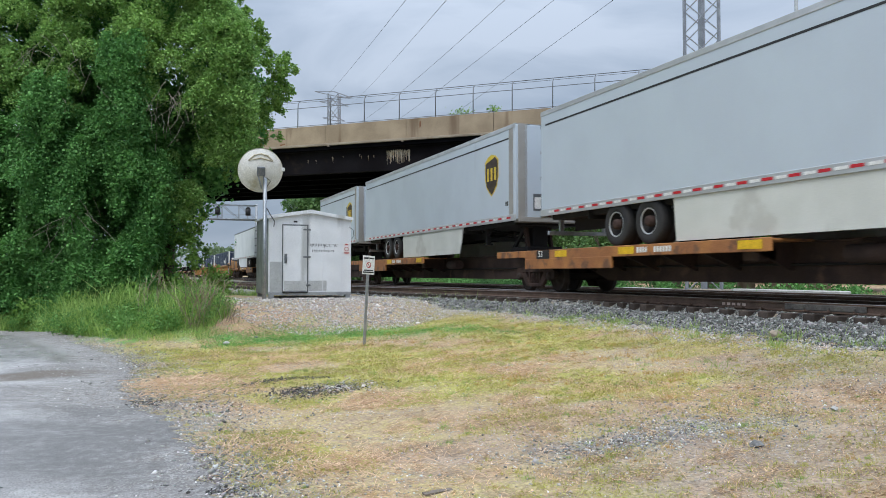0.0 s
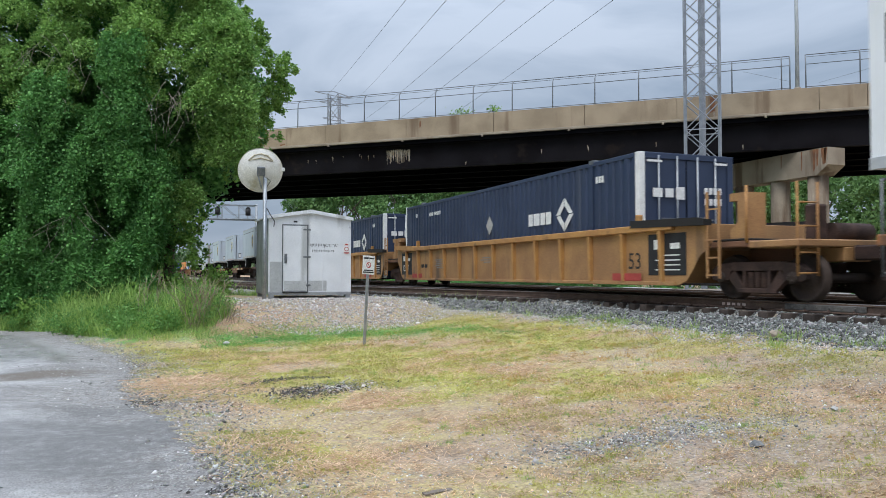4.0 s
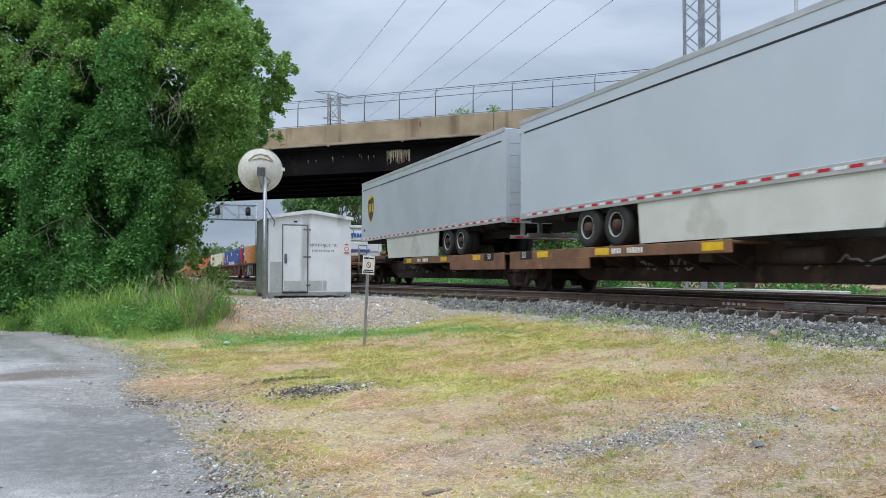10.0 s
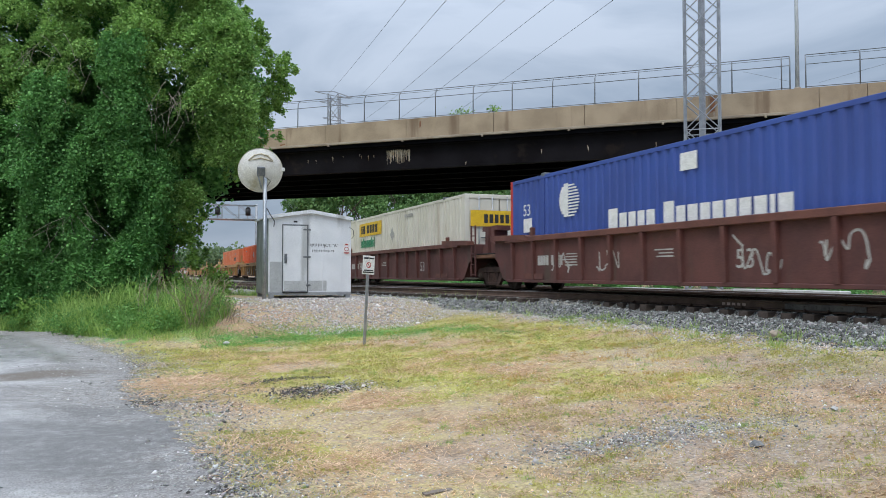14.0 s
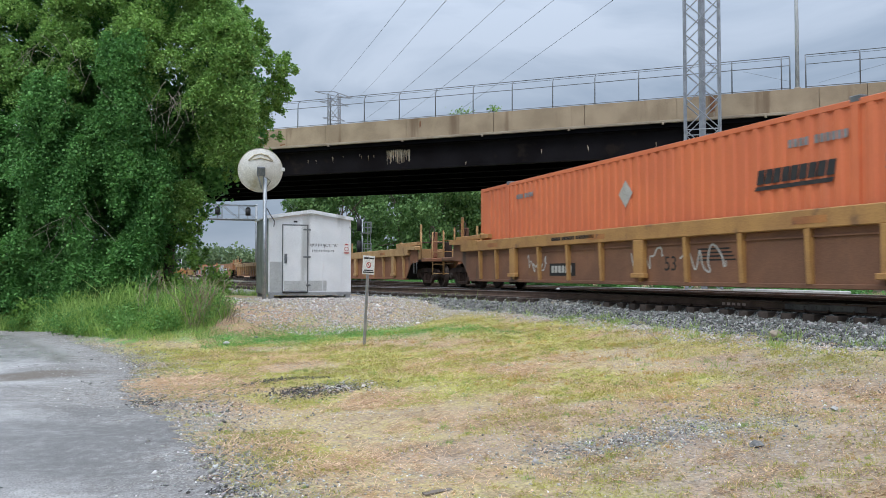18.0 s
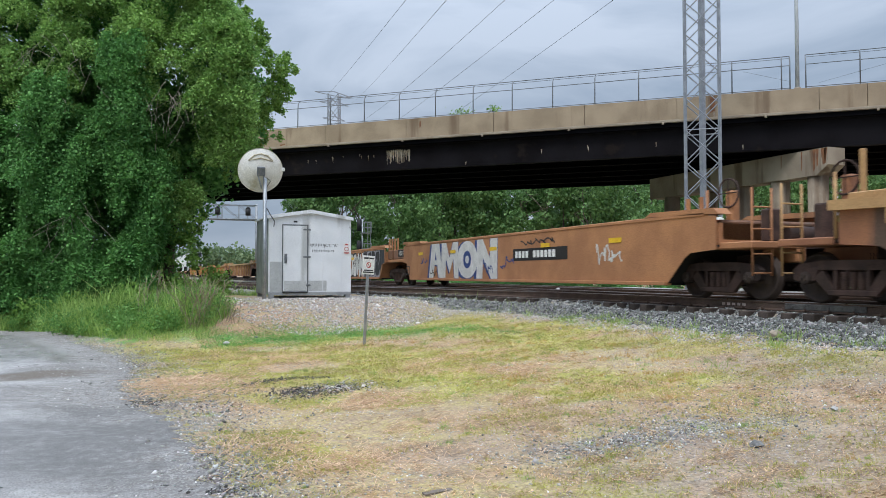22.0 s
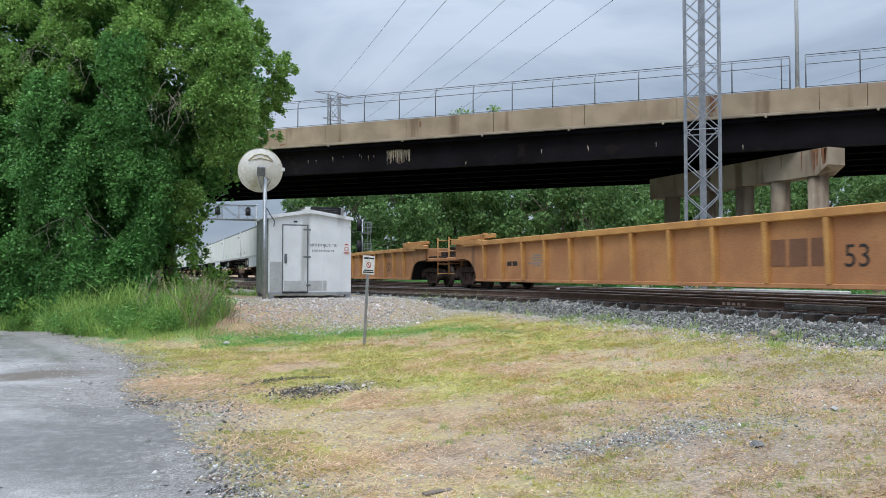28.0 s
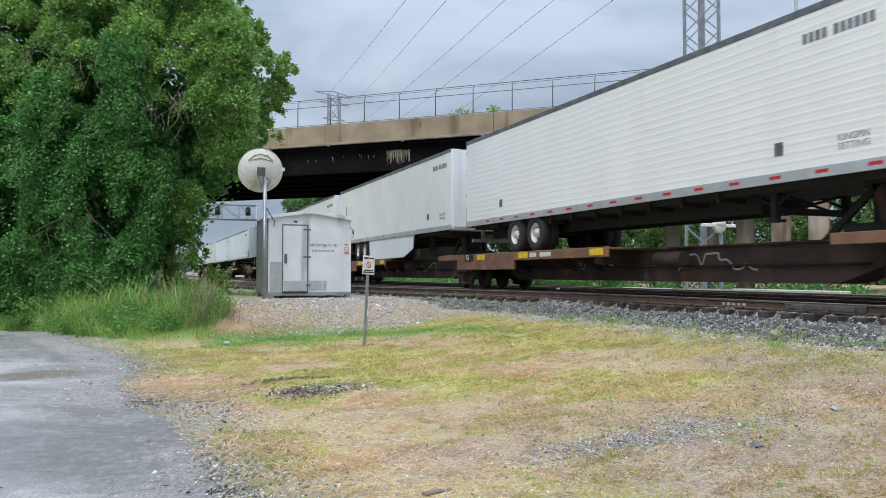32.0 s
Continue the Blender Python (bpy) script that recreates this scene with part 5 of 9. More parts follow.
# ---- signals ----
def signals():
    ob = thing("signal_gantry", "grey truss signal gantry over the tracks with dark signal heads", "signal gantry", at=pose(0, 97, 0))
    x0, x1, z0, z1 = 1.5, 13.45, 8.1, 9.8
    for y_ in (-0.6, 0.6):
        part("chord", Shape().tube((x0, y_, z0), (x1, y_, z0), 0.10, n=6), MAT["galv"], ob)
        part("chord", Shape().tube((x0, y_, z1), (x1, y_, z1), 0.06, n=6), MAT["galv"], ob)
        s = Shape()
        for k in range(6):
            a, b = x0 + k * (x1 - x0) / 6, x0 + (k + 1) * (x1 - x0) / 6
            s.tube((a, y_, z1), (b, y_, z0), 0.04, n=4).tube((b, y_, z0), (b, y_, z1), 0.035, n=4)
        part("web_bars", s, MAT["galv"], ob)
    part("hand_line", Shape().tube((x0, 0, z0 + 0.6), (x1, 0, z0 + 0.6), 0.02, n=4), MAT["galv"], ob)
    part("post", Shape().tube((13.5, 0, 0.6), (13.5, 0, 10.0), 0.16, n=10), MAT["galv"], ob)
    for x in (12.4, 8.9):
        h = part("signal_head", Shape().tube((x, -0.75, 8.55), (x, -0.75, 9.35), 0.30, n=14).tube((x, -0.75, 9.35), (x, -0.75, 9.6), 0.30, 0.1, n=14), MAT["signal_black"], ob, "dark signal head seen from behind")
        part("bracket", Shape().tube((x, -0.6, 8.2), (x, -0.6, 9.7), 0.04, n=6), MAT["galv"], h)
    m = thing("signal_mast", "railway signal mast with ladder cage and dark heads", "signal", at=pose(19.73, 71.7, 0.5))
    part("mast", Shape().tube((0, 0, 0), (0, 0, 6.2), 0.08, n=8), MAT["galv"], m)
    for z_ in (2.9, 4.9):
        part("platform", Shape().box(-0.1, 0.8, -0.4, 0.4, z_, z_ + 0.06), MAT["galv"], m)
        rl = Shape()
        for x in (0.1, 0.75):
            for y_ in (-0.4, 0.4):
                rl.tube((x, y_, z_), (x, y_, z_ + 1.05), 0.03, n=4)
        for zz in (0.55, 1.05):
            rl.tube((0.1, -0.4, z_ + zz), (0.75, -0.4, z_ + zz), 0.03, n=4).tube((0.1, 0.4, z_ + zz), (0.75, 0.4, z_ + zz), 0.03, n=4).tube((0.75, -0.4, z_ + zz), (0.75, 0.4, z_ + zz), 0.03, n=4)
        part("platform_rail", rl, MAT["galv"], m)
        part("signal_head", Shape().tube((-0.3, 0, z_ + 0.2), (-0.3, 0, z_ + 1.3), 0.22, n=12), MAT["signal_black"], m)
    ld = Shape().tube((0.45, -0.15, 0), (0.45, -0.15, 6), 0.025, n=4).tube((0.75, -0.15, 0), (0.75, -0.15, 6), 0.025, n=4)
    for k in range(18):
        ld.tube((0.45, -0.15, 0.3 + k * 0.32), (0.75, -0.15, 0.3 + k * 0.32), 0.018, n=4)
    part("ladder", ld, MAT["galv"], m)
    # low blocks beyond the second track
    for x, y_, l_ in ((24, 24.3, 5.6), (21.5, 30.0, 3.0)):
        thing("concrete_block", "long pale concrete block beyond the tracks", "block", shape=Shape().box(-0.3, 0.3, -l_ / 2, l_ / 2, -0.3, 0.42, 0.03), material=MAT["kerb_block"], at=pose(x, y_, 0.55))


signals()


# ---- trees ----
def limb(s, rg, p, d, length, r, depth):
    """Tapered trunk or limb in bent pieces, forking."""
    p, d = Vector(p), Vector(d).normalized()
    n = 4
    for k in range(n):
        q = p + d * (length / n)
        s.tube(p, q, r * (1 - 0.14 * k), r * (1 - 0.14 * (k + 1)), n=7 if r > 0.06 else 5, caps=False)
        p = q
        d = (d + Vector(rg.normal(0, 0.13, 3))).normalized()
        if depth and k >= 1:
            e = (d + Vector(rg.normal(0, 0.55, 3))).normalized()
            limb(s, rg, p, e, length * rg.uniform(0.3, 0.45), r * 0.45, depth - 1)


def tree(seed, x, y, h, wide, n, size, leaf, label, group="", trunk=0.2, low=0.25, clumps=14):
    rg = np.random.default_rng(seed)
    z = float(ground_z(x, y))
    ob = thing("tree", label, "tree", group, at=pose(x, y, z))
    s = Shape()
    limb(s, rg, (0, 0, -0.2), (0, 0, 1), h * 0.7, trunk, 2)
    part("trunk", s, MAT["bark"], ob)
    cs = []
    for k in range(clumps):
        t = rg.uniform(low, 0.95)
        rr = wide * math.sqrt(max(0.08, 1 - ((t - 0.55) / 0.5) ** 2)) * rg.uniform(0.2, 0.85)
        a = rg.uniform(0, 2 * math.pi)
        q = wide * rg.uniform(0.28, 0.5)
        cs.append(((rr * math.cos(a), rr * math.sin(a), h * t), (q, q, q * 0.8)))
    pts = clump_points(rg, n, cs)
    part("crown", leaves("crown", rg, pts, size, LEAF[leaf]), None, ob)
    return ob


def big_tree():
    rg = np.random.default_rng(21)
    ob = thing("tree", "large dense green tree overgrown with ivy down to the ground", "tree", at=pose(-0.35, 28.0, 0.15, 0, 0, -21.2))
    s = Shape()
    for a, b, lean in ((0.3, 0.2, 0.08), (-2.2, 0.6, -0.12), (1.0, 0.9, 0.06), (-4.4, 0.9, -0.1)):
        limb(s, rg, (a, b, -0.3), (lean, 0, 1), 6.0, 0.24, 0)
    part("trunk", s, MAT["bark"], ob)
    zs, rs = (0, 1.6, 2.2, 2.9, 4.4, 5.6, 6.7, 8.3, 9.4, 10.6, 13.5), (1.9, 1.8, 1.9, 2.15, 3.35, 4.6, 4.9, 5.0, 4.4, 3.4, 2.4)
    hollows = ((0.25, 6.9, 0.55, 1.4), (-2.0, 6.2, 0.55, 0.6), (-4.0, 9.0, 0.5, 0.95), (2.6, 4.9, 0.8, 0.7), (-2.9, 4.5, 0.5, 0.5), (-3.9, 6.4, 0.35, 0.4))

    def reach(z):
        return float(np.interp(z, zs, rs))

    def open_at(a, z):
        return any(((a - p) / u) ** 2 + ((z - q) / w) ** 2 < 1 for p, q, u, w in hollows)

    def caps(n, boughs, thick=0.22, droop=0.55):
        """Points on the upper shells of boughs (centre, radius), hanging down towards their rims."""
        rad = np.array([r for _, r in boughs])
        pick = rg.choice(len(boughs), n, p=rad ** 2 / (rad ** 2).sum())
        d = rg.normal(size=(n, 3))
        d[:, 2] = np.abs(d[:, 2]) - 0.15
        d /= np.linalg.norm(d, axis=1)[:, None]
        d *= (1.0 - thick * rg.uniform(0, 1, n) ** 2 + 0.12 * rg.normal(size=n))[:, None]
        out = (d[:, 0] ** 2 + d[:, 1] ** 2)
        d[:, 2] = 0.75 * d[:, 2] - droop * out * rg.uniform(0.4, 1.2, n)
        return np.array([c for c, _ in boughs])[pick] + d * rad[pick][:, None]
    high, low, back = [], [], []
    for k in range(560):
        z = rg.uniform(2.2, 13.0)
        r = rg.uniform(0.22, 0.62)
        right = reach(z) - 0.95 * r
        a = rg.uniform(-6.5, right) if k % 4 else right - abs(rg.normal(0, 0.4))
        if open_at(a, z) and rg.uniform() < 0.93:
            continue
        deep = 2.7 - 0.12 * abs(z - 7)
        front = -deep + abs(rg.normal(0, 0.55)) + 0.9 * smooth((a - 1.2) / 2.0) * smooth((7.2 - z) / 1.5)
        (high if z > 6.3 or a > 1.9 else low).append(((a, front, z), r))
    for k in range(400):
        z = rg.uniform(1, 12.8)
        right = reach(z) - 0.7
        a = rg.uniform(-6.8, right)
        if (a + 4.0) ** 2 / 0.3 + (z - 9.0) ** 2 / 0.9 > 1:
            back.append(((a, rg.uniform(-0.6, 2.2), z), (0.8, 0.8, 0.75)))
    for k in range(60):
        a, z = ((1.8, 6.2), (-1.9, 7.5), (-3.2, 7.9))[k % 3]
        back.append(((a + rg.normal(0, 0.45), rg.uniform(-0.8, 1.8), z + rg.normal(0, 0.6)), (0.7, 0.7, 0.7)))
    # Upper and right-hand boughs take a lighter green than the lower ones.
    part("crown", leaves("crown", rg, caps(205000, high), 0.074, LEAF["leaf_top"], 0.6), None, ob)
    part("lower_crown", leaves("lower_crown", rg, caps(70000, low), 0.082, LEAF["leaf_dark"], 0.55), None, ob)
    # Inner leaves are dark green: shade inside the crown put into their colour.
    part("inner_crown", leaves("inner_crown", rg, clump_points(rg, 100000, back, 0.1), 0.15, LEAF["leaf_dark"], 0.8), None, ob)
    # ivy: long hanging drapes on the trunks, bulging heaps at the foot
    strands = []
    for c, wide, ztop, zlow, n in (((-1.0, -3.1), 0.75, 7.4, 2.6, 46), ((1.0, -3.0), 0.55, 8.6, 3.0, 44), ((1.75, -2.6), 0.35, 5.4, 1.8, 18), ((-3.3, -2.6), 0.7, 5.4, 1.8, 26), ((-0.2, -3.2), 0.3, 5.6, 2.2, 18)):
        for k in range(n):
            x, y = c[0] + rg.normal(0, wide * 0.5), c[1] + rg.normal(0, 0.22)
            zt = zlow + (ztop - zlow) * rg.uniform(0.25, 1.0)
            strands.append((x, y, zt, rg.uniform(0.5, 1.5), rg.uniform(0.10, 0.22)))
    S = np.array(strands)
    pick = rg.choice(len(S), 80000, p=S[:, 3] * S[:, 4] / (S[:, 3] * S[:, 4]).sum())
    t = rg.uniform(0, 1, len(pick)) ** 1.2
    wid = S[pick, 4] * (0.35 + 1.1 * t * (1.15 - t) * 2)
    pts = np.stack([S[pick, 0] + rg.normal(0, 1, len(pick)) * wid, S[pick, 1] - 0.25 * t + rg.normal(0, 0.6, len(pick)) * wid, S[pick, 2] - S[pick, 3] * t], 1)
    part("ivy", leaves("ivy", rg, pts, 0.075, LEAF["leaf_dark"], 0.75), None, ob, "green ivy hanging in drapes over the trunks")
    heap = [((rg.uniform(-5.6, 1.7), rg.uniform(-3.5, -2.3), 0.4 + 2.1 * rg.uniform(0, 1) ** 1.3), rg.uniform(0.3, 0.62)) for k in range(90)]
    part("ivy", leaves("ivy_heaps", rg, caps(62000, heap), 0.08, LEAF["leaf_dark"], 0.6), None, ob, "bulging heaps of leafy creeper at the foot")
    sp = []
    for k in range(150):
        z = rg.uniform(4.6, 11.0)
        t = rg.uniform(0, 1)
        sp.append(((4.4 + 1.1 * t, rg.uniform(-1.2, 0.8), 6.6 + 1.5 * t + rg.normal(0, 0.3)) if k % 3 == 0 else (reach(z) + rg.uniform(-0.4, 0.25), rg.uniform(-1.5, 1), z), (0.14, 0.13, rg.uniform(0.12, 0.26))))
    for k in range(30):
        sp.append(((rg.uniform(1.9, 3.0), rg.uniform(-1.5, 0.5), rg.uniform(1.6, 3.4)), (0.16, 0.1, rg.uniform(0.1, 0.3))))
    part("outer_sprays", leaves("sprays", rg, clump_points(rg, 13000, sp, 0.2), 0.085, LEAF["leaf_tree"], 0.7), None, ob)
    tw = Shape()
    for c, n in (((-1.6, -3.1, 8.1), 9), ((-0.2, -3.2, 7.2), 8), ((2.5, -2.7, 6.7), 26), ((-1.4, -3.2, 6.0), 8), ((-0.1, -3.5, 3.3), 20)):
        for k in range(n):
            p = Vector(c) + Vector(rg.normal(0, 0.35, 3))
            d = Vector((rg.normal(0, 0.5), -0.2, -abs(rg.normal(0.6, 0.3))))
            pts = [p]
            for j in range(5):
                d = d + Vector((rg.normal(0, 0.25), rg.normal(0, 0.1), -0.12))
                pts.append(pts[-1] + d * 0.15)
            tw.path(pts, 0.006, 4)
    part("dead_vines", tw, MAT["bleached_twig"], ob, "tangled bare grey vines hanging from the ivy")
    return ob


big_tree()
for sd, x, y, h, w_ in ((31, -6.6, 31, 7.0, 2.2), (32, -8.2, 27, 4.2, 2.2), (33, -5.8, 33.5, 6.2, 2.2)):
    tree(sd, x, y, h, w_, 7000, 0.14, "leaf_tree", "green tree beside the large ivy-covered one", trunk=0.12, low=0.1)
k = 0
frg = np.random.default_rng(77)
for row, (za, zb, cnt) in enumerate(((82, 96, 15), (100, 118, 16), (118, 140, 12))):
    for i in range(cnt):
        u = (i + frg.uniform(-0.3, 0.3)) / (cnt - 1)
        x = 22 + 48 * u + row * 4
        y = 104 - 22 * u + row * 16 + frg.uniform(-4, 4)
        h = frg.uniform(13.0, 16.5) + row * 3.0
        tree(100 + k, x, y, h, frg.uniform(3.6, 5.0), (4600, 3000, 2400)[row], (0.40, 0.52, 0.62)[row], "leaf_far", "leafy green tree in the wood behind the tracks", "wood behind the tracks", trunk=0.18, low=0.0, clumps=18)
        k += 1
for x, y, h in ((57, 66, 10), (61, 60, 9), (66, 62, 12), (63, 53, 8.5), (70, 55, 12), (53, 72, 11), (49, 76, 10), (74, 62, 13), (79, 67, 14), (84, 62, 14), (70, 60, 12), (78, 57, 13), (68, 68, 13), (90, 70, 15), (66, 72, 14), (60, 70, 13), (74, 70, 14)):
    tree(200 + k, x, y, h * 1.25, 4.1, 4200, 0.35, "leaf_far", "leafy green tree beyond the bridge piers", "wood behind the tracks", trunk=0.16, low=0.0, clumps=18)
    k += 1
hill = []
for i in range(70):
    x = frg.uniform(-30, 130)
    hill.append(((x, 400 + frg.uniform(-25, 25), 9.5 - 5.5 * abs((x - 38) / 45) ** 1.2 if abs(x - 38) < 60 else 3.0), (8, 8, 6)))
thing("far_woods", "hazy line of woods on the horizon", "woods", kind="stuff", shape=leaves("far_woods", frg, clump_points(frg, 16000, hill, 0.3), 1.5, LEAF["leaf_hill"]))


# ---- undergrowth ----
BLADE_V, BLADE_F = [(-0.03, 0, 0), (0.03, 0, 0), (0.02, 0.10, 0.6), (-0.02, 0.10, 0.6), (0.0, 0.32, 1.0)], [(0, 1, 2, 3), (3, 2, 4)]


def blades(name, label, seed, xy, height, leaf, tilt=0.25, fat=1.0, kind="stuff"):
    rg = np.random.default_rng(seed)
    n = len(xy)
    hh = height * rg.lognormal(0, 0.3, n)
    mats = np.zeros((n, 3, 4))
    r = spun(rg, n, tilt)
    sc = np.stack([np.full(n, fat) * np.maximum(hh, 0.1) ** 0.7, hh * rg.uniform(0.6, 1.5, n), hh], 1)
    mats[:, :, :3] = r * sc[:, None, :]
    mats[:, 0, 3], mats[:, 1, 3], mats[:, 2, 3] = xy[:, 0], xy[:, 1], ground_z(xy[:, 0], xy[:, 1]) - 0.01
    return thing(name, label, "grass", kind=kind, shape=scatter_mesh(name, BLADE_V, BLADE_F, mats, LEAF[leaf]))


rg = np.random.default_rng(41)
xy = np.stack([rg.uniform(-0.2, 10.2, 300000), 3.6 + 17 * rg.uniform(0, 1, 300000) ** 1.35], 1)
g = green_at(xy[:, 0], xy[:, 1])
fine = fbm(xy[:, 0], xy[:, 1], 0.28, 7, 3)
tuft = smooth((fine - 0.40) / 0.2)
keep = (xy[:, 0] > lot_edge(xy[:, 1]) + 0.08 + 0.4 * rg.uniform(0, 1, len(xy)) ** 2) & (rg.uniform(0, 1, len(xy)) < tuft * (0.2 + 0.8 * g)) & (branch_x(xy[:, 1]) - xy[:, 0] > 2.5)
xy, g = xy[keep], g[keep]
half = rg.uniform(0, 1, len(xy)) > 0.15 + 0.7 * g
blades("dry_grass", "thin yellowing grass", 1, xy[half], 0.032, "blade_dry", 0.5, 0.3)
blades("grass", "short patchy green grass", 2, xy[~half], 0.034, "blade_green", 0.45, 0.32)


def slivers(name, g_, pts, size, material, flat):
    n_ = len(pts)
    m_ = np.zeros((n_, 3, 4))
    m_[:, :, :3] = spun(g_, n_, flat) * (size * g_.uniform(0.6, 1.5, n_))[:, None, None]
    m_[:, :, 3] = pts
    return scatter_mesh(name, [(-0.09, 0, 0), (0.09, 0, 0), (0.06, 0.6, 0.12), (0, 1.0, 0.08), (-0.06, 0.6, 0.12)], [(0, 1, 2, 3, 4)], m_, material)


def mat_of(name, label, seed, n, size, leaf, test, flat):
    """A low mat of small leaf bits lying on the ground."""
    g_ = np.random.default_rng(seed)
    q = np.stack([g_.uniform(-0.2, 10.0, n), 3.6 + 16 * g_.uniform(0, 1, n) ** 1.3], 1)
    q = q[(q[:, 0] > lot_edge(q[:, 1]) + 0.05 + 0.5 * g_.uniform(0, 1, len(q)) ** 2) & (branch_x(q[:, 1]) - q[:, 0] > 2.45)]
    q = q[g_.uniform(0, 1, len(q)) < test(q[:, 0], q[:, 1])]
    p = np.column_stack([q, ground_z(q[:, 0], q[:, 1]) + g_.uniform(0.0, size * 0.8, len(q))])
    thing(name, label, "grass", kind="stuff", shape=slivers(name, g_, p, size, LEAF[leaf], flat))


mat_of("turf", "low mat of short yellow-green grass", 61, 250000, 0.030, "turf", lambda x, y: green_at(x, y) * smooth((fbm(x, y, 0.32, 7, 3) - 0.42) / 0.16), 0.7)
mat_of("thatch", "dead brown grass litter on the ground", 62, 240000, 0.036, "thatch", lambda x, y: (0.42 + 0.58 * litter_at(x, y)) * smooth((fbm(x, y, 0.25, 17, 3) - 0.42) / 0.16), 0.22)


def tufts(name, label, seed, cen, each, spread, height, leaf):
    """Small domes of blades, tallest in the middle."""
    g_ = np.random.default_rng(seed)
    size = g_.lognormal(0, 0.4, len(cen)) * (0.55 + 0.45 * smooth((cen[:, 1] - 5) / 5))
    r = np.abs(g_.normal(0, 1, (len(cen), each))) * size[:, None]
    a = g_.uniform(0, 2 * np.pi, r.shape)
    q = np.stack([cen[:, 0:1] + spread * 1.5 * r * np.cos(a), cen[:, 1:2] + spread * r * np.sin(a)], -1).reshape(-1, 2)
    hh = (height * size[:, None] * np.exp(-0.5 * (r / size[:, None]) ** 2) + 0.012).ravel()
    ok = (q[:, 0] > lot_edge(q[:, 1]) + 0.15) & (branch_x(q[:, 1]) - q[:, 0] > 2.3)
    blades(name, label, seed, q[ok], hh[ok], leaf, 0.45, 0.32)


def strewn(seed, n, test):
    g_ = np.random.default_rng(seed)
    q = np.stack([g_.uniform(0.4, 9.4, n), 3.8 + 14 * g_.uniform(0, 1, n) ** 1.2], 1)
    return q[g_.uniform(0, 1, n) < test(q[:, 0], q[:, 1])]


tufts("grass_tufts", "small yellow-green grass tufts", 3, strewn(301, 2600, lambda x, y: 0.12 + 0.88 * green_at(x, y)), 54, 0.065, 0.038, "blade_green")
tufts("grass_tufts", "small fresh green grass tufts", 13, strewn(302, 330, lambda x, y: 0.5 + 0.5 * green_at(x, y)), 80, 0.07, 0.045, "blade_fresh")
tufts("dry_tufts", "orange-brown dry weed tufts", 14, strewn(303, 700, lambda x, y: smooth((x - 2.5) / 3) * smooth((fbm(x, y, 1.4, 150) - 0.42) / 0.15)), 70, 0.08, 0.04, "blade_amber")
x = rg.uniform(1.3, 7.3, 45000)
y = np.interp(x, (1.0, 2.0, 3.4, 4.9, 5.6, 6.8, 7.6), (19.2, 18.5, 18.3, 17.9, 17.4, 16.6, 15.4)) + rg.normal(0, 0.8, len(x))
ok = fbm(x, y, 0.7, 70) + 0.2 * rg.uniform(-1, 1, len(x)) > 0.44
blades("clover", "bright green strip of clover and grass", 4, np.stack([x, y], 1)[ok], 0.06, "blade_clover", 0.7, 0.6)


def in_weeds(xy):
    lo = np.interp(xy[:, 0], (-5.5, -2.65, -1.5, -0.7, 0.1, 1.4, 2.3), (27.0, 24.0, 20.9, 19.8, 19.0, 18.8, 20.6))
    return xy[(xy[:, 1] > lo + 0.9 * (fbm(xy[:, 0], xy[:, 1], 0.8, 33) - 0.4)) & (xy[:, 0] < 2.5 - 0.1 * (xy[:, 1] - 19))]


xy = in_weeds(np.stack([rg.uniform(-5.5, 2.6, 60000), rg.uniform(18.5, 27.5, 60000)], 1))
hi = 0.14 + 0.48 * smooth((fbm(xy[:, 0], xy[:, 1], 1.3, 35) - 0.3) / 0.4) * smooth((xy[:, 1] - 18.6) / 2.2)
blades("tall_grass", "tall lush grass and weeds under the tree", 5, xy, hi, "blade_lush", 0.28, 0.32)
cen = in_weeds(np.stack([rg.uniform(-5.0, 2.2, 190), rg.uniform(18.8, 27, 190)], 1))
weed = [((x, y, float(ground_z(x, y)) + 0.22), (rg.uniform(0.25, 0.5), 0.4, rg.uniform(0.2, 0.42))) for x, y in cen]
thing("leafy_weeds", "leafy green weeds in the tall grass", "weeds", kind="stuff", shape=leaves("leafy_weeds", rg, clump_points(rg, 46000, weed, 0.2), 0.055, LEAF["leaf_weed"]))
xy = np.stack([rg.uniform(2.0, 5.5, 5000), rg.uniform(27.5, 34, 5000)], 1)
blades("tall_grass", "green weeds behind the shed", 6, xy, 0.35, "blade_lush", 0.35, 0.4)
xy = np.stack([rg.uniform(8.4, 9.6, 900), rg.uniform(7, 26, 900)], 1)
cen = np.stack([rg.uniform(8.6, 9.5, 26), rg.uniform(7.5, 17, 26)], 1)
xy = np.concatenate([xy, np.repeat(cen, 40, 0) + rg.normal(0, 0.07, (26 * 40, 2))])
blades("weeds", "green weeds along the foot of the ballast", 7, xy, 0.14, "blade_fresh", 0.5, 0.5)
xy = np.concatenate([rg.normal((7.6, 20.5), (0.6, 1.8), (2600, 2)), rg.normal((18.6, 28), (0.8, 8), (5000, 2))])
blades("weeds", "thin green weeds growing through the gravel", 8, xy, 0.07, "blade_green", 0.5, 0.5)
xy = np.stack([rg.uniform(17.6, 33, 26000), rg.uniform(4, 75, 26000)], 1)
xy = xy[fbm(xy[:, 0], xy[:, 1], 3.0, 160) > 0.42]
blades("tall_grass", "dark green weeds beyond the second track", 9, xy, 0.26, "leaf_dark", 0.4, 0.6)
low = [((x, y, 0.75), (rg.uniform(0.5, 1.1), rg.uniform(0.5, 1.1), rg.uniform(0.35, 0.7))) for x, y in np.stack([rg.uniform(26, 36, 120), rg.uniform(6, 90, 120)], 1)]
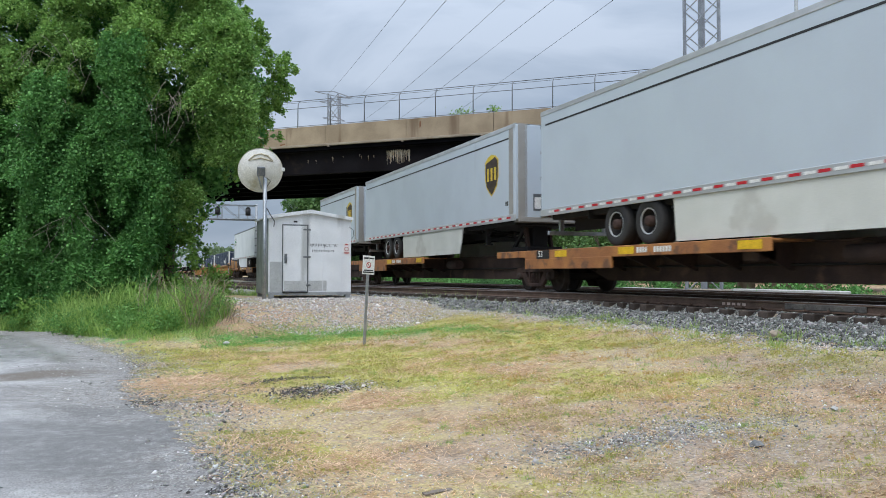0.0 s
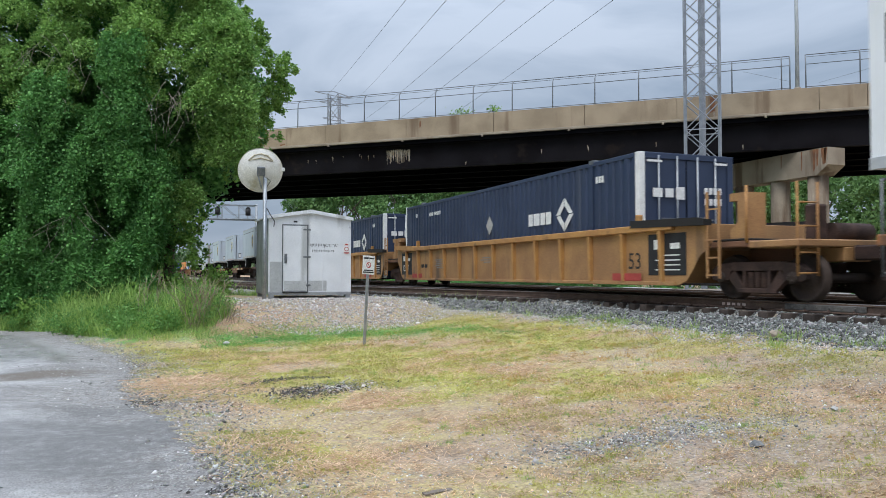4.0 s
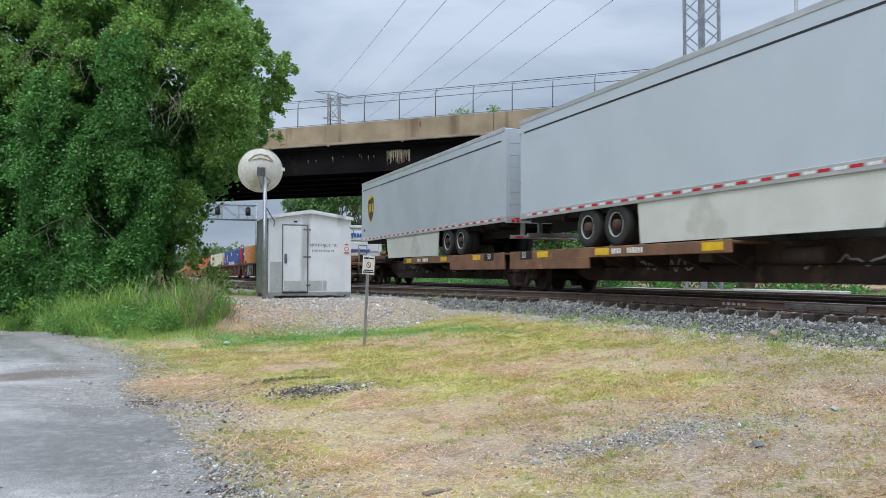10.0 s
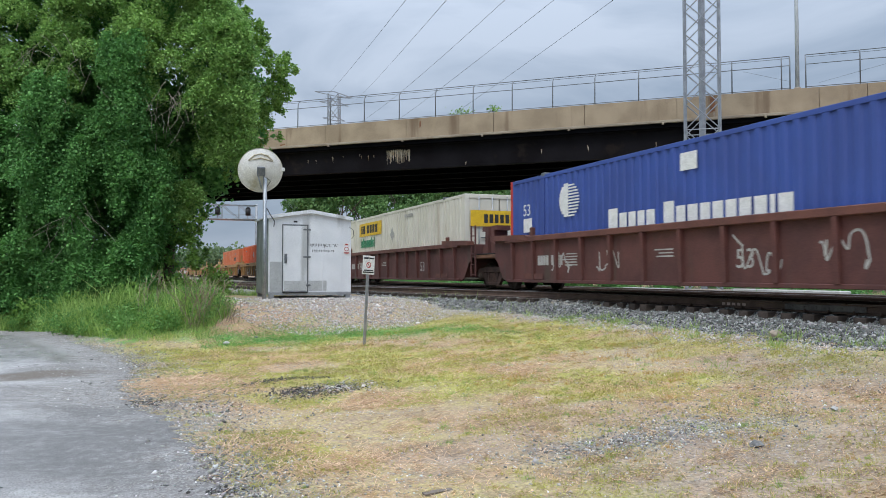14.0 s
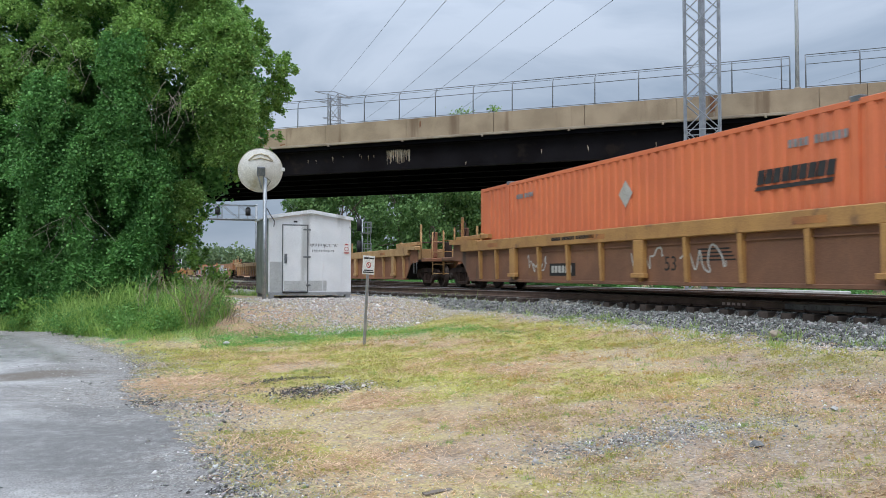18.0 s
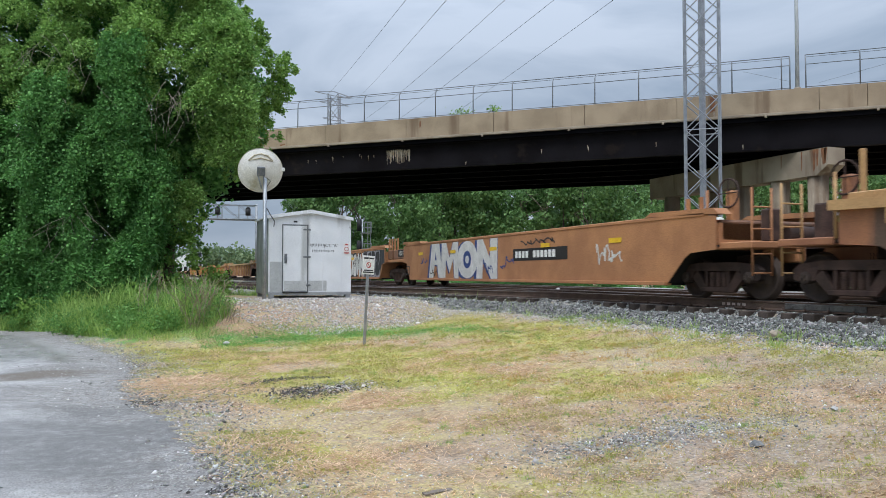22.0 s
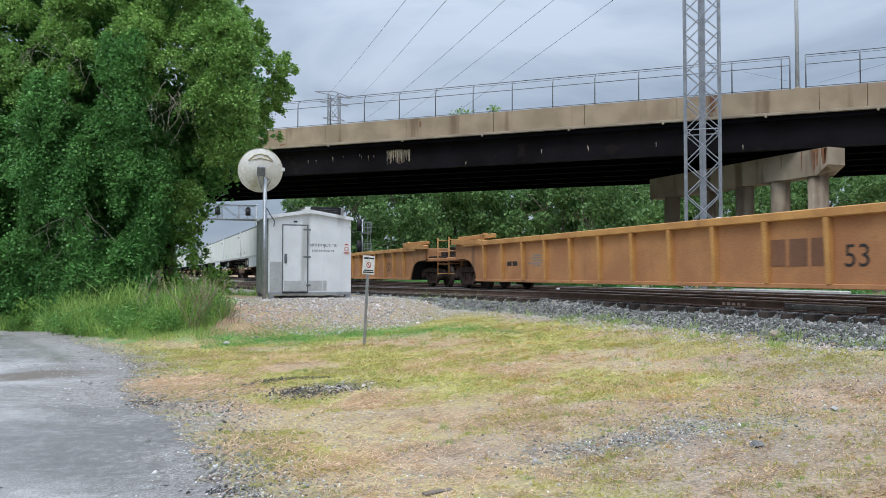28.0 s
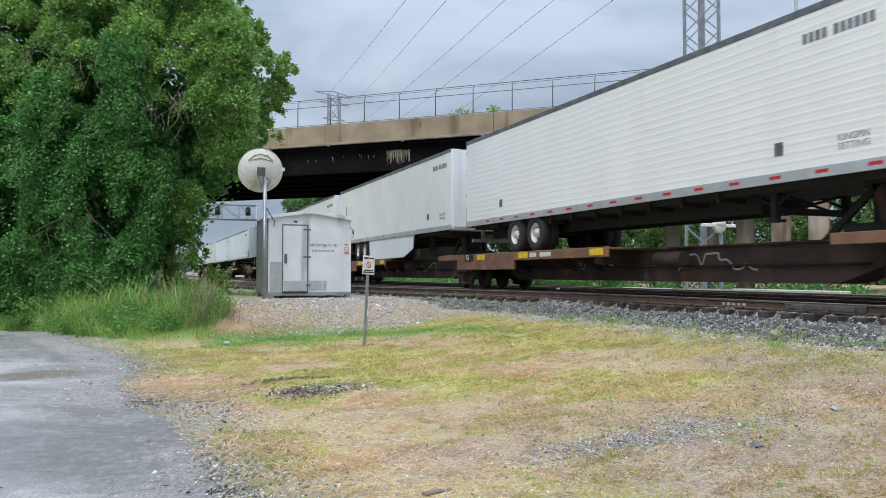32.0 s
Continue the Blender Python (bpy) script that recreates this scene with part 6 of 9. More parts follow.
thing("brush", "low dark green brush beyond the tracks", "bush", kind="stuff", shape=leaves("brush", rg, clump_points(rg, 24000, low, 0.3), 0.14, LEAF["leaf_dark"]))
bm_pts = clump_points(rg, 9000, [((x, y, float(ground_z(x, y)) + 0.4), (0.6, 0.6, 0.5)) for x, y in ((-2.6, 25.0), (-1.6, 24.2), (-0.2, 23.8), (-3.4, 27.2), (1.2, 25.5), (0.4, 26.3), (-1.9, 26.4), (2.4, 26.6))], 0.2)
thing("undergrowth", "low leafy green undergrowth below the tree", "bush", kind="stuff", shape=leaves("undergrowth", rg, bm_pts, 0.10, LEAF["leaf_tree"]))
st = Shape()
for cx, cy, sx, sy, n in ((0.75, 12.0, 0.42, 0.6, 1100), (2.8, 9.2, 0.35, 0.3, 240), (1.7, 6.5, 0.45, 0.25, 320), (1.0, 7.5, 0.4, 0.4, 260), (5.1, 10.1, 0.35, 0.4, 220), (5.8, 7.1, 0.5, 0.3, 130), (2.6, 19.6, 0.9, 0.8, 260), (1.9, 6.0, 0.3, 0.2, 50), (4.5, 8.2, 1.8, 1.8, 120), (3.0, 5.2, 1.8, 0.7, 120)):
    for k in range(n):
        x, y = rg.normal((cx, cy), (sx, sy))
        if x < float(lot_edge(y)) + 0.05:
            continue
        a, l_ = rg.uniform(0, math.pi), rg.uniform(0.05, 0.2) * (1 if y > 7 else 0.7)
        z = float(ground_z(x, y))
        st.tube((x, y, z + 0.012), (x + l_ * math.cos(a), y + l_ * math.sin(a), z + rg.uniform(0.012, 0.05)), 0.0042 if y > 8.5 else 0.0027, n=4, caps=False)
thing("straw", "loose dry straw and broken stalks on the ground", "straw", kind="stuff", shape=st, material=MAT["straw"])
for bx, by, n, hh in ((1.35, 19.8, 20, 1.25), (1.75, 20.5, 14, 1.05), (2.2, 19.9, 12, 0.55), (0.3, 21.0, 9, 1.2)):
    s = Shape()
    for k in range(n):
        p = Vector((rg.normal(0, 0.12), rg.normal(0, 0.12), -0.03))
        d = Vector((rg.normal(0.0, 0.35), rg.normal(0, 0.3), 1)).normalized()
        pts = [p]
        for j in range(6):
            d = (d + Vector(rg.normal(0, 0.16, 3))).normalized()
            pts.append(pts[-1] + d * hh * rg.uniform(0.12, 0.24))
            if j in (2, 4):
                e = (d + Vector(rg.normal(0, 0.6, 3))).normalized()
                s.tube(pts[-1], pts[-1] + e * 0.25 * hh, 0.004, n=4, caps=False)
        s.path(pts, 0.007, 4)
    thing("dead_shrub", "bare dry brown shrub at the edge of the weeds", "shrub", shape=s, material=MAT["twig"], at=pose(bx, by, float(ground_z(bx, by))))


# ---- the train ----
def gone(t):
    """Metres that the train has run by t seconds; it slows a little."""
    return 20.757 * t - 0.01938 * t * t


MOVERS, SPINNERS = [], []
GRIME = dict(stain=(0.075, 0.055, 0.042), stain_scale=1.6, stain_at=0.57, streak=True, bump=0.12, soft=0.18)
M("well_yellow", (0.40, 0.22, 0.088), (0.30, 0.16, 0.072), 1.2, 0.65, vary=0.06, **GRIME)
M("chord_yellow", (0.45, 0.235, 0.075), (0.36, 0.18, 0.065), 1.5, 0.6, stain=(0.2, 0.11, 0.05), stain_scale=2.5, stain_at=0.6)
M("well_rust", (0.20, 0.095, 0.052), (0.15, 0.075, 0.045), 1.2, 0.75, vary=0.08, **GRIME)
M("chord_rust", (0.40, 0.22, 0.075), (0.32, 0.17, 0.065), 1.5, 0.65, stain=(0.16, 0.09, 0.05), stain_scale=2.0, stain_at=0.58)
M("well_tan", (0.31, 0.135, 0.066), (0.23, 0.098, 0.052), 1.2, 0.7, vary=0.06, **GRIME)
M("chord_tan", (0.47, 0.29, 0.13), (0.39, 0.23, 0.10), 1.5, 0.6, stain=(0.25, 0.13, 0.06), stain_scale=2.2, stain_at=0.6)
M("well_orange", (0.42, 0.195, 0.085), (0.33, 0.15, 0.07), 1.2, 0.7, vary=0.06, stain=(0.16, 0.085, 0.05), stain_scale=1.4, stain_at=0.6, streak=True, bump=0.12, soft=0.2)
M("well_bright", (0.46, 0.225, 0.095), (0.36, 0.165, 0.075), 1.2, 0.65, vary=0.06, stain=(0.18, 0.09, 0.05), stain_scale=1.6, stain_at=0.6, streak=True, bump=0.12, soft=0.2)
M("chord_bright", (0.52, 0.275, 0.09), (0.42, 0.205, 0.07), 1.5, 0.6, stain=(0.28, 0.14, 0.06), stain_scale=2.2, stain_at=0.6)
M("well_maroon", (0.12, 0.045, 0.038), (0.085, 0.035, 0.031), 1.2, 0.7, **GRIME)
M("chord_maroon", (0.15, 0.058, 0.042), (0.11, 0.045, 0.036), 1.5, 0.7, stain=(0.2, 0.09, 0.03), stain_scale=2.0, stain_at=0.64)
M("well_brown", (0.25, 0.122, 0.055), (0.18, 0.088, 0.045), 1.2, 0.75, **GRIME)
M("chord_brown", (0.37, 0.19, 0.075), (0.27, 0.135, 0.058), 1.5, 0.7, **GRIME)
M("spine_brown", (0.075, 0.047, 0.038), (0.05, 0.034, 0.03), 1.2, 0.8, spec=0.2, stain=(0.13, 0.08, 0.06), stain_scale=1.5, stain_at=0.6, bump=0.2)
M("deck_yellow", (0.41, 0.175, 0.055), (0.28, 0.115, 0.045), 1.6, 0.65, stain=(0.12, 0.065, 0.042), stain_scale=2.2, stain_at=0.52)
M("deck_rust", (0.22, 0.11, 0.06), (0.15, 0.08, 0.05), 1.6, 0.75, stain=(0.42, 0.24, 0.05), stain_scale=1.5, stain_at=0.62)
DULL = dict(stain=(0.22, 0.22, 0.215), stain_scale=0.9, stain_at=0.66, streak=True, bump=0.0, soft=0.25, speckle=0.1)
M("trailer_gray", (0.50, 0.56, 0.615), (0.475, 0.53, 0.585), 0.6, 0.42, 0.1, **DULL)
M("trailer_gray_dark", (0.46, 0.505, 0.545), (0.43, 0.475, 0.515), 0.6, 0.42, 0.1, **DULL)
M("trailer_white", (0.73, 0.755, 0.775), (0.69, 0.715, 0.735), 0.6, 0.42, stain=(0.50, 0.48, 0.45), stain_scale=1.0, stain_at=0.66, streak=True, bump=0.0, soft=0.25, speckle=0.1)
M("trailer_white_warm", (0.79, 0.785, 0.77), (0.74, 0.735, 0.72), 0.6, 0.42, stain=(0.52, 0.49, 0.44), stain_scale=1.0, stain_at=0.62, streak=True, bump=0.0, soft=0.25, speckle=0.1)
M("nose_grime", (0.58, 0.56, 0.50), (0.46, 0.43, 0.37), 1.5, 0.6, stain=(0.16, 0.12, 0.09), stain_scale=2.2, stain_at=0.56, streak=True, bump=0.05, soft=0.2, speckle=0.3)
M("trailer_cream", (0.62, 0.61, 0.55), (0.57, 0.56, 0.5), 0.6, 0.45, **DULL)
M("corner_gray", (0.36, 0.345, 0.32), (0.32, 0.305, 0.28), 1.5, 0.5, 0.3, bump=0.05, speckle=0.25)
M("skirt_cream", (0.60, 0.61, 0.57), (0.54, 0.55, 0.51), 0.8, 0.5, stain=(0.46, 0.46, 0.42), stain_scale=1.0, stain_at=0.6, bump=0.0, speckle=0.25)
M("alu_rail", (0.55, 0.56, 0.57), (0.47, 0.48, 0.49), 2, 0.4, 0.5, bump=0.03, speckle=0.25)
M("tape_red", (0.55, 0.02, 0.03), (0.45, 0.02, 0.03), 6, 0.4, bump=0)
M("box_navy", (0.027, 0.042, 0.085), (0.022, 0.035, 0.07), 0.8, 0.5, stain=(0.06, 0.07, 0.09), stain_scale=1.0, stain_at=0.62, streak=True, bump=0.04, speckle=0.25)
M("box_blue", (0.045, 0.085, 0.31), (0.04, 0.072, 0.26), 0.8, 0.5, stain=(0.07, 0.08, 0.14), stain_scale=1.0, stain_at=0.64, streak=True, bump=0.04, speckle=0.25)
M("box_white", (0.74, 0.75, 0.76), (0.69, 0.70, 0.71), 0.8, 0.45, stain=(0.5, 0.48, 0.45), stain_scale=1.0, stain_at=0.66, streak=True, bump=0.04, speckle=0.25)
M("box_cream", (0.66, 0.63, 0.54), (0.58, 0.55, 0.46), 0.8, 0.5, stain=(0.42, 0.36, 0.27), stain_scale=1.0, stain_at=0.6, streak=True, bump=0.04, speckle=0.25)
M("box_tan", (0.74, 0.315, 0.10), (0.67, 0.275, 0.085), 0.8, 0.5, stain=(0.45, 0.17, 0.06), stain_scale=1.0, stain_at=0.6, streak=True, bump=0.04, speckle=0.25)
M("box_orange", (0.72, 0.095, 0.015), (0.66, 0.085, 0.015), 0.8, 0.45, stain=(0.6, 0.10, 0.03), stain_scale=1.0, stain_at=0.66, streak=True, bump=0.04, speckle=0.25)
M("box_faded", (0.62, 0.17, 0.07), (0.56, 0.15, 0.065), 0.8, 0.5, stain=(0.5, 0.16, 0.08), stain_scale=1.0, stain_at=0.62, streak=True, bump=0.04, speckle=0.25)
M("red_post", (0.55, 0.05, 0.03), (0.45, 0.04, 0.03), 2, 0.5)
M("reefer_black", (0.025, 0.026, 0.03), (0.035, 0.036, 0.04), 4, 0.5)
for key, c in dict(paint_white=(0.62, 0.61, 0.58), paint_black=(0.02, 0.02, 0.022), paint_blue=(0.03, 0.06, 0.20), paint_red=(0.40, 0.06, 0.05), paint_green=(0.22, 0.30, 0.20),
                   paint_pink=(0.60, 0.36, 0.34), paint_gray=(0.30, 0.30, 0.33), paint_soot=(0.035, 0.035, 0.04), paint_amber=(0.50, 0.22, 0.05), paint_teal=(0.03, 0.055, 0.06), paint_silver=(0.42, 0.41, 0.38)).items():
    M(key, c, tuple(x * 0.85 for x in c), 3, 0.7, bump=0.05, stain=tuple(x * 0.6 for x in c), stain_scale=4, stain_at=0.62)


def bogie(parent, y):
    b = part("bogie", shared("bolster", lambda: Shape().box(-0.95, 0.95, -0.2, 0.2, 0.46, 0.70, 0.03).box(-0.3, 0.3, -0.35, 0.35, 0.7, 0.86, 0.03)
             .box(-0.75, -0.65, -1.0, 1.0, 0.3, 0.36).box(0.65, 0.75, -1.0, 1.0, 0.3, 0.36), MAT["bogie_iron"]), None, parent, at=pose(0, y, 0))

    def frame_side():
        s = Shape()
        s.prism([(-1.17, 0.40), (-1.17, 0.56), (-1.02, 0.66), (-0.55, 0.71), (0.55, 0.71), (1.02, 0.66), (1.17, 0.56), (1.17, 0.40), (1.08, 0.36), (0.72, 0.38),
                 (0.64, 0.55), (-0.64, 0.55), (-0.72, 0.38), (-1.08, 0.36)], "x", -1.09, -0.97)
        for k in (-1, 1):
            s.prism([(k * 0.74, 0.42), (k * 0.56, 0.56), (k * 0.30, 0.22), (k * 0.46, 0.16)], "x", -1.08, -0.98)
            s.prism([(k * 0.34, 0.2), (k * 0.27, 0.2), (k * 0.27, 0.6), (k * 0.34, 0.6)], "x", -1.08, -0.98)
        s.box(-1.09, -0.97, -0.47, 0.47, 0.13, 0.235, 0.02)
        return s

    def springs():
        s = Shape()
        for yy in (-0.16, 0.0, 0.16):
            s.lathe([(0.235 + 0.018 * j, 0.076 if j % 2 else 0.056) for j in range(17)], "z", (-1.02, yy, 0), 10)
        return s
    fs, sp = shared("side_frame", frame_side, MAT["bogie_iron"]), shared("spring_nest", springs, MAT["bogie_iron"])
    for turn in (0, 180):
        part("side_frame", fs, None, b, at=pose(0, 0, 0, 0, 0, turn))
        part("spring_nest", sp, None, b, at=pose(0, 0, 0, 0, 0, turn))

    def axle():
        s = Shape().tube((-1.0, 0, 0), (1.0, 0, 0), 0.085, n=12)
        for k in (-1, 1):
            s.lathe([(k * 0.685, 0.10), (k * 0.70, 0.36), (k * 0.69, 0.37), (k * 0.685, 0.445), (k * 0.712, 0.445), (k * 0.725, 0.42), (k * 0.82, 0.415), (k * 0.825, 0.375), (k * 0.775, 0.36),
                     (k * 0.765, 0.16), (k * 0.82, 0.14), (k * 0.82, 0.08)], "x", n=28)
            s.lathe([(k * 0.96, 0.10), (k * 1.12, 0.11), (k * 1.14, 0.085), (k * 1.14, 0.0)], "x", n=14)
            for a in range(3):
                s.tube((k * 1.14, 0.05 * math.cos(a * 2.094), 0.05 * math.sin(a * 2.094)), (k * 1.16, 0.05 * math.cos(a * 2.094), 0.05 * math.sin(a * 2.094)), 0.016, n=6)
        return s
    ax = shared("wheelset", axle, MAT["wheel_steel"])
    for yy in (-0.89, 0.89):
        w = part("wheelset", ax, None, b, at=pose(0, yy, 0.42))
        SPINNERS.append((w, parent, y + yy, yy))
    return b


def wordmark(y, z, h, widths, gap=0.25, tall=(), lean=0.0):
    """Plain blocks in the rhythm of letters; they start at y and run to smaller y."""
    s, k = Shape(), 0
    for w in widths:
        if w > 0:
            up = 1.35 if k in tall else 1.0
            s.prism([(y, z), (y - w * h, z), (y - w * h - lean * h, z + h * up), (y - lean * h, z + h * up)], "x", 0, -0.004)
        y -= (abs(w) + gap * 0.6) * h
        k += 1
    return s


def slab(y0, y1, z0, z1):
    return Shape().box(-0.004, 0, min(y0, y1), max(y0, y1), z0, z1)


def decal(parent, shape, mat, x, name="marking", label=""):
    if name in ("name_blocks", "number_bars", "stencil_bars", "size_bars", "name_bars", "globe_emblem", "shield_bars", "spark_emblem", "diamond_emblem"):
        for s in shape.pieces():
            ob = part(name[:-1] if name.endswith("s") else name, s, MAT[mat], parent, label, at=pose(x, 0, 0))
        return ob
    ob = part(name, shape, MAT[mat], parent, label, at=pose(x, 0, 0))
    if name.endswith("_bars") or name.startswith("painted"):
        ob["kind"] = "stuff"
    return ob


FIGURES = ([(0.0, 0), (0.2, 1), (0.72, 1), (1, 0), (0.72, 0.02), (0.62, 0.3), (0.38, 0.3), (0.3, 0)],
           [(0, 0), (0.04, 1), (0.9, 0.95), (1, 0.72), (0.6, 0.62), (0.95, 0.5), (0.98, 0.2), (0.85, 0)],
           [(0.1, 0.05), (0, 0.5), (0.1, 0.95), (0.95, 1), (0.9, 0.72), (0.45, 0.68), (0.4, 0.35), (0.95, 0.3), (1, 0)],
           [(0, 0), (0.1, 1), (0.42, 1), (0.45, 0.6), (0.62, 0.62), (0.66, 1), (1, 0.97), (0.92, 0), (0.6, 0), (0.58, 0.35), (0.42, 0.33), (0.36, 0)],
           [(0.05, 0), (0, 0.3), (0.5, 0.4), (0.05, 0.6), (0.05, 1), (0.95, 0.96), (0.9, 0.7), (0.6, 0.72), (1, 0.5), (0.98, 0.02)],
           [(0.3, 0), (0.32, 0.65), (0, 0.66), (0.02, 1), (1, 0.98), (0.97, 0.68), (0.68, 0.66), (0.7, 0)])


def rounded(poly, times=2):
    """A polygon with its corners cut off again and again."""
    for _ in range(times):
        poly = [q for a, b in zip(poly, poly[1:] + poly[:1]) for q in ((a[0] * 0.78 + b[0] * 0.22, a[1] * 0.78 + b[1] * 0.22), (a[0] * 0.22 + b[0] * 0.78, a[1] * 0.22 + b[1] * 0.78))]
    return poly


def throwup(parent, rg, y0, y1, z0, z1, n, rim, fill, x, extra=None):
    """Painted figures of no reading, side by side, each with a rim."""
    outer, inner, dots = Shape(), Shape(), Shape()
    w = (y1 - y0) / n
    pick = rg.permutation(len(FIGURES))
    for k in range(n):
        cy, cz = y0 + (k + 0.5) * w, (z0 + z1) / 2
        hw, hh = w * 0.52, (z1 - z0) / 2
        fig = [((u - 0.5) * 2 + rg.normal(0, 0.06), (v - 0.5) * 2 + rg.normal(0, 0.04)) for u, v in FIGURES[pick[k % len(pick)]]]
        lean = rg.uniform(-0.1, 0.1)
        pts = rounded([(hw * (p + lean * q) * 1.08, hh * q * 1.06) for p, q in fig])
        outer.prism([(cy + p * 1.16, cz + max(-hh, min(hh, q * 1.12))) for p, q in pts], "x", 0, -0.002 - 0.0005 * (k % 2))
        inner.prism([(cy + p * 0.92, cz + q * 0.9) for p, q in pts], "x", -0.0032 - 0.0004 * (k % 2), -0.0048)
        for j in range(rg.integers(1, 4)):
            dy, dz = rg.uniform(-0.35, 0.35) * hw, rg.uniform(-0.5, 0.5) * hh
            a, b = rg.uniform(0.05, 0.13) * hw, rg.uniform(0.15, 0.42) * hh
            dots.prism([(cy + dy - a, cz + dz - b), (cy + dy + a, cz + dz - b * 0.8), (cy + dy + a * 1.4, cz + dz + b), (cy + dy - a * 0.8, cz + dz + b * 0.9)], "x", -0.0054, -0.0066)
    decal(parent, outer, rim, x, "painted_rim", "spray-painted shapes on the car side")
    decal(parent, inner, fill, x, "painted_fill")
    decal(parent, dots, extra or rim, x, "painted_stroke")


def scribble(parent, rg, y0, y1, z0, z1, mat, x, n=14):
    """One looping line of paint, as a single ribbon."""
    s = Shape()
    pts = [Vector((0, y1 + (y0 - y1) * k / n + rg.normal(0, 0.08), rg.uniform(z0, z1))) for k in range(n + 1)]
    fine = []
    for k in range(n - 1):
        a, b, c = pts[k], pts[k + 1], pts[k + 2]
        for j in range(5):
            t = j / 5
            fine.append((a + b) / 2 * (1 - t) ** 2 + b * 2 * t * (1 - t) + (b + c) / 2 * t * t)
    for k, p in enumerate(fine):
        d = fine[min(k + 1, len(fine) - 1)] - fine[max(k - 1, 0)]
        t = Vector((0, -d.z, d.y)).normalized() * 0.02
        s.v += [(-0.003 - 0.00003 * k, p.y - t.y, p.z - t.z), (-0.003 - 0.00003 * k, p.y + t.y, p.z + t.z)]
    s.f = [(2 * k, 2 * k + 1, 2 * k + 3, 2 * k + 2) for k in range(len(fine) - 1)]
    s.s = [False] * len(s.f)
    decal(parent, s, mat, x, "scrawl", "thin spray-paint scrawl")


XW = 1.43   # half width of a well car over its side sheets


def well_unit(y0, P, style, label, first=False, last=False, seed=0):
    wall, chord, kind = {"yellow": ("well_yellow", "chord_yellow", "rib"), "rust": ("well_rust", "chord_rust", "deep"), "tan": ("well_tan", "chord_tan", "deep"),
                         "maroon": ("well_maroon", "chord_maroon", "rib"), "brown": ("well_brown", "chord_brown", "rib"), "smooth": ("well_orange", "well_orange", "smooth"),
                         "orange": ("well_bright", "chord_bright", "rib"), "ochre": ("well_tan", "chord_tan", "rib")}[style]
    arch = style in ("orange", "ochre", "brown")
    wall, chord = MAT[wall], MAT[chord]
    rg = np.random.default_rng(seed + 11)
    ob = thing("well_car", label, "rail car", "cars of the freight train", at=pose(TX, y0, ZR))
    MOVERS.append((ob, y0))
    e = {"rib": 0.95, "deep": 0.62, "smooth": 0.75}[kind]
    f0, f1 = e, P - e
    m0, m1 = f0, f1
    low0, low1 = 0.78, 0.78
    if kind == "smooth":
        f0, f1 = (-0.4 if first else 0.75), P - (0.0 if last else 1.83)
        low0, low1 = (1.5 if first else 0.85), (1.75 if last else 0.85)
        m1 = P - (0.75 if last else 1.83)
    if kind == "deep":
        f0, f1, low0, low1 = 0.12, P - (0.1 if last else 0.45), 1.45, 1.45
        m0, m1 = 0.45, P - (0.62 if last else 1.9)
    if arch:
        f0, f1, low0, low1 = -0.25, P + 0.25, 1.75, 1.75
    lowtop = 1.22 if kind == "deep" else 1.38

    def side():
        top = 1.5 if kind != "smooth" else 1.62

        def end(w):
            """Its end in outline, from the bottom chord up: distance from the end, height."""
            if arch:
                return [(w, 0.27), (w - 0.06, 0.5), (w - 0.25, 0.74), (w - 0.58, 0.92), (w - 1.0, 0.99), (0.0, 1.0), (0.0, top - 0.04), (0.3, top)]
            if kind == "rib":
                return [(0.78, 0.27), (0.55, 0.36), (0.34, 0.60), (0.16, 0.84), (0.0, 0.93), (0.0, top - 0.04), (0.3, top)]
            return [(w, 0.27), (w * 0.62, 0.80 if w > 1 else 0.6), (w * 0.5, 0.90), (0.0, 0.95), (0.0, top - 0.03), (0.4, top)]
        return [(f0 + d, z) for d, z in end(low0)] + [(f1 - d, z) for d, z in reversed(end(low1))]
    for k in (-1, 1):
        part("side_sheet", Shape().prism(side(), "x", k * XW, k * (XW - 0.025)), wall, ob)
        if kind != "smooth":
            tc_ = Shape().box(k * (XW + 0.115), k * (XW - 0.05), f0 + 0.9, f1 - 0.9, lowtop, 1.53, 0.015)
            part("top_chord", tc_, chord, ob)
            for a, b in ((f0 - 0.1, f0 + 2.3), (f1 - 2.3, f1 + 0.1)):
                part("end_chord", Shape().prism([(a, 1.42), (b, 1.48), (b, 1.64), (a + 0.2, 1.58), (a, 1.54)], "x", k * (XW + 0.125), k * (XW - 0.08)), MAT["under_black"] if style == "yellow" and a < 3 else chord, ob)
                if arch or kind == "deep":
                    c, d = (a + 0.25, b + 0.5) if a < P / 2 else (a - 0.5, b - 0.25)
                    part("upper_plate", Shape().box(k * (XW - 0.02), k * (XW - 0.22), c, d, 1.60, 1.74, 0.015), chord, ob)
        else:
            part("top_chord", Shape().box(k * (XW + 0.02), k * (XW - 0.08), f0 + 0.3, f1 - 0.3, 1.6, 1.68, 0.015), chord, ob)
            for a, b in ((f0 - 0.1, f0 + 2.2), (f1 - 2.2, f1 + 0.1)):
                part("end_chord", Shape().prism([(a, 1.62), (b, 1.69), (b - 0.2, 1.78), (a + 0.15, 1.74)], "x", k * (XW + 0.02), k * (XW - 0.3)), chord, ob)
        part("bottom_chord", Shape().box(k * (XW + 0.05), k * (XW - 0.12), f0 + max(0.9, low0), f1 - max(0.9, low1), 0.25, 0.33, 0.01), wall, ob)
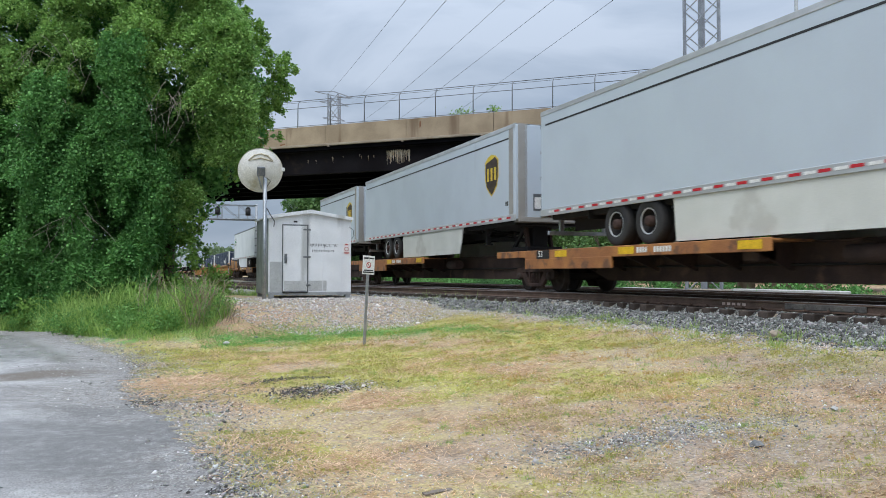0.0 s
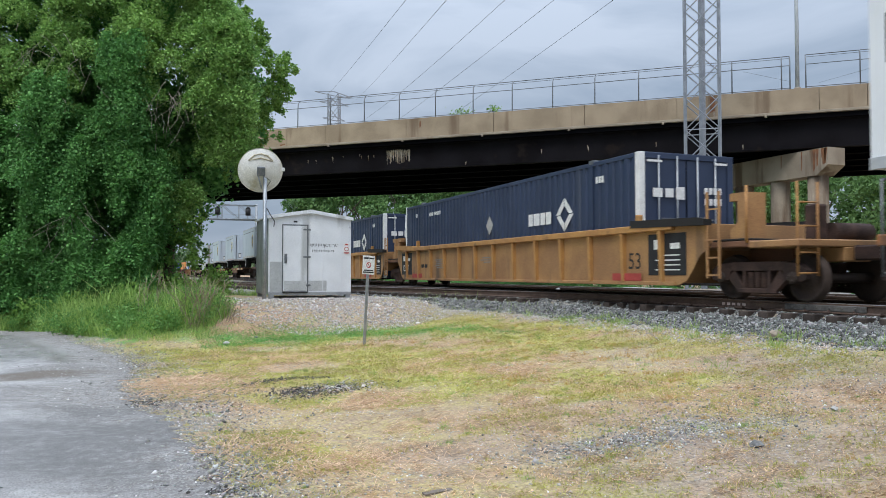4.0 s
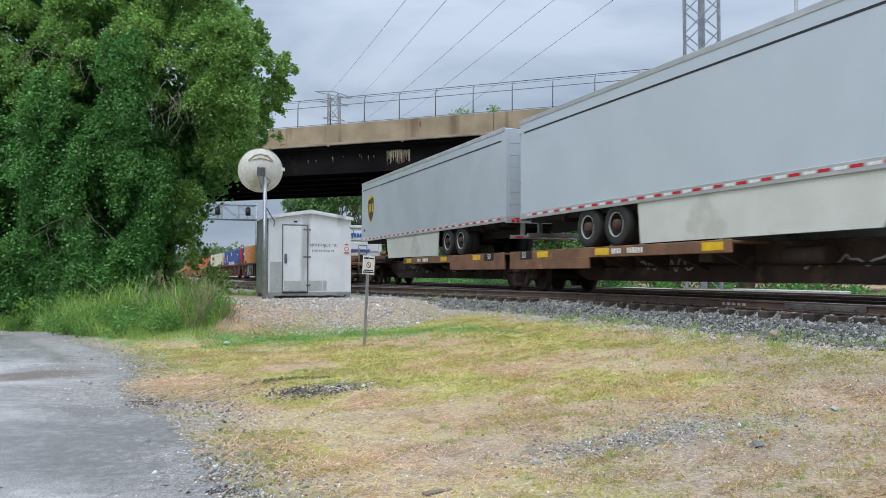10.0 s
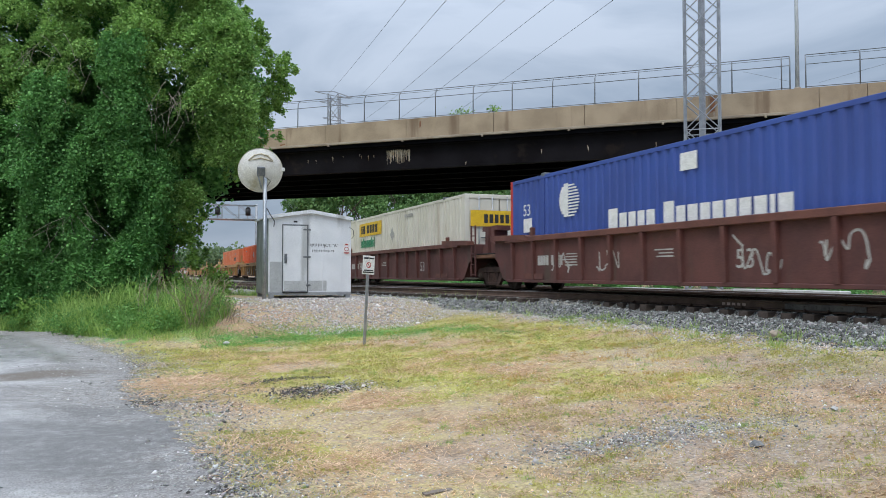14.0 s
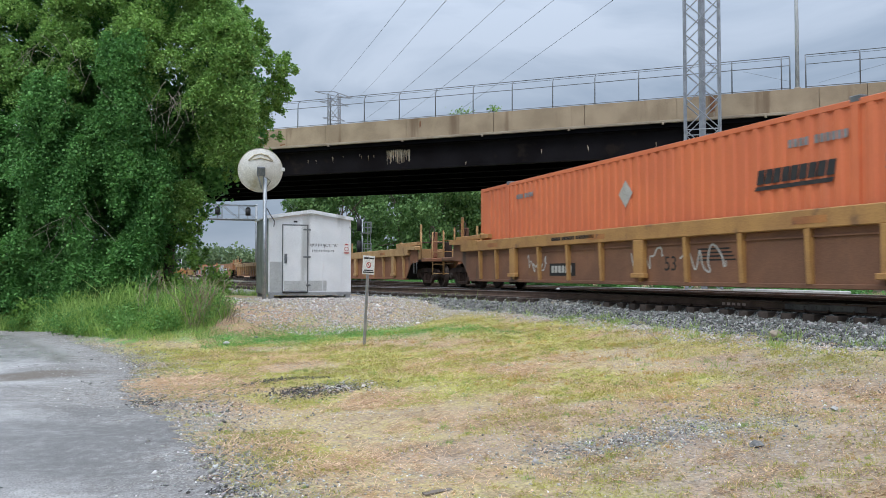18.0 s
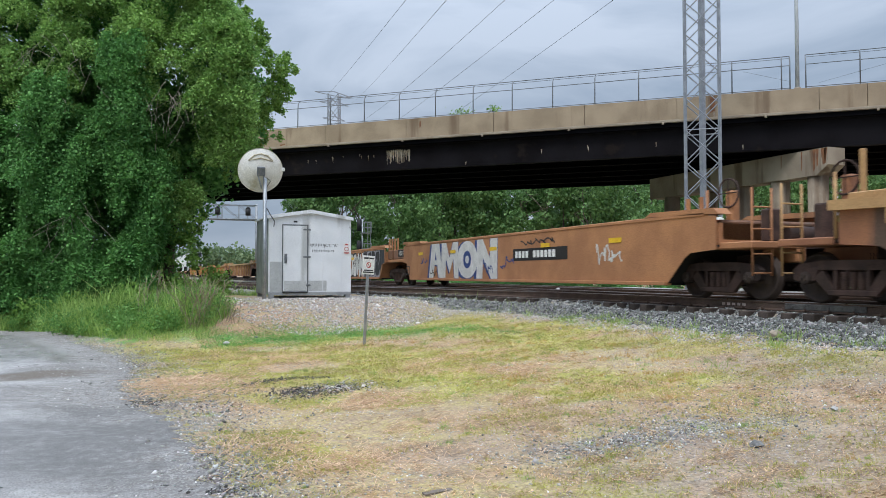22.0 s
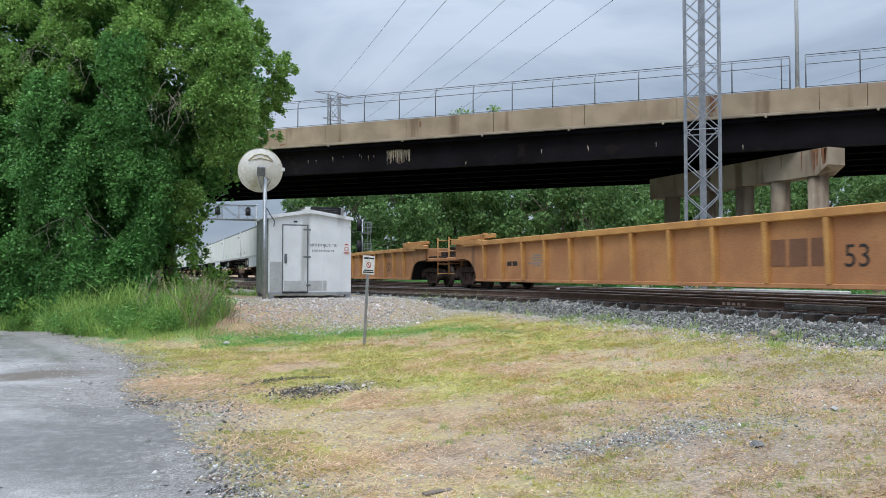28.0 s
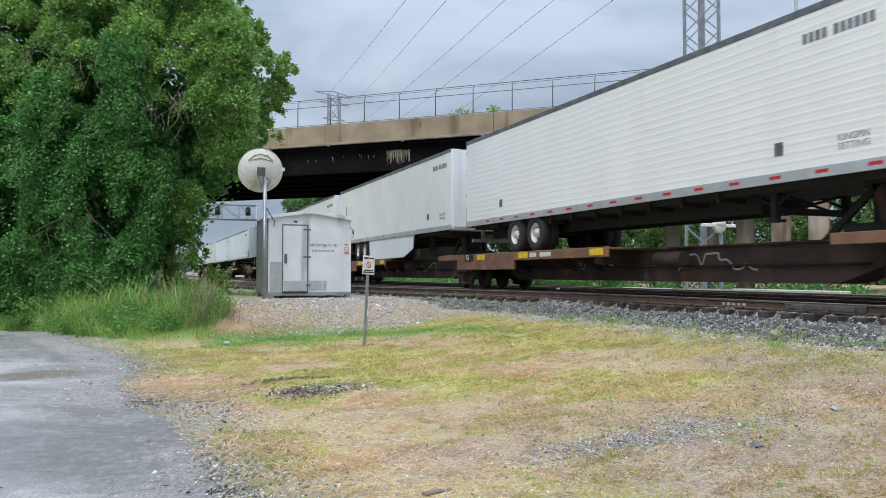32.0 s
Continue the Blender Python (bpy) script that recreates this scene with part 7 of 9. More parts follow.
        if kind != "smooth":
            spots = [m0 + 1.3 + (m1 - m0 - 2.6) * j / 12 for j in range(13)]
            if kind == "deep":
                spots = [1.7] + [9.1 + 1.53 * j for j in range(-4, 5)] + [16.4] + ([17.4] if not last else [17.6])
            m = shared("rib_%s_%s" % (kind, style), lambda: Shape().prism([(0.0, 0.30), (-0.07, 0.33), (-0.115, lowtop), (0.0, lowtop)] , "y", -0.05, 0.05), wall if kind == "rib" and style in ("maroon", "brown") else chord)
            if kind == "deep":
                wide = shared("hanger_" + style, lambda: Shape().box(0.0, -0.125, -0.17, 0.17, 0.46, lowtop, 0.012).box(-0.02, -0.15, -0.24, 0.24, 0.40, 0.5, 0.012), chord)
                for j in (-4, 0, 4):
                    part("hanger_bracket", wide, None, ob, at=pose(k * XW, 9.1 + 1.53 * j, 0, 0, 0, 0 if k < 0 else 180))
                part("inner_rail", Shape().box(k * (XW + 0.03), k * XW, f0 + 1.0, f1 - 1.0, lowtop - 0.14, lowtop - 0.11), wall, ob)
            for y in spots:
                part("rib", m, None, ob, at=pose(k * XW, y, 0, 0, 0, 0 if k < 0 else 180))
        # rounded patches, ladders and marks on the near side
    for a in (f0 + 1.7, f0 + 0.5 * (f1 - f0), f1 - 2.1):
        part("cross_beam", Shape().box(-XW + 0.03, XW - 0.03, a, a + 0.4, 0.25, 0.31), MAT["under_black"], ob)
    part("floor_strip", Shape().box(-0.35, 0.35, f0 + 0.9, f1 - 0.9, 0.24, 0.27), MAT["under_black"], ob)
    for s_, a in ((1, f0), (-1, f1)):
        w = max(0.85, low0 if s_ > 0 else low1)
        part("end_sheet", Shape().prism([(a + s_ * w, 0.3), (a + s_ * (w - 0.5), 0.95), (a, 1.0), (a, 1.04), (a + s_ * (w - 0.45), 1.0), (a + s_ * (w + 0.05), 0.34)], "x", -XW + 0.03, XW - 0.03), MAT["under_black"] if w > 1 else wall, ob)
        e = -0.15 if s_ > 0 else P + 0.15
        part("end_platform", Shape().box(-1.3, 1.3, min(a, e), max(a, e), 0.98, 1.10, 0.02).box(-0.35, 0.35, min(a, e), max(a, e), 0.72, 0.98, 0.02), MAT["spine_brown"] if arch or kind == "deep" or (kind == "smooth" and (first if s_ > 0 else last)) else MAT["well_rust"] if kind == "rib" else wall, ob)
        part("end_bulkhead", Shape().box(-XW + 0.06, XW - 0.06, a, a + s_ * 0.08, 1.05, 1.46, 0.01), chord if kind == "deep" else wall, ob)
        if kind != "smooth":
            part("guide_post", Shape().box(-XW + 0.02, -XW + 0.16, a + s_ * 2.2, a + s_ * 2.32, 1.5, 1.78, 0.02), chord, ob)
    # posts, ladders and brackets over the bogies
    for s_, a in ((1, 0.0), (-1, P)):
        if arch:
            part("walkway", Shape().box(-1.3, 1.3, min(a, a - s_ * 1.2), max(a, a - s_ * 1.2), 1.1, 1.14, 0.01), MAT["under_black"], ob)
            part("brake_gear", Shape().box(-0.9, 0.7, min(a - s_ * 0.45, a - s_ * 0.95), max(a - s_ * 0.45, a - s_ * 0.95), 0.8, 1.34, 0.04), MAT["bogie_iron"], ob)
            part("end_cover", Shape().box(-1.15, 1.15, min(a - s_ * 0.1, a + s_ * 1.4), max(a - s_ * 0.1, a + s_ * 1.4), 1.08, 1.42, 0.03), MAT["spine_brown"], ob)
        elif kind == "rib":
            if s_ > 0:
                for y in (a + 0.55, a + 0.88):
                    part("ladder_post", Shape().box(-XW - 0.03, -XW + 0.02, y - 0.022, y + 0.022, 0.4, 2.05, 0.008), wall, ob)
                for z in (0.45, 0.78, 1.12, 1.7):
                    part("rung", Shape().box(-XW - 0.02, -XW + 0.0, a + 0.55, a + 0.88, z, z + 0.03), wall, ob)
            part("bracket", Shape().prism([(a + s_ * 0.12, 1.1), (a + s_ * 0.55, 1.1), (a + s_ * 0.55, 1.3), (a + s_ * 0.34, 1.45), (a + s_ * 0.34, 1.85), (a + s_ * 0.55, 1.85), (a + s_ * 0.55, 2.0), (a + s_ * 0.12, 2.0)], "x", -1.18, -0.72), wall, ob)
            part("walkway", Shape().box(-1.3, 1.3, min(a, a + s_ * 0.9), max(a, a + s_ * 0.9), 1.1, 1.14, 0.01), MAT["under_black"], ob)
        elif kind == "deep":
            for x_ in (-1.2, 1.2):
                part("end_post", Shape().box(x_ - 0.04, x_ + 0.04, a + s_ * 0.32, a + s_ * 0.40, 1.05, 2.42, 0.012), chord, ob)
            part("end_rail", Shape().tube((-1.23, a + s_ * 0.42, 1.72), (1.23, a + s_ * 0.42, 1.72), 0.03, n=6), MAT["bogie_iron"], ob)
            if s_ > 0:
                part("stirrup", Shape().path([(-XW, a + s_ * 0.2, 0.98), (-XW, a + s_ * 0.2, 0.52), (-XW, a + s_ * 0.55, 0.52), (-XW, a + s_ * 0.55, 0.98)], 0.014), MAT["galv_dark"], ob)
            part("brake_gear", Shape().box(-1.0, -0.3, min(a + s_ * 0.15, a + s_ * 0.7), max(a + s_ * 0.15, a + s_ * 0.7), 1.1, 1.42, 0.03), MAT["bogie_iron"], ob)
        else:
            for y in (a + s_ * 0.2, a + s_ * 0.6):
                part("end_post", Shape().box(-1.30, -1.23, y - 0.035, y + 0.035, 1.05, 2.0, 0.01), wall, ob)
            part("end_cover", Shape().box(-1.3, 1.3, min(a + s_ * 0.1, f0 if s_ > 0 else f1), max(a + s_ * 0.1, f0 if s_ > 0 else f1), 1.1, 1.52, 0.04), MAT["well_rust"], ob)
            if s_ < 0 and not last:
                part("figure_plate", Shape().box(-1.306, -1.30, P - 1.75, P - 0.72, 1.2, 1.5), MAT["under_black"], ob, "black plate with white load figures")
                txt("125 T", 0.27, MAT["ink_white"], ob, Matrix.Translation((-1.309, P - 0.82, 1.26)) @ FACE)
    if first or last:
        for flag, s_, a in ((first, 1, -0.1), (last, -1, P + 0.1)):
            if not flag:
                continue
            o = a - s_ * 1.15
            part("end_sill", Shape().box(-1.35, 1.35, min(o, a), max(o, a), 0.95, 1.08, 0.02).box(-0.3, 0.3, min(o, a), max(o, a), 0.7, 0.96, 0.02), wall, ob)
            part("coupler", Shape().box(-0.12, 0.12, min(o, o - s_ * 0.62), max(o, o - s_ * 0.62), 0.72, 0.98, 0.03), MAT["bogie_iron"], ob)
            for x in (-1.3, -0.85, 1.3):
                lad = Shape().tube((x, o + s_ * 0.05, 0.45), (x, o + s_ * 0.05, 1.8 if arch else 2.05), 0.022, n=6)
                part("grab_post", lad, chord, ob)
            rung = Shape()
            for z in (0.5, 0.85, 1.3, 1.7):
                rung.tube((-1.3, o + s_ * 0.05, z), (-0.85, o + s_ * 0.05, z), 0.016, n=6)
            part("rungs", rung, chord, ob)
            part("grab_post", Shape().tube((-1.33, a + s_ * 0.05, 1.05), (-1.33, a + s_ * 0.05, 1.75 if arch else 2.1), 0.03, n=6), chord, ob)
            part("brake_stand", Shape().box(-0.75, -0.45, o + s_ * 0.2, o + s_ * 0.45, 1.08, 1.5 if arch else 1.7, 0.03), MAT["bogie_iron"], ob)
            tank = (0.85, 0.4, 1.95) if kind == "smooth" and last else (-0.4, 0.2, 1.22)
            part("air_tank", Shape().tube((-0.3, o + s_ * (0.7 + tank[0]), tank[2]), (0.6, o + s_ * (0.7 + tank[0]), tank[2]), 0.17, n=12), wall if tank[2] > 1.5 else MAT["bogie_iron"], ob)
            if kind in ("deep", "smooth"):
                wheel = Shape()
                c = Vector((-0.95, a - s_ * 0.1, 2.05))
                part("brake_stand", Shape().box(-0.95, -0.75, a - s_ * 0.2, a, 1.1, 2.1, 0.03), wall, ob)
                ring = [c + Vector((0, 0.28 * math.cos(t * math.pi / 8), 0.28 * math.sin(t * math.pi / 8))) for t in range(17)]
                wheel.path(ring, 0.02, 5)
                for t in range(0, 16, 4):
                    wheel.tube(c, ring[t], 0.013, n=4)
                part("brake_wheel", wheel, MAT["bogie_iron"], ob)
    bogie(ob, 0.0)
    if last:
        bogie(ob, P)
    X = -XW - (0.0 if kind != "deep" else 0.0) - 0.001
    # plain bars for the small stencilled data, and the large size figure
    white, mid = MAT["ink_white"], (f0 + f1) / 2
    pitch = (m1 - m0 - 2.6) / 12
    slot = lambda j: m0 + 1.3 + pitch * (j + 0.5)
    dat = Shape()
    for j, n in ((9, 5),) if style == "orange" else ((6, 3), (9, 5)):
        for r in range(n):
            dat.box(-0.004, 0, slot(j) - 0.4 + rg.uniform(0, 0.1), slot(j) + 0.4 - rg.uniform(0, 0.3), 0.98 - r * 0.07, 1.01 - r * 0.07)
    if style in ("maroon", "yellow", "brown", "orange", "ochre"):
        decal(ob, dat, "ink_gray" if style in ("yellow", "orange", "ochre") else "paint_silver", X, "stencil_bars")
        decal(ob, wordmark(slot(10) + 0.45, 0.72, 0.26 if style in ("maroon", "brown") else 0.13, (0.5, 0.5, 0.5, 0.5, -0.4, 0.5, 0.5, 0.5, 0.5), 0.15), "paint_silver" if style not in ("yellow", "orange", "ochre") else "paint_black", X, "number_bars")
    elif kind == "deep":
        for u, v in ((14.4, 13.5), (13.2, 11.9)):
            decal(ob, slab(u, v, 0.44, 0.76), "under_black" if v < 12 else "well_brown", X, "number_panel", "dark patch behind the car number")
        decal(ob, wordmark(13.1, 0.52, 0.18, (0.75, 0.75, 0.75, 0.75, 0.75, 0.75), 0.4), "paint_silver", X - 0.004, "number_bars")
        decal(ob, wordmark(12.9, lowtop + 0.12, 0.085, [0.6] * 7 + [-0.5] + [0.6] * 9 + [-0.5] + [0.6] * 12, 0.35), "under_black", X - 0.116, "stencil_bars")
        for u in (16.2, 10.4, 4.1):
            decal(ob, slab(u, u + 0.7, lowtop + 0.08, lowtop + 0.2), "deck_yellow", X - 0.116, "yellow_strip", "worn yellow strip")
        for r in range(4):
            decal(ob, slab(6.4 - 0.05 * r, 7.3, 0.95 - r * 0.07, 0.98 - r * 0.07), "under_black", X, "stencil_bars")
    else:
        if first:
            decal(ob, slab(8.2, 5.1, 0.86, 1.2), "under_black", X, "number_panel", "dark patch behind the car number")
            decal(ob, wordmark(8.05, 0.94, 0.19, (0.8, 0.8, 0.8, 0.8, -0.9, 0.8, 0.8, 0.8, 0.8, 0.8, 0.8), 0.55), "ink_white", X - 0.004, "number_bars")
        for u in (15.9, 12.6, 9.3, 6.0, 2.7):
            decal(ob, slab(u, u + 0.5, 1.2, 1.31), "ink_yellow", X - 0.012, "yellow_strip", "yellow reflective strip")
    if kind == "deep":
        txt("53", 0.42, MAT["under_black"], ob, Matrix.Translation((X - 0.002, 8.35, 0.56)) @ FACE, "size figure on the side")
    elif kind != "smooth":
        txt("53", 0.5, MAT["paint_black"] if style in ("yellow", "orange", "ochre") else MAT["paint_silver"], ob, Matrix.Translation((X - 0.002, 4.65 if style in ("orange", "ochre") else 3.5 if style == "yellow" else slot(4 if seed % 2 else 2) + 0.4, 0.6)) @ FACE, "size figure on the side")
    else:
        txt("53", 0.55, MAT["paint_black"], ob, Matrix.Translation((X - 0.002, m1 - 0.3, 0.44)) @ FACE, "size figure on the side")
    if style == "yellow" or style == "maroon":
        if style == "yellow":
            for u, v, words in ((1.5, 2.75, "125 T"), (P - 2.75, P - 1.5, "125 T")):
                decal(ob, slab(u, v, 0.46, 1.32), "paint_black", X - 0.002, "dark_panel", "black end panel with white load figures")
                if u > 5:
                    txt(words, 0.34, MAT["ink_white"], ob, Matrix.Translation((X - 0.01, v - 0.1, 0.6)) @ FACE)
                else:
                    for r in range(4):
                        decal(ob, slab(u + 0.2, v - 0.25 - 0.1 * (r % 2), 0.56 + 0.1 * r, 0.585 + 0.1 * r), "ink_white", X - 0.008, "stencil_bars")
                decal(ob, slab(u + 0.2, u + 0.5, 1.0, 1.12), "ink_white", X - 0.008, "stencil_bars")
                decal(ob, slab(v - 0.5, v - 0.2, 1.0, 1.2), "ink_white", X - 0.008, "stencil_bars")
        for a in (m0 + 2.0, m1 - 3.1):
            decal(ob, Shape().box(-0.004, 0, a, a + 1.1, 0.34, 0.5), "paint_red" if style == "yellow" else "chord_maroon", X - 0.05, "jacking_pad")
    return ob


FACE = Matrix(((0, 0, -1, 0), (-1, 0, 0, 0), (0, 1, 0, 0), (0, 0, 0, 1)))


def spine_unit(y0, P, rear, deck, label, first=False, last=False, seed=0, gap=0.2):
    """A flat unit with one centre beam. rear: the wheel deck lies at the far end (+y), else at the near one; the hitch stands at the other."""
    ob = thing("spine_car", label, "rail car", "cars of the freight train", at=pose(TX, y0, ZR))
    MOVERS.append((ob, y0))
    dk, br = MAT[deck], MAT["spine_brown"]
    rg = np.random.default_rng(seed + 3)
    part("centre_beam", Shape().prism([(-0.1, 1.08), (P + 0.1, 1.08), (P + 0.1, 0.80), (P - 1.3, 0.78), (P - 2.7, 0.32), (2.7, 0.32), (1.3, 0.78), (-0.1, 0.80)], "x", -0.36, 0.36), br, ob, "deep rusty brown centre beam")
    part("beam_flange", Shape().box(-0.46, 0.46, 1.2, P - 1.2, 1.05, 1.09, 0.01), br, ob)
    L = 9.4
    a, b = (P - L, P - gap) if rear else (gap, L + gap)
    end = P - gap if rear else gap
    s_ = -1 if rear else 1
    for k in (-1, 1):
        part("wheel_deck", Shape().box(k * 0.5, k * 1.42, a, b, 1.06, 1.105, 0.008), dk, ob)
        part("deck_channel", Shape().box(k * 1.42, k * 1.47, a, b, 0.88, 1.125, 0.012), dk, ob)
        part("heavy_channel", Shape().box(k * 1.40, k * 1.475, min(end, end + s_ * 4.3), max(end, end + s_ * 4.3), 0.62, 0.9, 0.012), dk, ob)
        for j in range(7):
            y = a + 0.6 + (b - a - 1.2) * j / 6
            part("outrigger", Shape().prism([(k * 0.36, 0.55), (k * 1.40, 0.93), (k * 1.40, 1.07), (k * 0.36, 1.07)], "y", y, y + 0.09), br, ob)
    he = 0.9 if rear else P - 0.9
    part("end_deck", Shape().box(-1.25, 1.25, he - 1.1, he + 1.1, 0.99, 1.09, 0.02), br, ob)
    part("end_channel", Shape().box(-1.3, -1.25, he - 1.1, he + 1.1, 0.95, 1.14, 0.01), dk, ob)
    hy = he + (0.95 if rear else -0.95)
    h = part("hitch", Shape().box(-0.45, 0.45, hy - 0.3, hy + 0.3, 1.93, 2.03, 0.03), MAT["under_black"], ob, "raised trailer hitch")
    part("hitch_base", Shape().box(-0.6, 0.6, hy - 0.55, hy + 0.55, 1.09, 1.32, 0.03).box(-0.25, 0.25, hy - 0.25, hy + 0.25, 1.3, 1.93, 0.02), MAT["under_black"], h)
    for k in (-1, 1):
        part("hitch_leg", Shape().prism([(hy - 0.1, 1.95), (hy + 0.1, 1.95), (hy + 1.05 * (1 if rear else -1) + 0.08, 1.08), (hy + 1.05 * (1 if rear else -1) - 0.08, 1.08)], "x", k * 0.36, k * 0.44), MAT["under_black"], h)
        part("hitch_leg", Shape().prism([(hy - 0.1, 1.95), (hy + 0.1, 1.95), (hy - 0.15, 1.08), (hy - 0.3, 1.08)], "x", k * 0.36, k * 0.44), MAT["spine_brown"], h)
    part("valve_box", Shape().box(-1.2, -0.75, P * 0.5, P * 0.5 + 0.4, 0.72, 1.02, 0.03), br, ob)
    part("brake_pipe", Shape().path([(-0.42, 2.0, 0.66), (-0.42, P - 2, 0.66)], 0.025), MAT["under_black"], ob)
    part("brake_tank", Shape().tube((-0.75, P * 0.36, 0.82), (-0.75, P * 0.36 + 0.9, 0.82), 0.16, n=10), br, ob)
    X = -1.476
    c0 = end + s_ * 0.7
    decal(ob, slab(c0, c0 + s_ * 0.7, 0.89, 1.12), "under_black", X, "figure_patch")
    txt("53", 0.24, MAT["ink_white"], ob, Matrix.Translation((X - 0.006, max(c0, c0 + s_ * 0.55) - 0.1, 0.94)) @ FACE)
    for d in (1.7, 4.6, 8.4):
        decal(ob, slab(end + s_ * d, end + s_ * (d + 0.6), 0.93, 1.09), "ink_yellow", X, "yellow_strip", "yellow reflective strip")
    decal(ob, wordmark(end + s_ * 6.5 + 1.2, 0.95, 0.12, (0.6, 0.6, 0.6, 0.6, -1.5, 0.6, 0.6, 0.6, 0.6, 0.6, 0.6), 0.4), "ink_white", X, "number_bars", "row of small white marks")
    for d in (4.5, 9.5):
        if deck == "deck_rust":
            scribble(ob, rg, d, d + 2.6, 0.5, 0.95, "paint_silver", -0.362, 20)
    if first or last:
        for flag, q, o in ((first, 1, -0.1), (last, -1, P + 0.1)):
            if flag:
                part("end_sill", Shape().box(-1.3, 1.3, min(o, o - q * 1.0), max(o, o - q * 1.0), 0.9, 1.08, 0.02), dk, ob)
                part("coupler", Shape().box(-0.12, 0.12, min(o - q, o - q * 1.7), max(o - q, o - q * 1.7), 0.72, 0.98, 0.03), MAT["bogie_iron"], ob)
                part("grab_post", Shape().tube((-1.28, o - q * 0.9, 0.45), (-1.28, o - q * 0.9, 1.9), 0.022, n=6).tube((-0.85, o - q * 0.9, 1.0), (-0.85, o - q * 0.9, 1.9), 0.022, n=6)
                     .tube((-1.28, o - q * 0.9, 1.9), (-0.85, o - q * 0.9, 1.9), 0.022, n=6).tube((-1.28, o - q * 0.9, 0.5), (-0.95, o - q * 0.9, 0.5), 0.02, n=6), MAT["galv_dark"], ob)
    bogie(ob, 0.0)
    if last:
        bogie(ob, P)
    return ob


def sum_tubes():
    s = Shape()
    for j in range(8):
        a = j * math.pi / 4
        s.tube((-0.36, 0.205 * math.cos(a), 0.205 * math.sin(a)), (-0.352, 0.205 * math.cos(a), 0.205 * math.sin(a)), 0.035, n=8)
    return s


def wheel_pair(parent, y, side, rim):
    t = shared("trailer_tyre", lambda: Shape().lathe([(0.0, 0.30), (0.0, 0.46), (-0.03, 0.505), (-0.21, 0.51), (-0.25, 0.47), (-0.27, 0.47), (-0.31, 0.51), (-0.50, 0.505), (-0.53, 0.46), (-0.53, 0.29), (-0.49, 0.27)], "x", n=28), MAT["tyre"])
    w = part("tyre", t, None, parent, at=pose(-0.74 if side < 0 else 0.74, y, 1.635, 0, 0, 0 if side < 0 else 180))
    r = shared("trailer_rim_" + rim, lambda: Shape().lathe([(-0.515, 0.295), (-0.50, 0.27), (-0.36, 0.25), (-0.34, 0.16), (-0.42, 0.13), (-0.50, 0.11), (-0.52, 0.0)], "x", n=24), MAT["under_black" if rim == "wheel_steel" else rim])
    part("rim", r, None, w)
    if rim == "wheel_steel":
        ring = shared("rim_ring", lambda: Shape().lathe([(-0.525, 0.30), (-0.535, 0.285), (-0.52, 0.265), (-0.50, 0.275)], "x", n=28), MAT["alu_rail"])
        part("rim_ring", ring, None, w, "bright worn rim edge")
        hub = shared("wheel_hub", lambda: Shape().lathe([(-0.42, 0.13), (-0.55, 0.115), (-0.57, 0.07), (-0.57, 0.0)], "x", n=16), MAT["bogie_iron"])
        part("hub", hub, None, w)
    else:
        bolts = shared("rim_holes", lambda: sum_tubes(), MAT["tyre"])
        part("rim_holes", bolts, None, w)


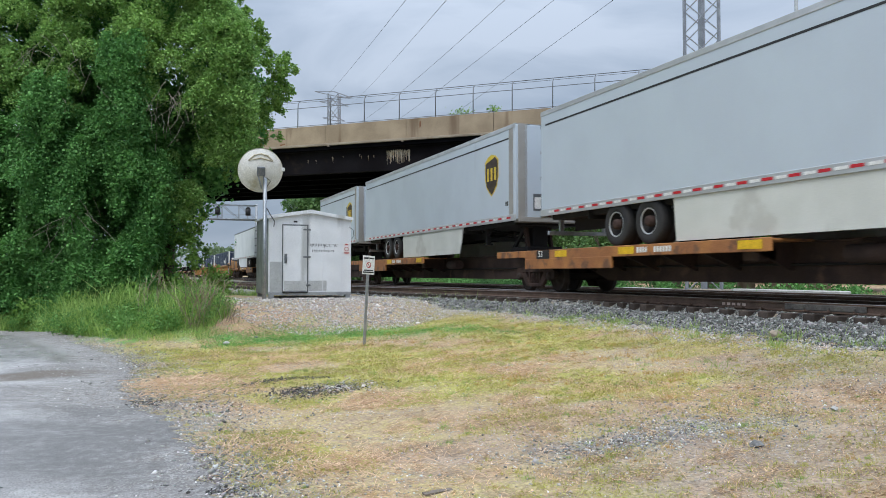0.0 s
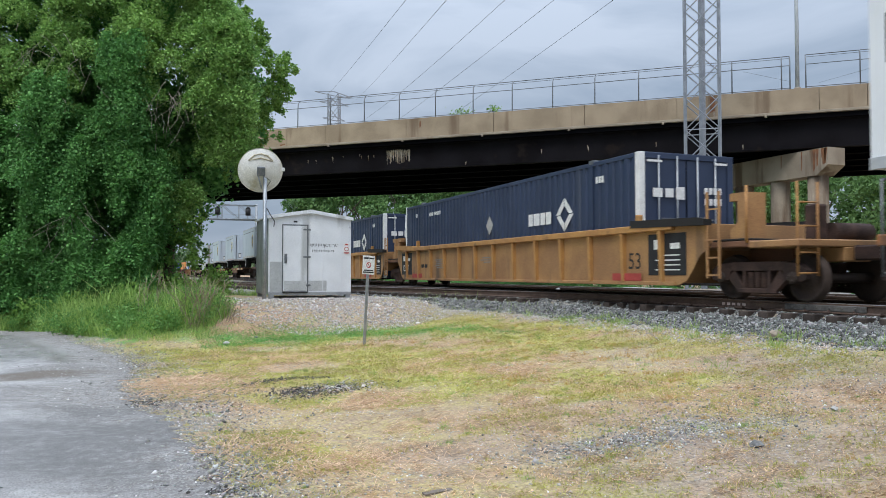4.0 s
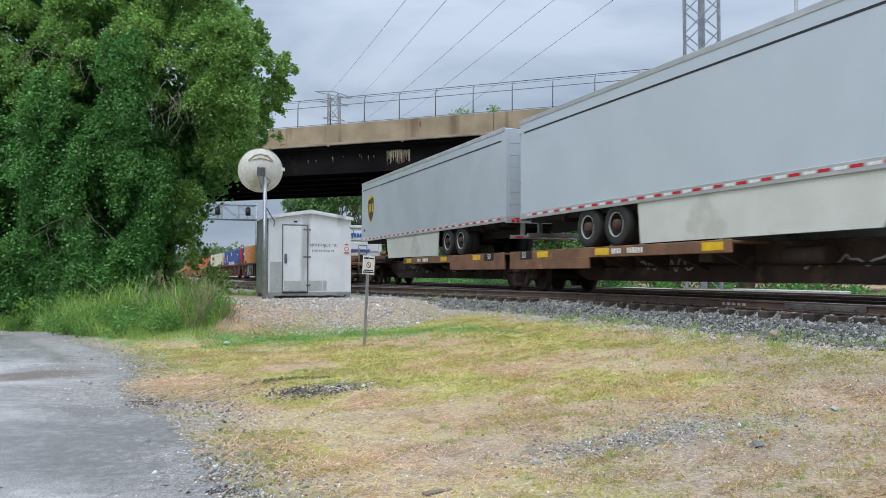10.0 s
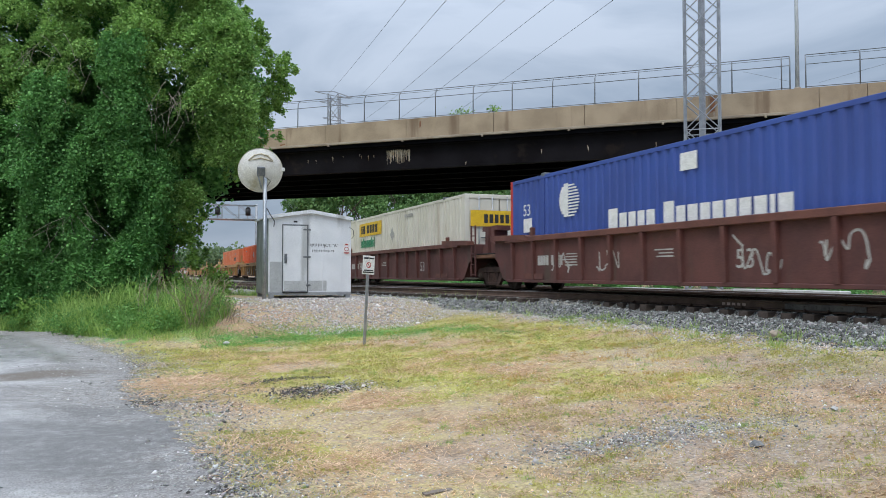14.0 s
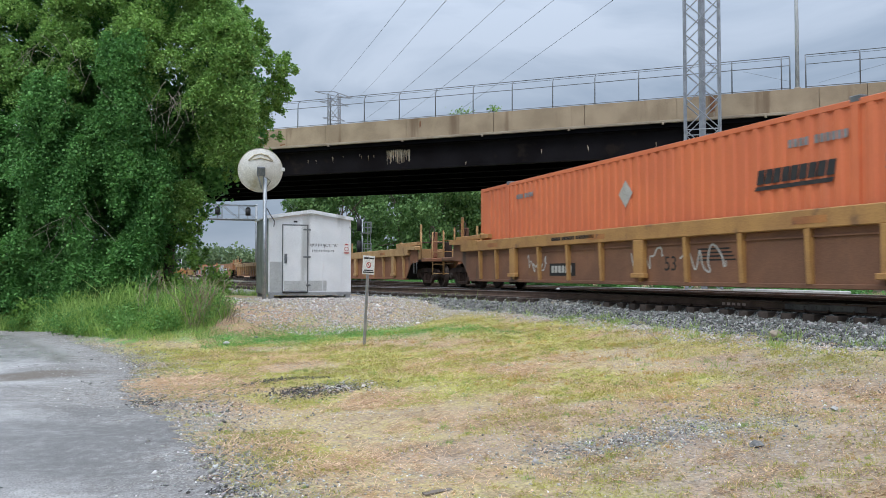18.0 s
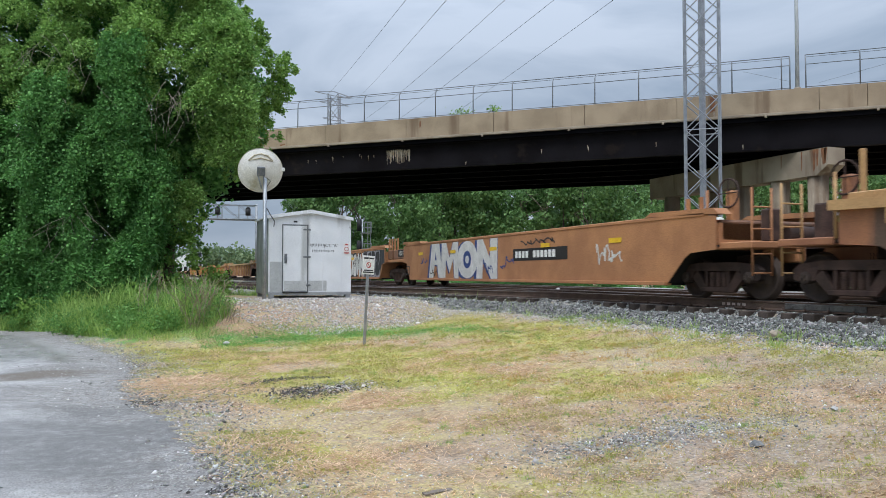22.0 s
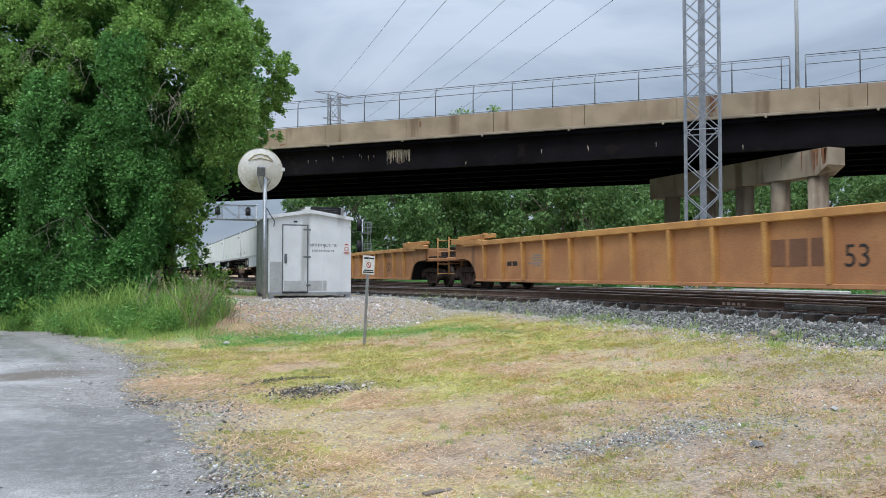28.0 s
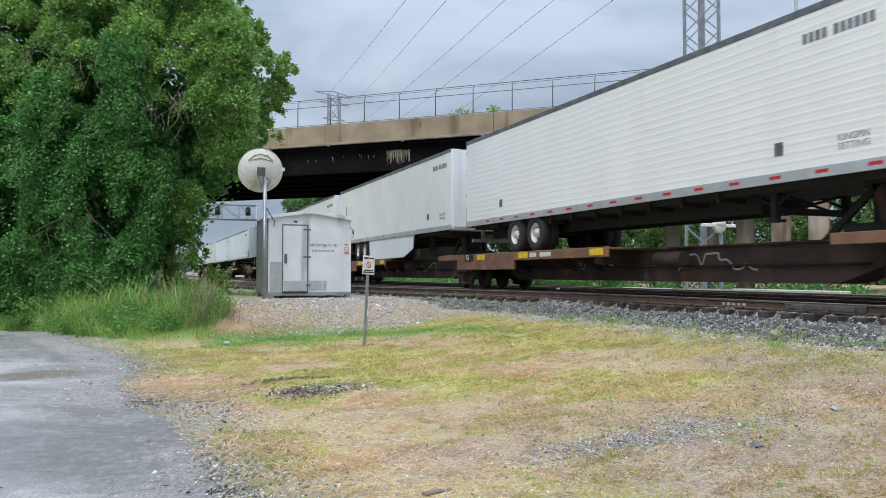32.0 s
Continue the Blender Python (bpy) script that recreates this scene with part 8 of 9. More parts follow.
def trailer(y0, L, body, label, nose=True, pup=False, shield=None, skirt=None, rim="wheel_white", reefer=False, ribs="", tape=True, sign=False, roll=False, seed=0, number=True, plain=False, short_skirt=False):
    """A road trailer. nose: its front faces the train's head (-y); else its doors do."""
    z0, z1, hw = 2.07, 4.92, 1.295
    ob = thing("semi_trailer", label, "trailer", "loads of the freight train", at=pose(TX, y0, ZR))
    MOVERS.append((ob, y0))
    rg = np.random.default_rng(seed + 50)
    Y = (lambda d: d) if nose else (lambda d: L - d)
    q = 1 if nose else -1
    bm_ = MAT[body]
    part("body", Shape().box(-hw, hw, 0, L, z0 + 0.02, z1 - 0.03, 0.02), bm_, ob)
    part("roof", Shape().box(-hw + 0.03, hw - 0.03, 0.03, L - 0.03, z1 - 0.03, z1, 0.012), MAT["galv_dark"], ob)
    for k in (-1, 1):
        part("top_rail", Shape().box(k * (hw - 0.01), k * (hw + 0.012), 0.0, L, z1 - 0.13, z1 - 0.005, 0.006), MAT["alu_rail"] if not body.startswith("trailer_white") else MAT["galv_dark"], ob)
        part("bottom_rail", Shape().box(k * (hw - 0.02), k * (hw + 0.016), 0.0, L, z0 - 0.02, z0 + 0.17, 0.008), MAT["alu_rail"], ob)
        if shield:
            part("pinstripe", Shape().box(k * (hw + 0.001), k * (hw + 0.005), 0.25, L - 0.25, 4.50, 4.545), MAT["ink_black"], ob)
        cw = 0.42 if (pup or shield) else 0.16
        if nose or not roll:
            part("front_corner", Shape().prism([(k * (hw + 0.006), Y(cw)), (k * (hw + 0.006), Y(0.16)), (k * (hw - 0.1), Y(-0.02)), (k * (hw - 0.38), Y(-0.02)), (k * (hw - 0.38), Y(0.05)), (k * (hw - 0.01), Y(cw))],
                 "z", z0, z1 - 0.01), bm_ if plain else MAT["corner_gray"] if body.startswith("trailer_gray") else MAT["trailer_white"], ob)
    # seams or corrugation along the side
    if ribs == "h":
        m = shared("long_rib_%d" % (L * 10), lambda: Shape().prism([(0, 0), (-0.0022, 0.02), (-0.0022, 0.05), (0, 0.07)], "y", 0.2, L - 0.2), bm_)
        for j in range(16):
            part("corrugation", m, None, ob, at=pose(-hw, 0, z0 + 0.28 + j * 0.155))
    elif ribs == "v":
        m = shared("seam", lambda: Shape().box(-0.004, 0, 0, 0.035, z0 + 0.18, z1 - 0.14), bm_)
        for j in range(int(L / 1.22)):
            part("seam", m, None, ob, at=pose(-hw, 0.6 + j * 1.22, 0))
    if tape:
        m = shared("tape_red", lambda: Shape().box(-0.004, 0, 0, 0.26, z0 + 0.055, z0 + 0.11), MAT["tape_red"])
        m2 = shared("tape_white", lambda: Shape().box(-0.004, 0, 0, 0.26, z0 + 0.055, z0 + 0.11), MAT["ink_white"])
        step = 0.62 if shield else 1.0
        for j in range(int((L - 0.6) / step)):
            part("reflector_strip", m, None, ob, at=pose(-hw - 0.0165, 0.3 + j * step, 0))
            if shield:
                part("reflector_strip", m2, None, ob, at=pose(-hw - 0.0165, 0.3 + j * step + 0.29, 0))
    else:
        m = shared("rivet_light", lambda: Shape().box(-0.006, 0, 0, 0.07, z0 + 0.06, z0 + 0.10), MAT["tape_red"])
        for j in range(int(L / 0.85)):
            part("reflector", m, None, ob, at=pose(-hw - 0.0165, 0.4 + j * 0.85, 0))
    # nose
    yn = Y(0)
    def on_front(x0, x1, za, zb, mat, name, label_="", out=0.006):
        return part(name, Shape().box(x0, x1, yn - q * 0.021, yn - q * (0.021 + out), za, zb), MAT[mat], ob, label_)
    def on_rear(x0, x1, za, zb, mat, name, label_="", out=0.006, c=0.0):
        yr = Y(L)
        return part(name, Shape().box(x0, x1, yr, yr + q * out, za, zb, c), MAT[mat], ob, label_)
    if nose and not reefer:
        part("front_panel", Shape().box(-hw + 0.3, hw - 0.3, yn - q * 0.02, yn, z0 + 0.08, z1 - 0.04, 0.005), bm_, ob)
        pb = on_front(-0.72, -0.42, z0 + 0.28, z0 + 0.78, "galv_dark", "plug_box")
        on_front(-0.68, -0.47, z0 + 0.34, z0 + 0.68, "ink_white", "plug_label", out=0.012)
        on_front(0.55, 0.9, z0 + 0.22, z0 + 0.72, "ink_black", "connector_panel")
        on_front(0.6, 0.7, z0 + 0.3, z0 + 0.42, "ink_red", "connector", out=0.03)
        on_front(0.75, 0.85, z0 + 0.3, z0 + 0.42, "ink_blue", "connector", out=0.03)
        if number:
            for j in range(6):
                on_front(0.05 + j * 0.12, 0.13 + j * 0.12, z1 - 0.42, z1 - 0.28, "ink_black", "number_bar")
        on_front(0.05, 0.75, z1 - 0.22, z1 - 0.15, "galv_dark", "marker_lamp_bar")
        part("nose_sill", Shape().box(-hw + 0.1, hw - 0.1, yn - q * 0.03, yn + q * 0.3, z0 - 0.06, z0 + 0.1, 0.02), MAT["corner_gray"], ob)
    if reefer:
        y1 = yn - q * 0.36
        part("reefer_unit", Shape().prism([(-1.0, 2.95), (-0.92, 2.84), (0.92, 2.84), (1.0, 2.95), (1.03, 4.85), (-1.03, 4.85)], "y", yn, y1), MAT["trailer_white"] if reefer is True else MAT["reefer_black"], ob, "refrigeration unit on the trailer nose")
        g = part("grille", Shape().prism([(-0.96, 3.98), (-0.88, 3.9), (0.88, 3.9), (0.96, 3.98), (1.02, 4.8), (0.98, 4.87), (-0.98, 4.87), (-1.02, 4.8)], "y", y1, y1 - q * 0.03), MAT["reefer_black"], ob, "black air grille")
        sl = shared("grille_slat", lambda: Shape().box(-0.8, 0.8, -0.02, 0.02, 0, 0.03, 0.008), MAT["galv_dark"])
        for j in range(7):
            part("slat", sl, None, g, at=pose(0, y1 - q * 0.04, 4.05 + j * 0.11))
        part("reefer_badge", Shape().box(-0.3, 0.35, y1 - q * 0.006, y1, 3.62, 3.75), MAT["ink_gray"], ob)
        part("fuel_gauge", Shape().box(-0.75, -0.55, y1 - q * 0.01, y1, 3.45, 3.55), MAT["ink_black"], ob)
        part("nose_lower", Shape().box(-1.2, 1.2, yn - q * 0.02, yn, z0 + 0.05, 2.82, 0.005), MAT["nose_grime"], ob, "grimy cream lower nose")
        part("unit_skirt", Shape().box(-0.95, 0.95, yn - q * 0.3, yn, 2.74, 2.84, 0.02), MAT["under_black"], ob)
        for x in (-1.02, 0.6, 0.85):
            part("air_hose", Shape().path([(x, yn - q * 0.03, z0 + 0.35), (x + 0.03, yn - q * 0.1, z0 + 0.15), (x - 0.02, yn - q * 0.12, z0 - 0.15), (x, yn - q * 0.05, z0 - 0.3)], 0.018), MAT["under_black"], ob)
        part("connector_panel", Shape().box(0.75, 1.0, yn - q * 0.03, yn - q * 0.02, z0 + 0.1, z0 + 0.4), MAT["ink_black"], ob)
    # rear doors
    if roll:
        for j in range(7):
            on_rear(-hw + 0.12, hw - 0.12, z0 + 0.14 + j * 0.37, z0 + 0.14 + j * 0.37 + 0.355, body, "door_section", out=0.012, c=0.004)
        on_rear(0.55, 0.78, z0 + 0.75, z0 + 1.05, "ink_yellow", "warning_plate", out=0.02)
    else:
        for k in (-1, 1):
            d = on_rear(min(k * 0.03, k * 1.2), max(k * 0.03, k * 1.2), z0 + 0.12, z1 - 0.12, body, "door", "closed swing door", out=0.02, c=0.004)
            yr = Y(L) + q * 0.035
            part("lock_rod", Shape().tube((k * 0.16, yr, z0 + 0.1), (k * 0.16, yr, z1 - 0.1), 0.018, n=6), MAT["galv"], d)
            part("door_handle", Shape().box(min(k * 0.16, k * 0.5), max(k * 0.16, k * 0.5), yr, yr + q * 0.02, z0 + 0.42, z0 + 0.46), MAT["galv_dark"], d)
            for z in (0.35, 1.0, 1.7, 2.4):
                part("hinge", Shape().box(min(k * 1.12, k * 1.29), max(k * 1.12, k * 1.29), yr - q * 0.02, yr + q * 0.005, z0 + z, z0 + z + 0.09), MAT["galv"], d)
    on_rear(-hw, hw, z0 - 0.05, z0 + 0.12, "alu_rail", "rear_sill", out=0.03)
    for x in (-1.1, -0.95, 0.9, 1.05):
        on_rear(x, x + 0.1, z0 - 0.03, z0 + 0.06, "tape_red", "tail_lamp", out=0.045)
    for j in range(5):
        on_rear(-1.0 + j * 0.45, -0.78 + j * 0.45, z0 + 0.07, z0 + 0.11, "tape_red", "reflector_strip", out=0.034)
    yb = Y(L - 0.05)
    if not pup:
        part("bumper", Shape().box(-1.1, 1.1, yb - 0.05, yb + 0.05, 1.55, 1.66, 0.01).box(-0.75, -0.63, yb - 0.04, yb + 0.04, 1.6, z0).box(0.63, 0.75, yb - 0.04, yb + 0.04, 1.6, z0), MAT["galv"], ob, "white rear bumper")
        for j in range(4):
            part("reflector_strip", Shape().box(-0.95 + j * 0.52, -0.7 + j * 0.52, yb + q * 0.05, yb + q * 0.055, 1.58, 1.63), MAT["tape_red"], ob)
    # running gear
    part("under_frame", Shape().box(-1.1, 1.1, min(Y(0.4), Y(L - 0.3)), max(Y(0.4), Y(L - 0.3)), z0 - 0.12, z0 + 0.02), MAT["under_black"], ob)
    ax = [L - 1.85] if pup else [L - 4.82, L - 3.58]
    lo, hi = sorted((Y(1.2 if pup else 3.6), Y(L - 0.5)))
    for k in (-1, 1):
        part("frame_rail", Shape().box(k * 0.42, k * 0.54, lo, hi, z0 - 0.42, z0 - 0.1, 0.01), MAT["under_black"], ob)
    for j in range(int((hi - lo) / 1.1)):
        part("cross_member", shared("cross_member", lambda: Shape().box(-1.2, 1.2, 0, 0.06, z0 - 0.22, z0 - 0.02), MAT["under_black"]), None, ob, at=pose(0, lo + 0.4 + j * 1.1, 0))
    part("axle_frame", Shape().box(-0.55, 0.55, min(Y(ax[0] - 0.7), Y(ax[-1] + 0.7)), max(Y(ax[0] - 0.7), Y(ax[-1] + 0.7)), 1.7, z0 - 0.1, 0.03), MAT["under_black"], ob)
    for a in ax:
        part("axle", Shape().tube((-0.8, Y(a), 1.635), (0.8, Y(a), 1.635), 0.07, n=8), MAT["under_black"], ob)
        for k in (-1, 1):
            wheel_pair(ob, Y(a), k, rim)
    lg = 2.4 if pup else 2.9
    part("gear_crossbar", Shape().box(-0.85, 0.85, Y(lg) - 0.04, Y(lg) + 0.04, 1.56, 1.68, 0.01).tube((-0.85, Y(lg), 1.55), (0.85, Y(lg), z0 - 0.1), 0.03, n=6).tube((0.85, Y(lg), 1.55), (-0.85, Y(lg), z0 - 0.1), 0.03, n=6), MAT["under_black"], ob)
    for k in (-1, 1):
        g = part("landing_leg", Shape().box(k * 0.85 - 0.07, k * 0.85 + 0.07, Y(lg) - 0.07, Y(lg) + 0.07, 1.45, z0 - 0.1, 0.01).box(k * 0.85 - 0.12, k * 0.85 + 0.12, Y(lg) - 0.13, Y(lg) + 0.13, 1.42, 1.47), MAT["under_black"], ob)
        part("leg_brace", Shape().tube((k * 0.85, Y(lg), 1.7), (k * 0.85, Y(lg + 0.6), z0 - 0.1), 0.03, n=6).tube((k * 0.85, Y(lg), 1.7), (k * 0.85, Y(lg - 0.5), z0 - 0.1), 0.03, n=6), MAT["under_black"], g)
    if skirt:
        a, b = (ax[0] - (3.3 if short_skirt else 0.95), lg + 1.15)
        part("side_skirt", Shape().prism([(Y(a), 1.16), (Y(a + 0.08), z0), (Y(b), z0), (Y(b + 0.15), 1.5), (Y(b + 1.3 if body.startswith("trailer_white") else b + 0.3), 1.18)], "x", -hw + 0.02, -hw + 0.06), MAT[skirt], ob, "pale side skirt below the trailer")
        part("side_skirt", Shape().prism([(Y(a), 1.16), (Y(a + 0.08), z0), (Y(b), z0), (Y(b + 0.15), 1.5), (Y(b + 0.6), 1.18)], "x", hw - 0.06, hw - 0.02), MAT[skirt], ob)
    # marks
    X = -hw - 0.001
    if shield:
        yc = Y({"pup": 1.45, "long": 1.65, "rear": 1.62}[shield])
        h_, w_ = 1.22, 0.5
        zc = 3.59
        pts = [(-w_, 0.42), (-w_ * 0.55, 0.56), (0, 0.62), (w_ * 0.55, 0.56), (w_, 0.42), (w_, -0.1), (w_ * 0.82, -0.38), (w_ * 0.4, -0.56), (0, -0.70), (-w_ * 0.4, -0.56), (-w_ * 0.82, -0.38), (-w_, -0.1)]
        decal(ob, Shape().prism([(yc + p, zc + r) for p, r in pts], "x", 0, -0.003), "shield_gold", X, "shield_rim", "gold-edged brown shield emblem")
        low = [(p * 0.9, min(r * 0.92, 0.36 + 0.10 * (1 - p / w_))) for p, r in pts]
        decal(ob, Shape().prism([(yc + p, zc + r) for p, r in low], "x", -0.0035, -0.0055), "shield_brown", X, "shield_field")
        gl = Shape()
        for a, b, c, d in ((0.33, 0.19, -0.2, 0.20), (0.07, -0.07, -0.2, 0.20), (-0.19, -0.33, -0.2, 0.20)):
            gl.prism([(yc + a, zc + c), (yc + b, zc + c), (yc + b, zc + d), (yc + a, zc + d)], "x", -0.0058, -0.0072)
        decal(ob, gl, "shield_gold", X, "shield_bars")
        decal(ob, wordmark(Y(0.55) + 0.12, z0 + 0.45, 0.13, (0.6, 0.6), 0.3), "ink_black", X, "size_bars") if not pup else None
    elif sign:
        yc = Y(1.12)
        decal(ob, slab(yc - 0.82, yc + 0.82, 3.62, 4.36), "ink_black", X, "sign_border")
        decal(ob, slab(yc - 0.78, yc + 0.78, 3.66, 4.32), "sign_white", X - 0.002, "sign_board", "white name board with green bars")
        decal(ob, wordmark(yc + 0.66, 3.9, 0.24, (0.7, 0.5, 0.5, 0.9, 0.3, 0.5, 0.5), 0.2, (0,), 0.2), "ink_green", X - 0.006, "name_bars")
        decal(ob, slab(yc - 0.5, yc + 0.25, 3.75, 3.81), "ink_gray", X - 0.006, "name_bars")
        for a, b in ((-0.85, -0.2),):
            sg = on_rear(min(a, b), max(a, b), 4.05, 4.6, "ink_gray", "sign_border", out=0.025)
            on_rear(-0.82, -0.23, 4.08, 4.57, "sign_white", "sign_board", out=0.028)
            on_rear(-0.76, -0.3, 4.28, 4.36, "ink_green", "name_bars", out=0.031)
        for j in range(9):
            on_rear(0.25 + j * 0.095, 0.31 + j * 0.095, 4.38, 4.52, "ink_black", "number_bar", out=0.026)
    elif body.startswith("trailer_white") and nose:
        decal(ob, wordmark(Y(1.8), z1 - 0.62, 0.17, (0.6, 0.6, 0.6, 0.6, -0.4, 0.6, 0.6, 0.6, 0.6, 0.6, 0.6), 0.3), "ink_gray", X, "number_bars", "grey block of reference marks")
        for word, j in (("KINGPIN", 0), ("SETTING", 1)):
            txt(word, 0.15, MAT["ink_gray"], ob, Matrix.Translation((X - 0.003, Y(1.12), z0 + 0.52 - j * 0.14)) @ FACE)
        for d in (2.35, 13.5):
            part("placard_holder", Shape().box(X - 0.012, X, Y(d) - 0.1, Y(d) + 0.1, z0 + 0.45, z0 + 0.68, 0.004), MAT["galv_dark"], ob)
    return ob


def container(y0, body, label, marks=None, post=None, doors_forward=True):
    """A 53-foot corrugated box in a well."""
    L, z0, z1, hw = 16.15, 0.30, 3.20, 1.295
    ob = thing("shipping_container", label, "container", "loads of the freight train", at=pose(TX, y0, ZR))
    MOVERS.append((ob, y0))
    m_ = MAT[body]
    pm = MAT[post] if post else m_
    pitch, dep = 0.30, 0.036

    def corr(k):
        s = Shape()
        ys = []
        y = 0.14
        while y < L - 0.14 - pitch:
            ys += [(y, 0), (y + 0.11, 0), (y + 0.15, dep), (y + 0.26, dep)]
            y += pitch
        ys.append((L - 0.14, 0))
        for y, d in ys:
            s.v += [(k * (hw - d), y, z0 + 0.14), (k * (hw - d), y, z1 - 0.1)]
        s.f = [(2 * i, 2 * i + 2, 2 * i + 3, 2 * i + 1) for i in range(len(ys) - 1)]
        s.s = [False] * len(s.f)
        return s
    for k in (-1, 1):
        part("corrugated_side", shared("corr_%s_%d" % (body, k), lambda: corr(k), m_), None, ob)
        part("top_rail", Shape().box(k * (hw - 0.07), k * (hw + 0.004), 0.1, L - 0.1, z1 - 0.11, z1 - 0.01, 0.008), m_, ob)
        part("bottom_rail", Shape().box(k * (hw - 0.06), k * (hw + 0.004), 0.1, L - 0.1, z0, z0 + 0.15, 0.008), m_, ob)
        for y in (0.0, L - 0.15):
            part("corner_post", Shape().box(k * (hw - 0.16), k * (hw + 0.006), y, y + 0.15, z0, z1, 0.01), pm if k < 0 else m_, ob)
        for y in (1.9, L - 2.05):
            part("lift_post", Shape().box(k * (hw - 0.1), k * (hw + 0.005), y, y + 0.10, z0, z1 + 0.0, 0.006), m_, ob)
            part("lift_casting", Shape().box(k * (hw - 0.16), k * (hw + 0.008), y - 0.04, y + 0.16, z1 - 0.06, z1 + 0.045, 0.01), MAT["galv_dark"], ob)
    part("roof_sheet", Shape().box(-hw + 0.05, hw - 0.05, 0.05, L - 0.05, z1 - 0.05, z1 - 0.02), m_, ob)
    part("floor_sheet", Shape().box(-hw + 0.06, hw - 0.06, 0.05, L - 0.05, z0 + 0.02, z0 + 0.14), MAT["under_black"], ob)
    for y, q in ((0.0, -1), (L, 1)):
        for za, zb in ((z1 - 0.14, z1), (z0, z0 + 0.15)):
            part("end_beam", Shape().box(-hw + 0.16, hw - 0.16, y - (0.0 if q < 0 else 0.12), y + (0.12 if q < 0 else 0.0), za, zb, 0.01), m_, ob)
        if (q < 0) == doors_forward:
            for k in (-1, 1):
                d = part("door", Shape().box(min(k * 0.02, k * (hw - 0.17)), max(k * 0.02, k * (hw - 0.17)), y + q * 0.0 - (0.0 if q > 0 else -0.03), y - q * 0.03 - q * 0.03, z0 + 0.15, z1 - 0.14, 0.005), m_, ob, "closed container door")
                for x in (0.28, 0.78):
                    part("lock_rod", Shape().tube((k * x, y + q * 0.01, z0 + 0.1), (k * x, y + q * 0.01, z1 - 0.06), 0.02, n=6), MAT["galv"] if body != "box_tan" else m_, d)
                for z in (1.0, 1.7):
                    part("door_handle", Shape().box(min(k * 0.28, k * 0.7), max(k * 0.28, k * 0.7), y + q * 0.0, y + q * 0.03, z, z + 0.04), MAT["galv_dark"], d)
        else:
            s = Shape()
            for j in range(4):
                s.box(-hw + 0.17, hw - 0.17, y - q * 0.02, y - q * 0.06, z0 + 0.2 + j * 0.62, z0 + 0.2 + j * 0.62 + 0.5, 0.015)
            part("end_panel", s.box(-hw + 0.16, hw - 0.16, y - q * 0.07, y - q * 0.08, z0 + 0.14, z1 - 0.12), m_, ob)
    if marks:
        marks(ob, -hw - 0.006, L)
    return ob


def diamond(y, z, r):
    return [(y + r, z), (y, z + r * 1.15), (y - r, z), (y, z - r * 1.15)]


def on_end(ob, x0, x1, z0, z1, mat, name="marking"):
    return part(name, Shape().box(x0, x1, -0.03, -0.024, z0, z1), MAT[mat], ob)


def marks_navy(ob, X, L):
    decal(ob, wordmark(5.25, 1.82, 0.33, (0.75, 1.05, 0.8, 0.85), 0.25), "ink_white", X, "name_blocks", "white name blocks and diamond emblem")
    d = Shape()
    for k in range(4):
        a, b = math.pi / 2 * k, math.pi / 2 * (k + 1)
        d.prism([(3.25 + 0.46 * math.cos(a) * q1, 2.02 + 0.46 * math.sin(a) * q1) for q1 in (0.52, 0.97)] +
                [(3.25 + 0.46 * (math.cos(b) * 0.93 + math.cos(a) * 0.07) * q1, 2.02 + 0.46 * (math.sin(b) * 0.93 + math.sin(a) * 0.07) * q1) for q1 in (0.97, 0.52)], "x", 0, -0.004)
    decal(ob, d, "ink_white", X, "diamond_emblem")
    decal(ob, Shape().prism(diamond(7.9, 2.0, 0.26), "x", 0, -0.004), "paint_silver", X, "placard", "faded grey placard")
    decal(ob, wordmark(1.75, 2.66, 0.16, (0.6, 0.6, 0.6), 0.3), "ink_white", X, "number_bars")
    decal(ob, wordmark(14.9, 2.7, 0.14, (0.6, 0.6), 0.3), "ink_white", X, "number_bars")
    decal(ob, wordmark(13.35, 2.66, 0.13, (0.6, 0.6, 0.6, 0.6, -0.6, 0.6, 0.6, 0.6, 0.6, 0.6, 0.6), 0.4), "ink_white", X, "number_bars")
    on_end(ob, -0.95, -0.7, 2.2, 2.4, "ink_white"), on_end(ob, -0.62, -0.4, 2.2, 2.4, "ink_white"), on_end(ob, -0.33, -0.1, 2.16, 2.44, "ink_white", "emblem")
    for j in range(4):
        on_end(ob, 0.45 + j * 0.13, 0.54 + j * 0.13, 2.3, 2.45, "ink_white", "number_bar")
        on_end(ob, 0.45 + j * 0.13, 0.54 + j * 0.13, 2.05, 2.2, "ink_white", "number_bar")
    on_end(ob, -1.1, -0.7, 2.98, 3.03, "ink_white"), on_end(ob, 0.75, 1.1, 2.98, 3.03, "ink_white")


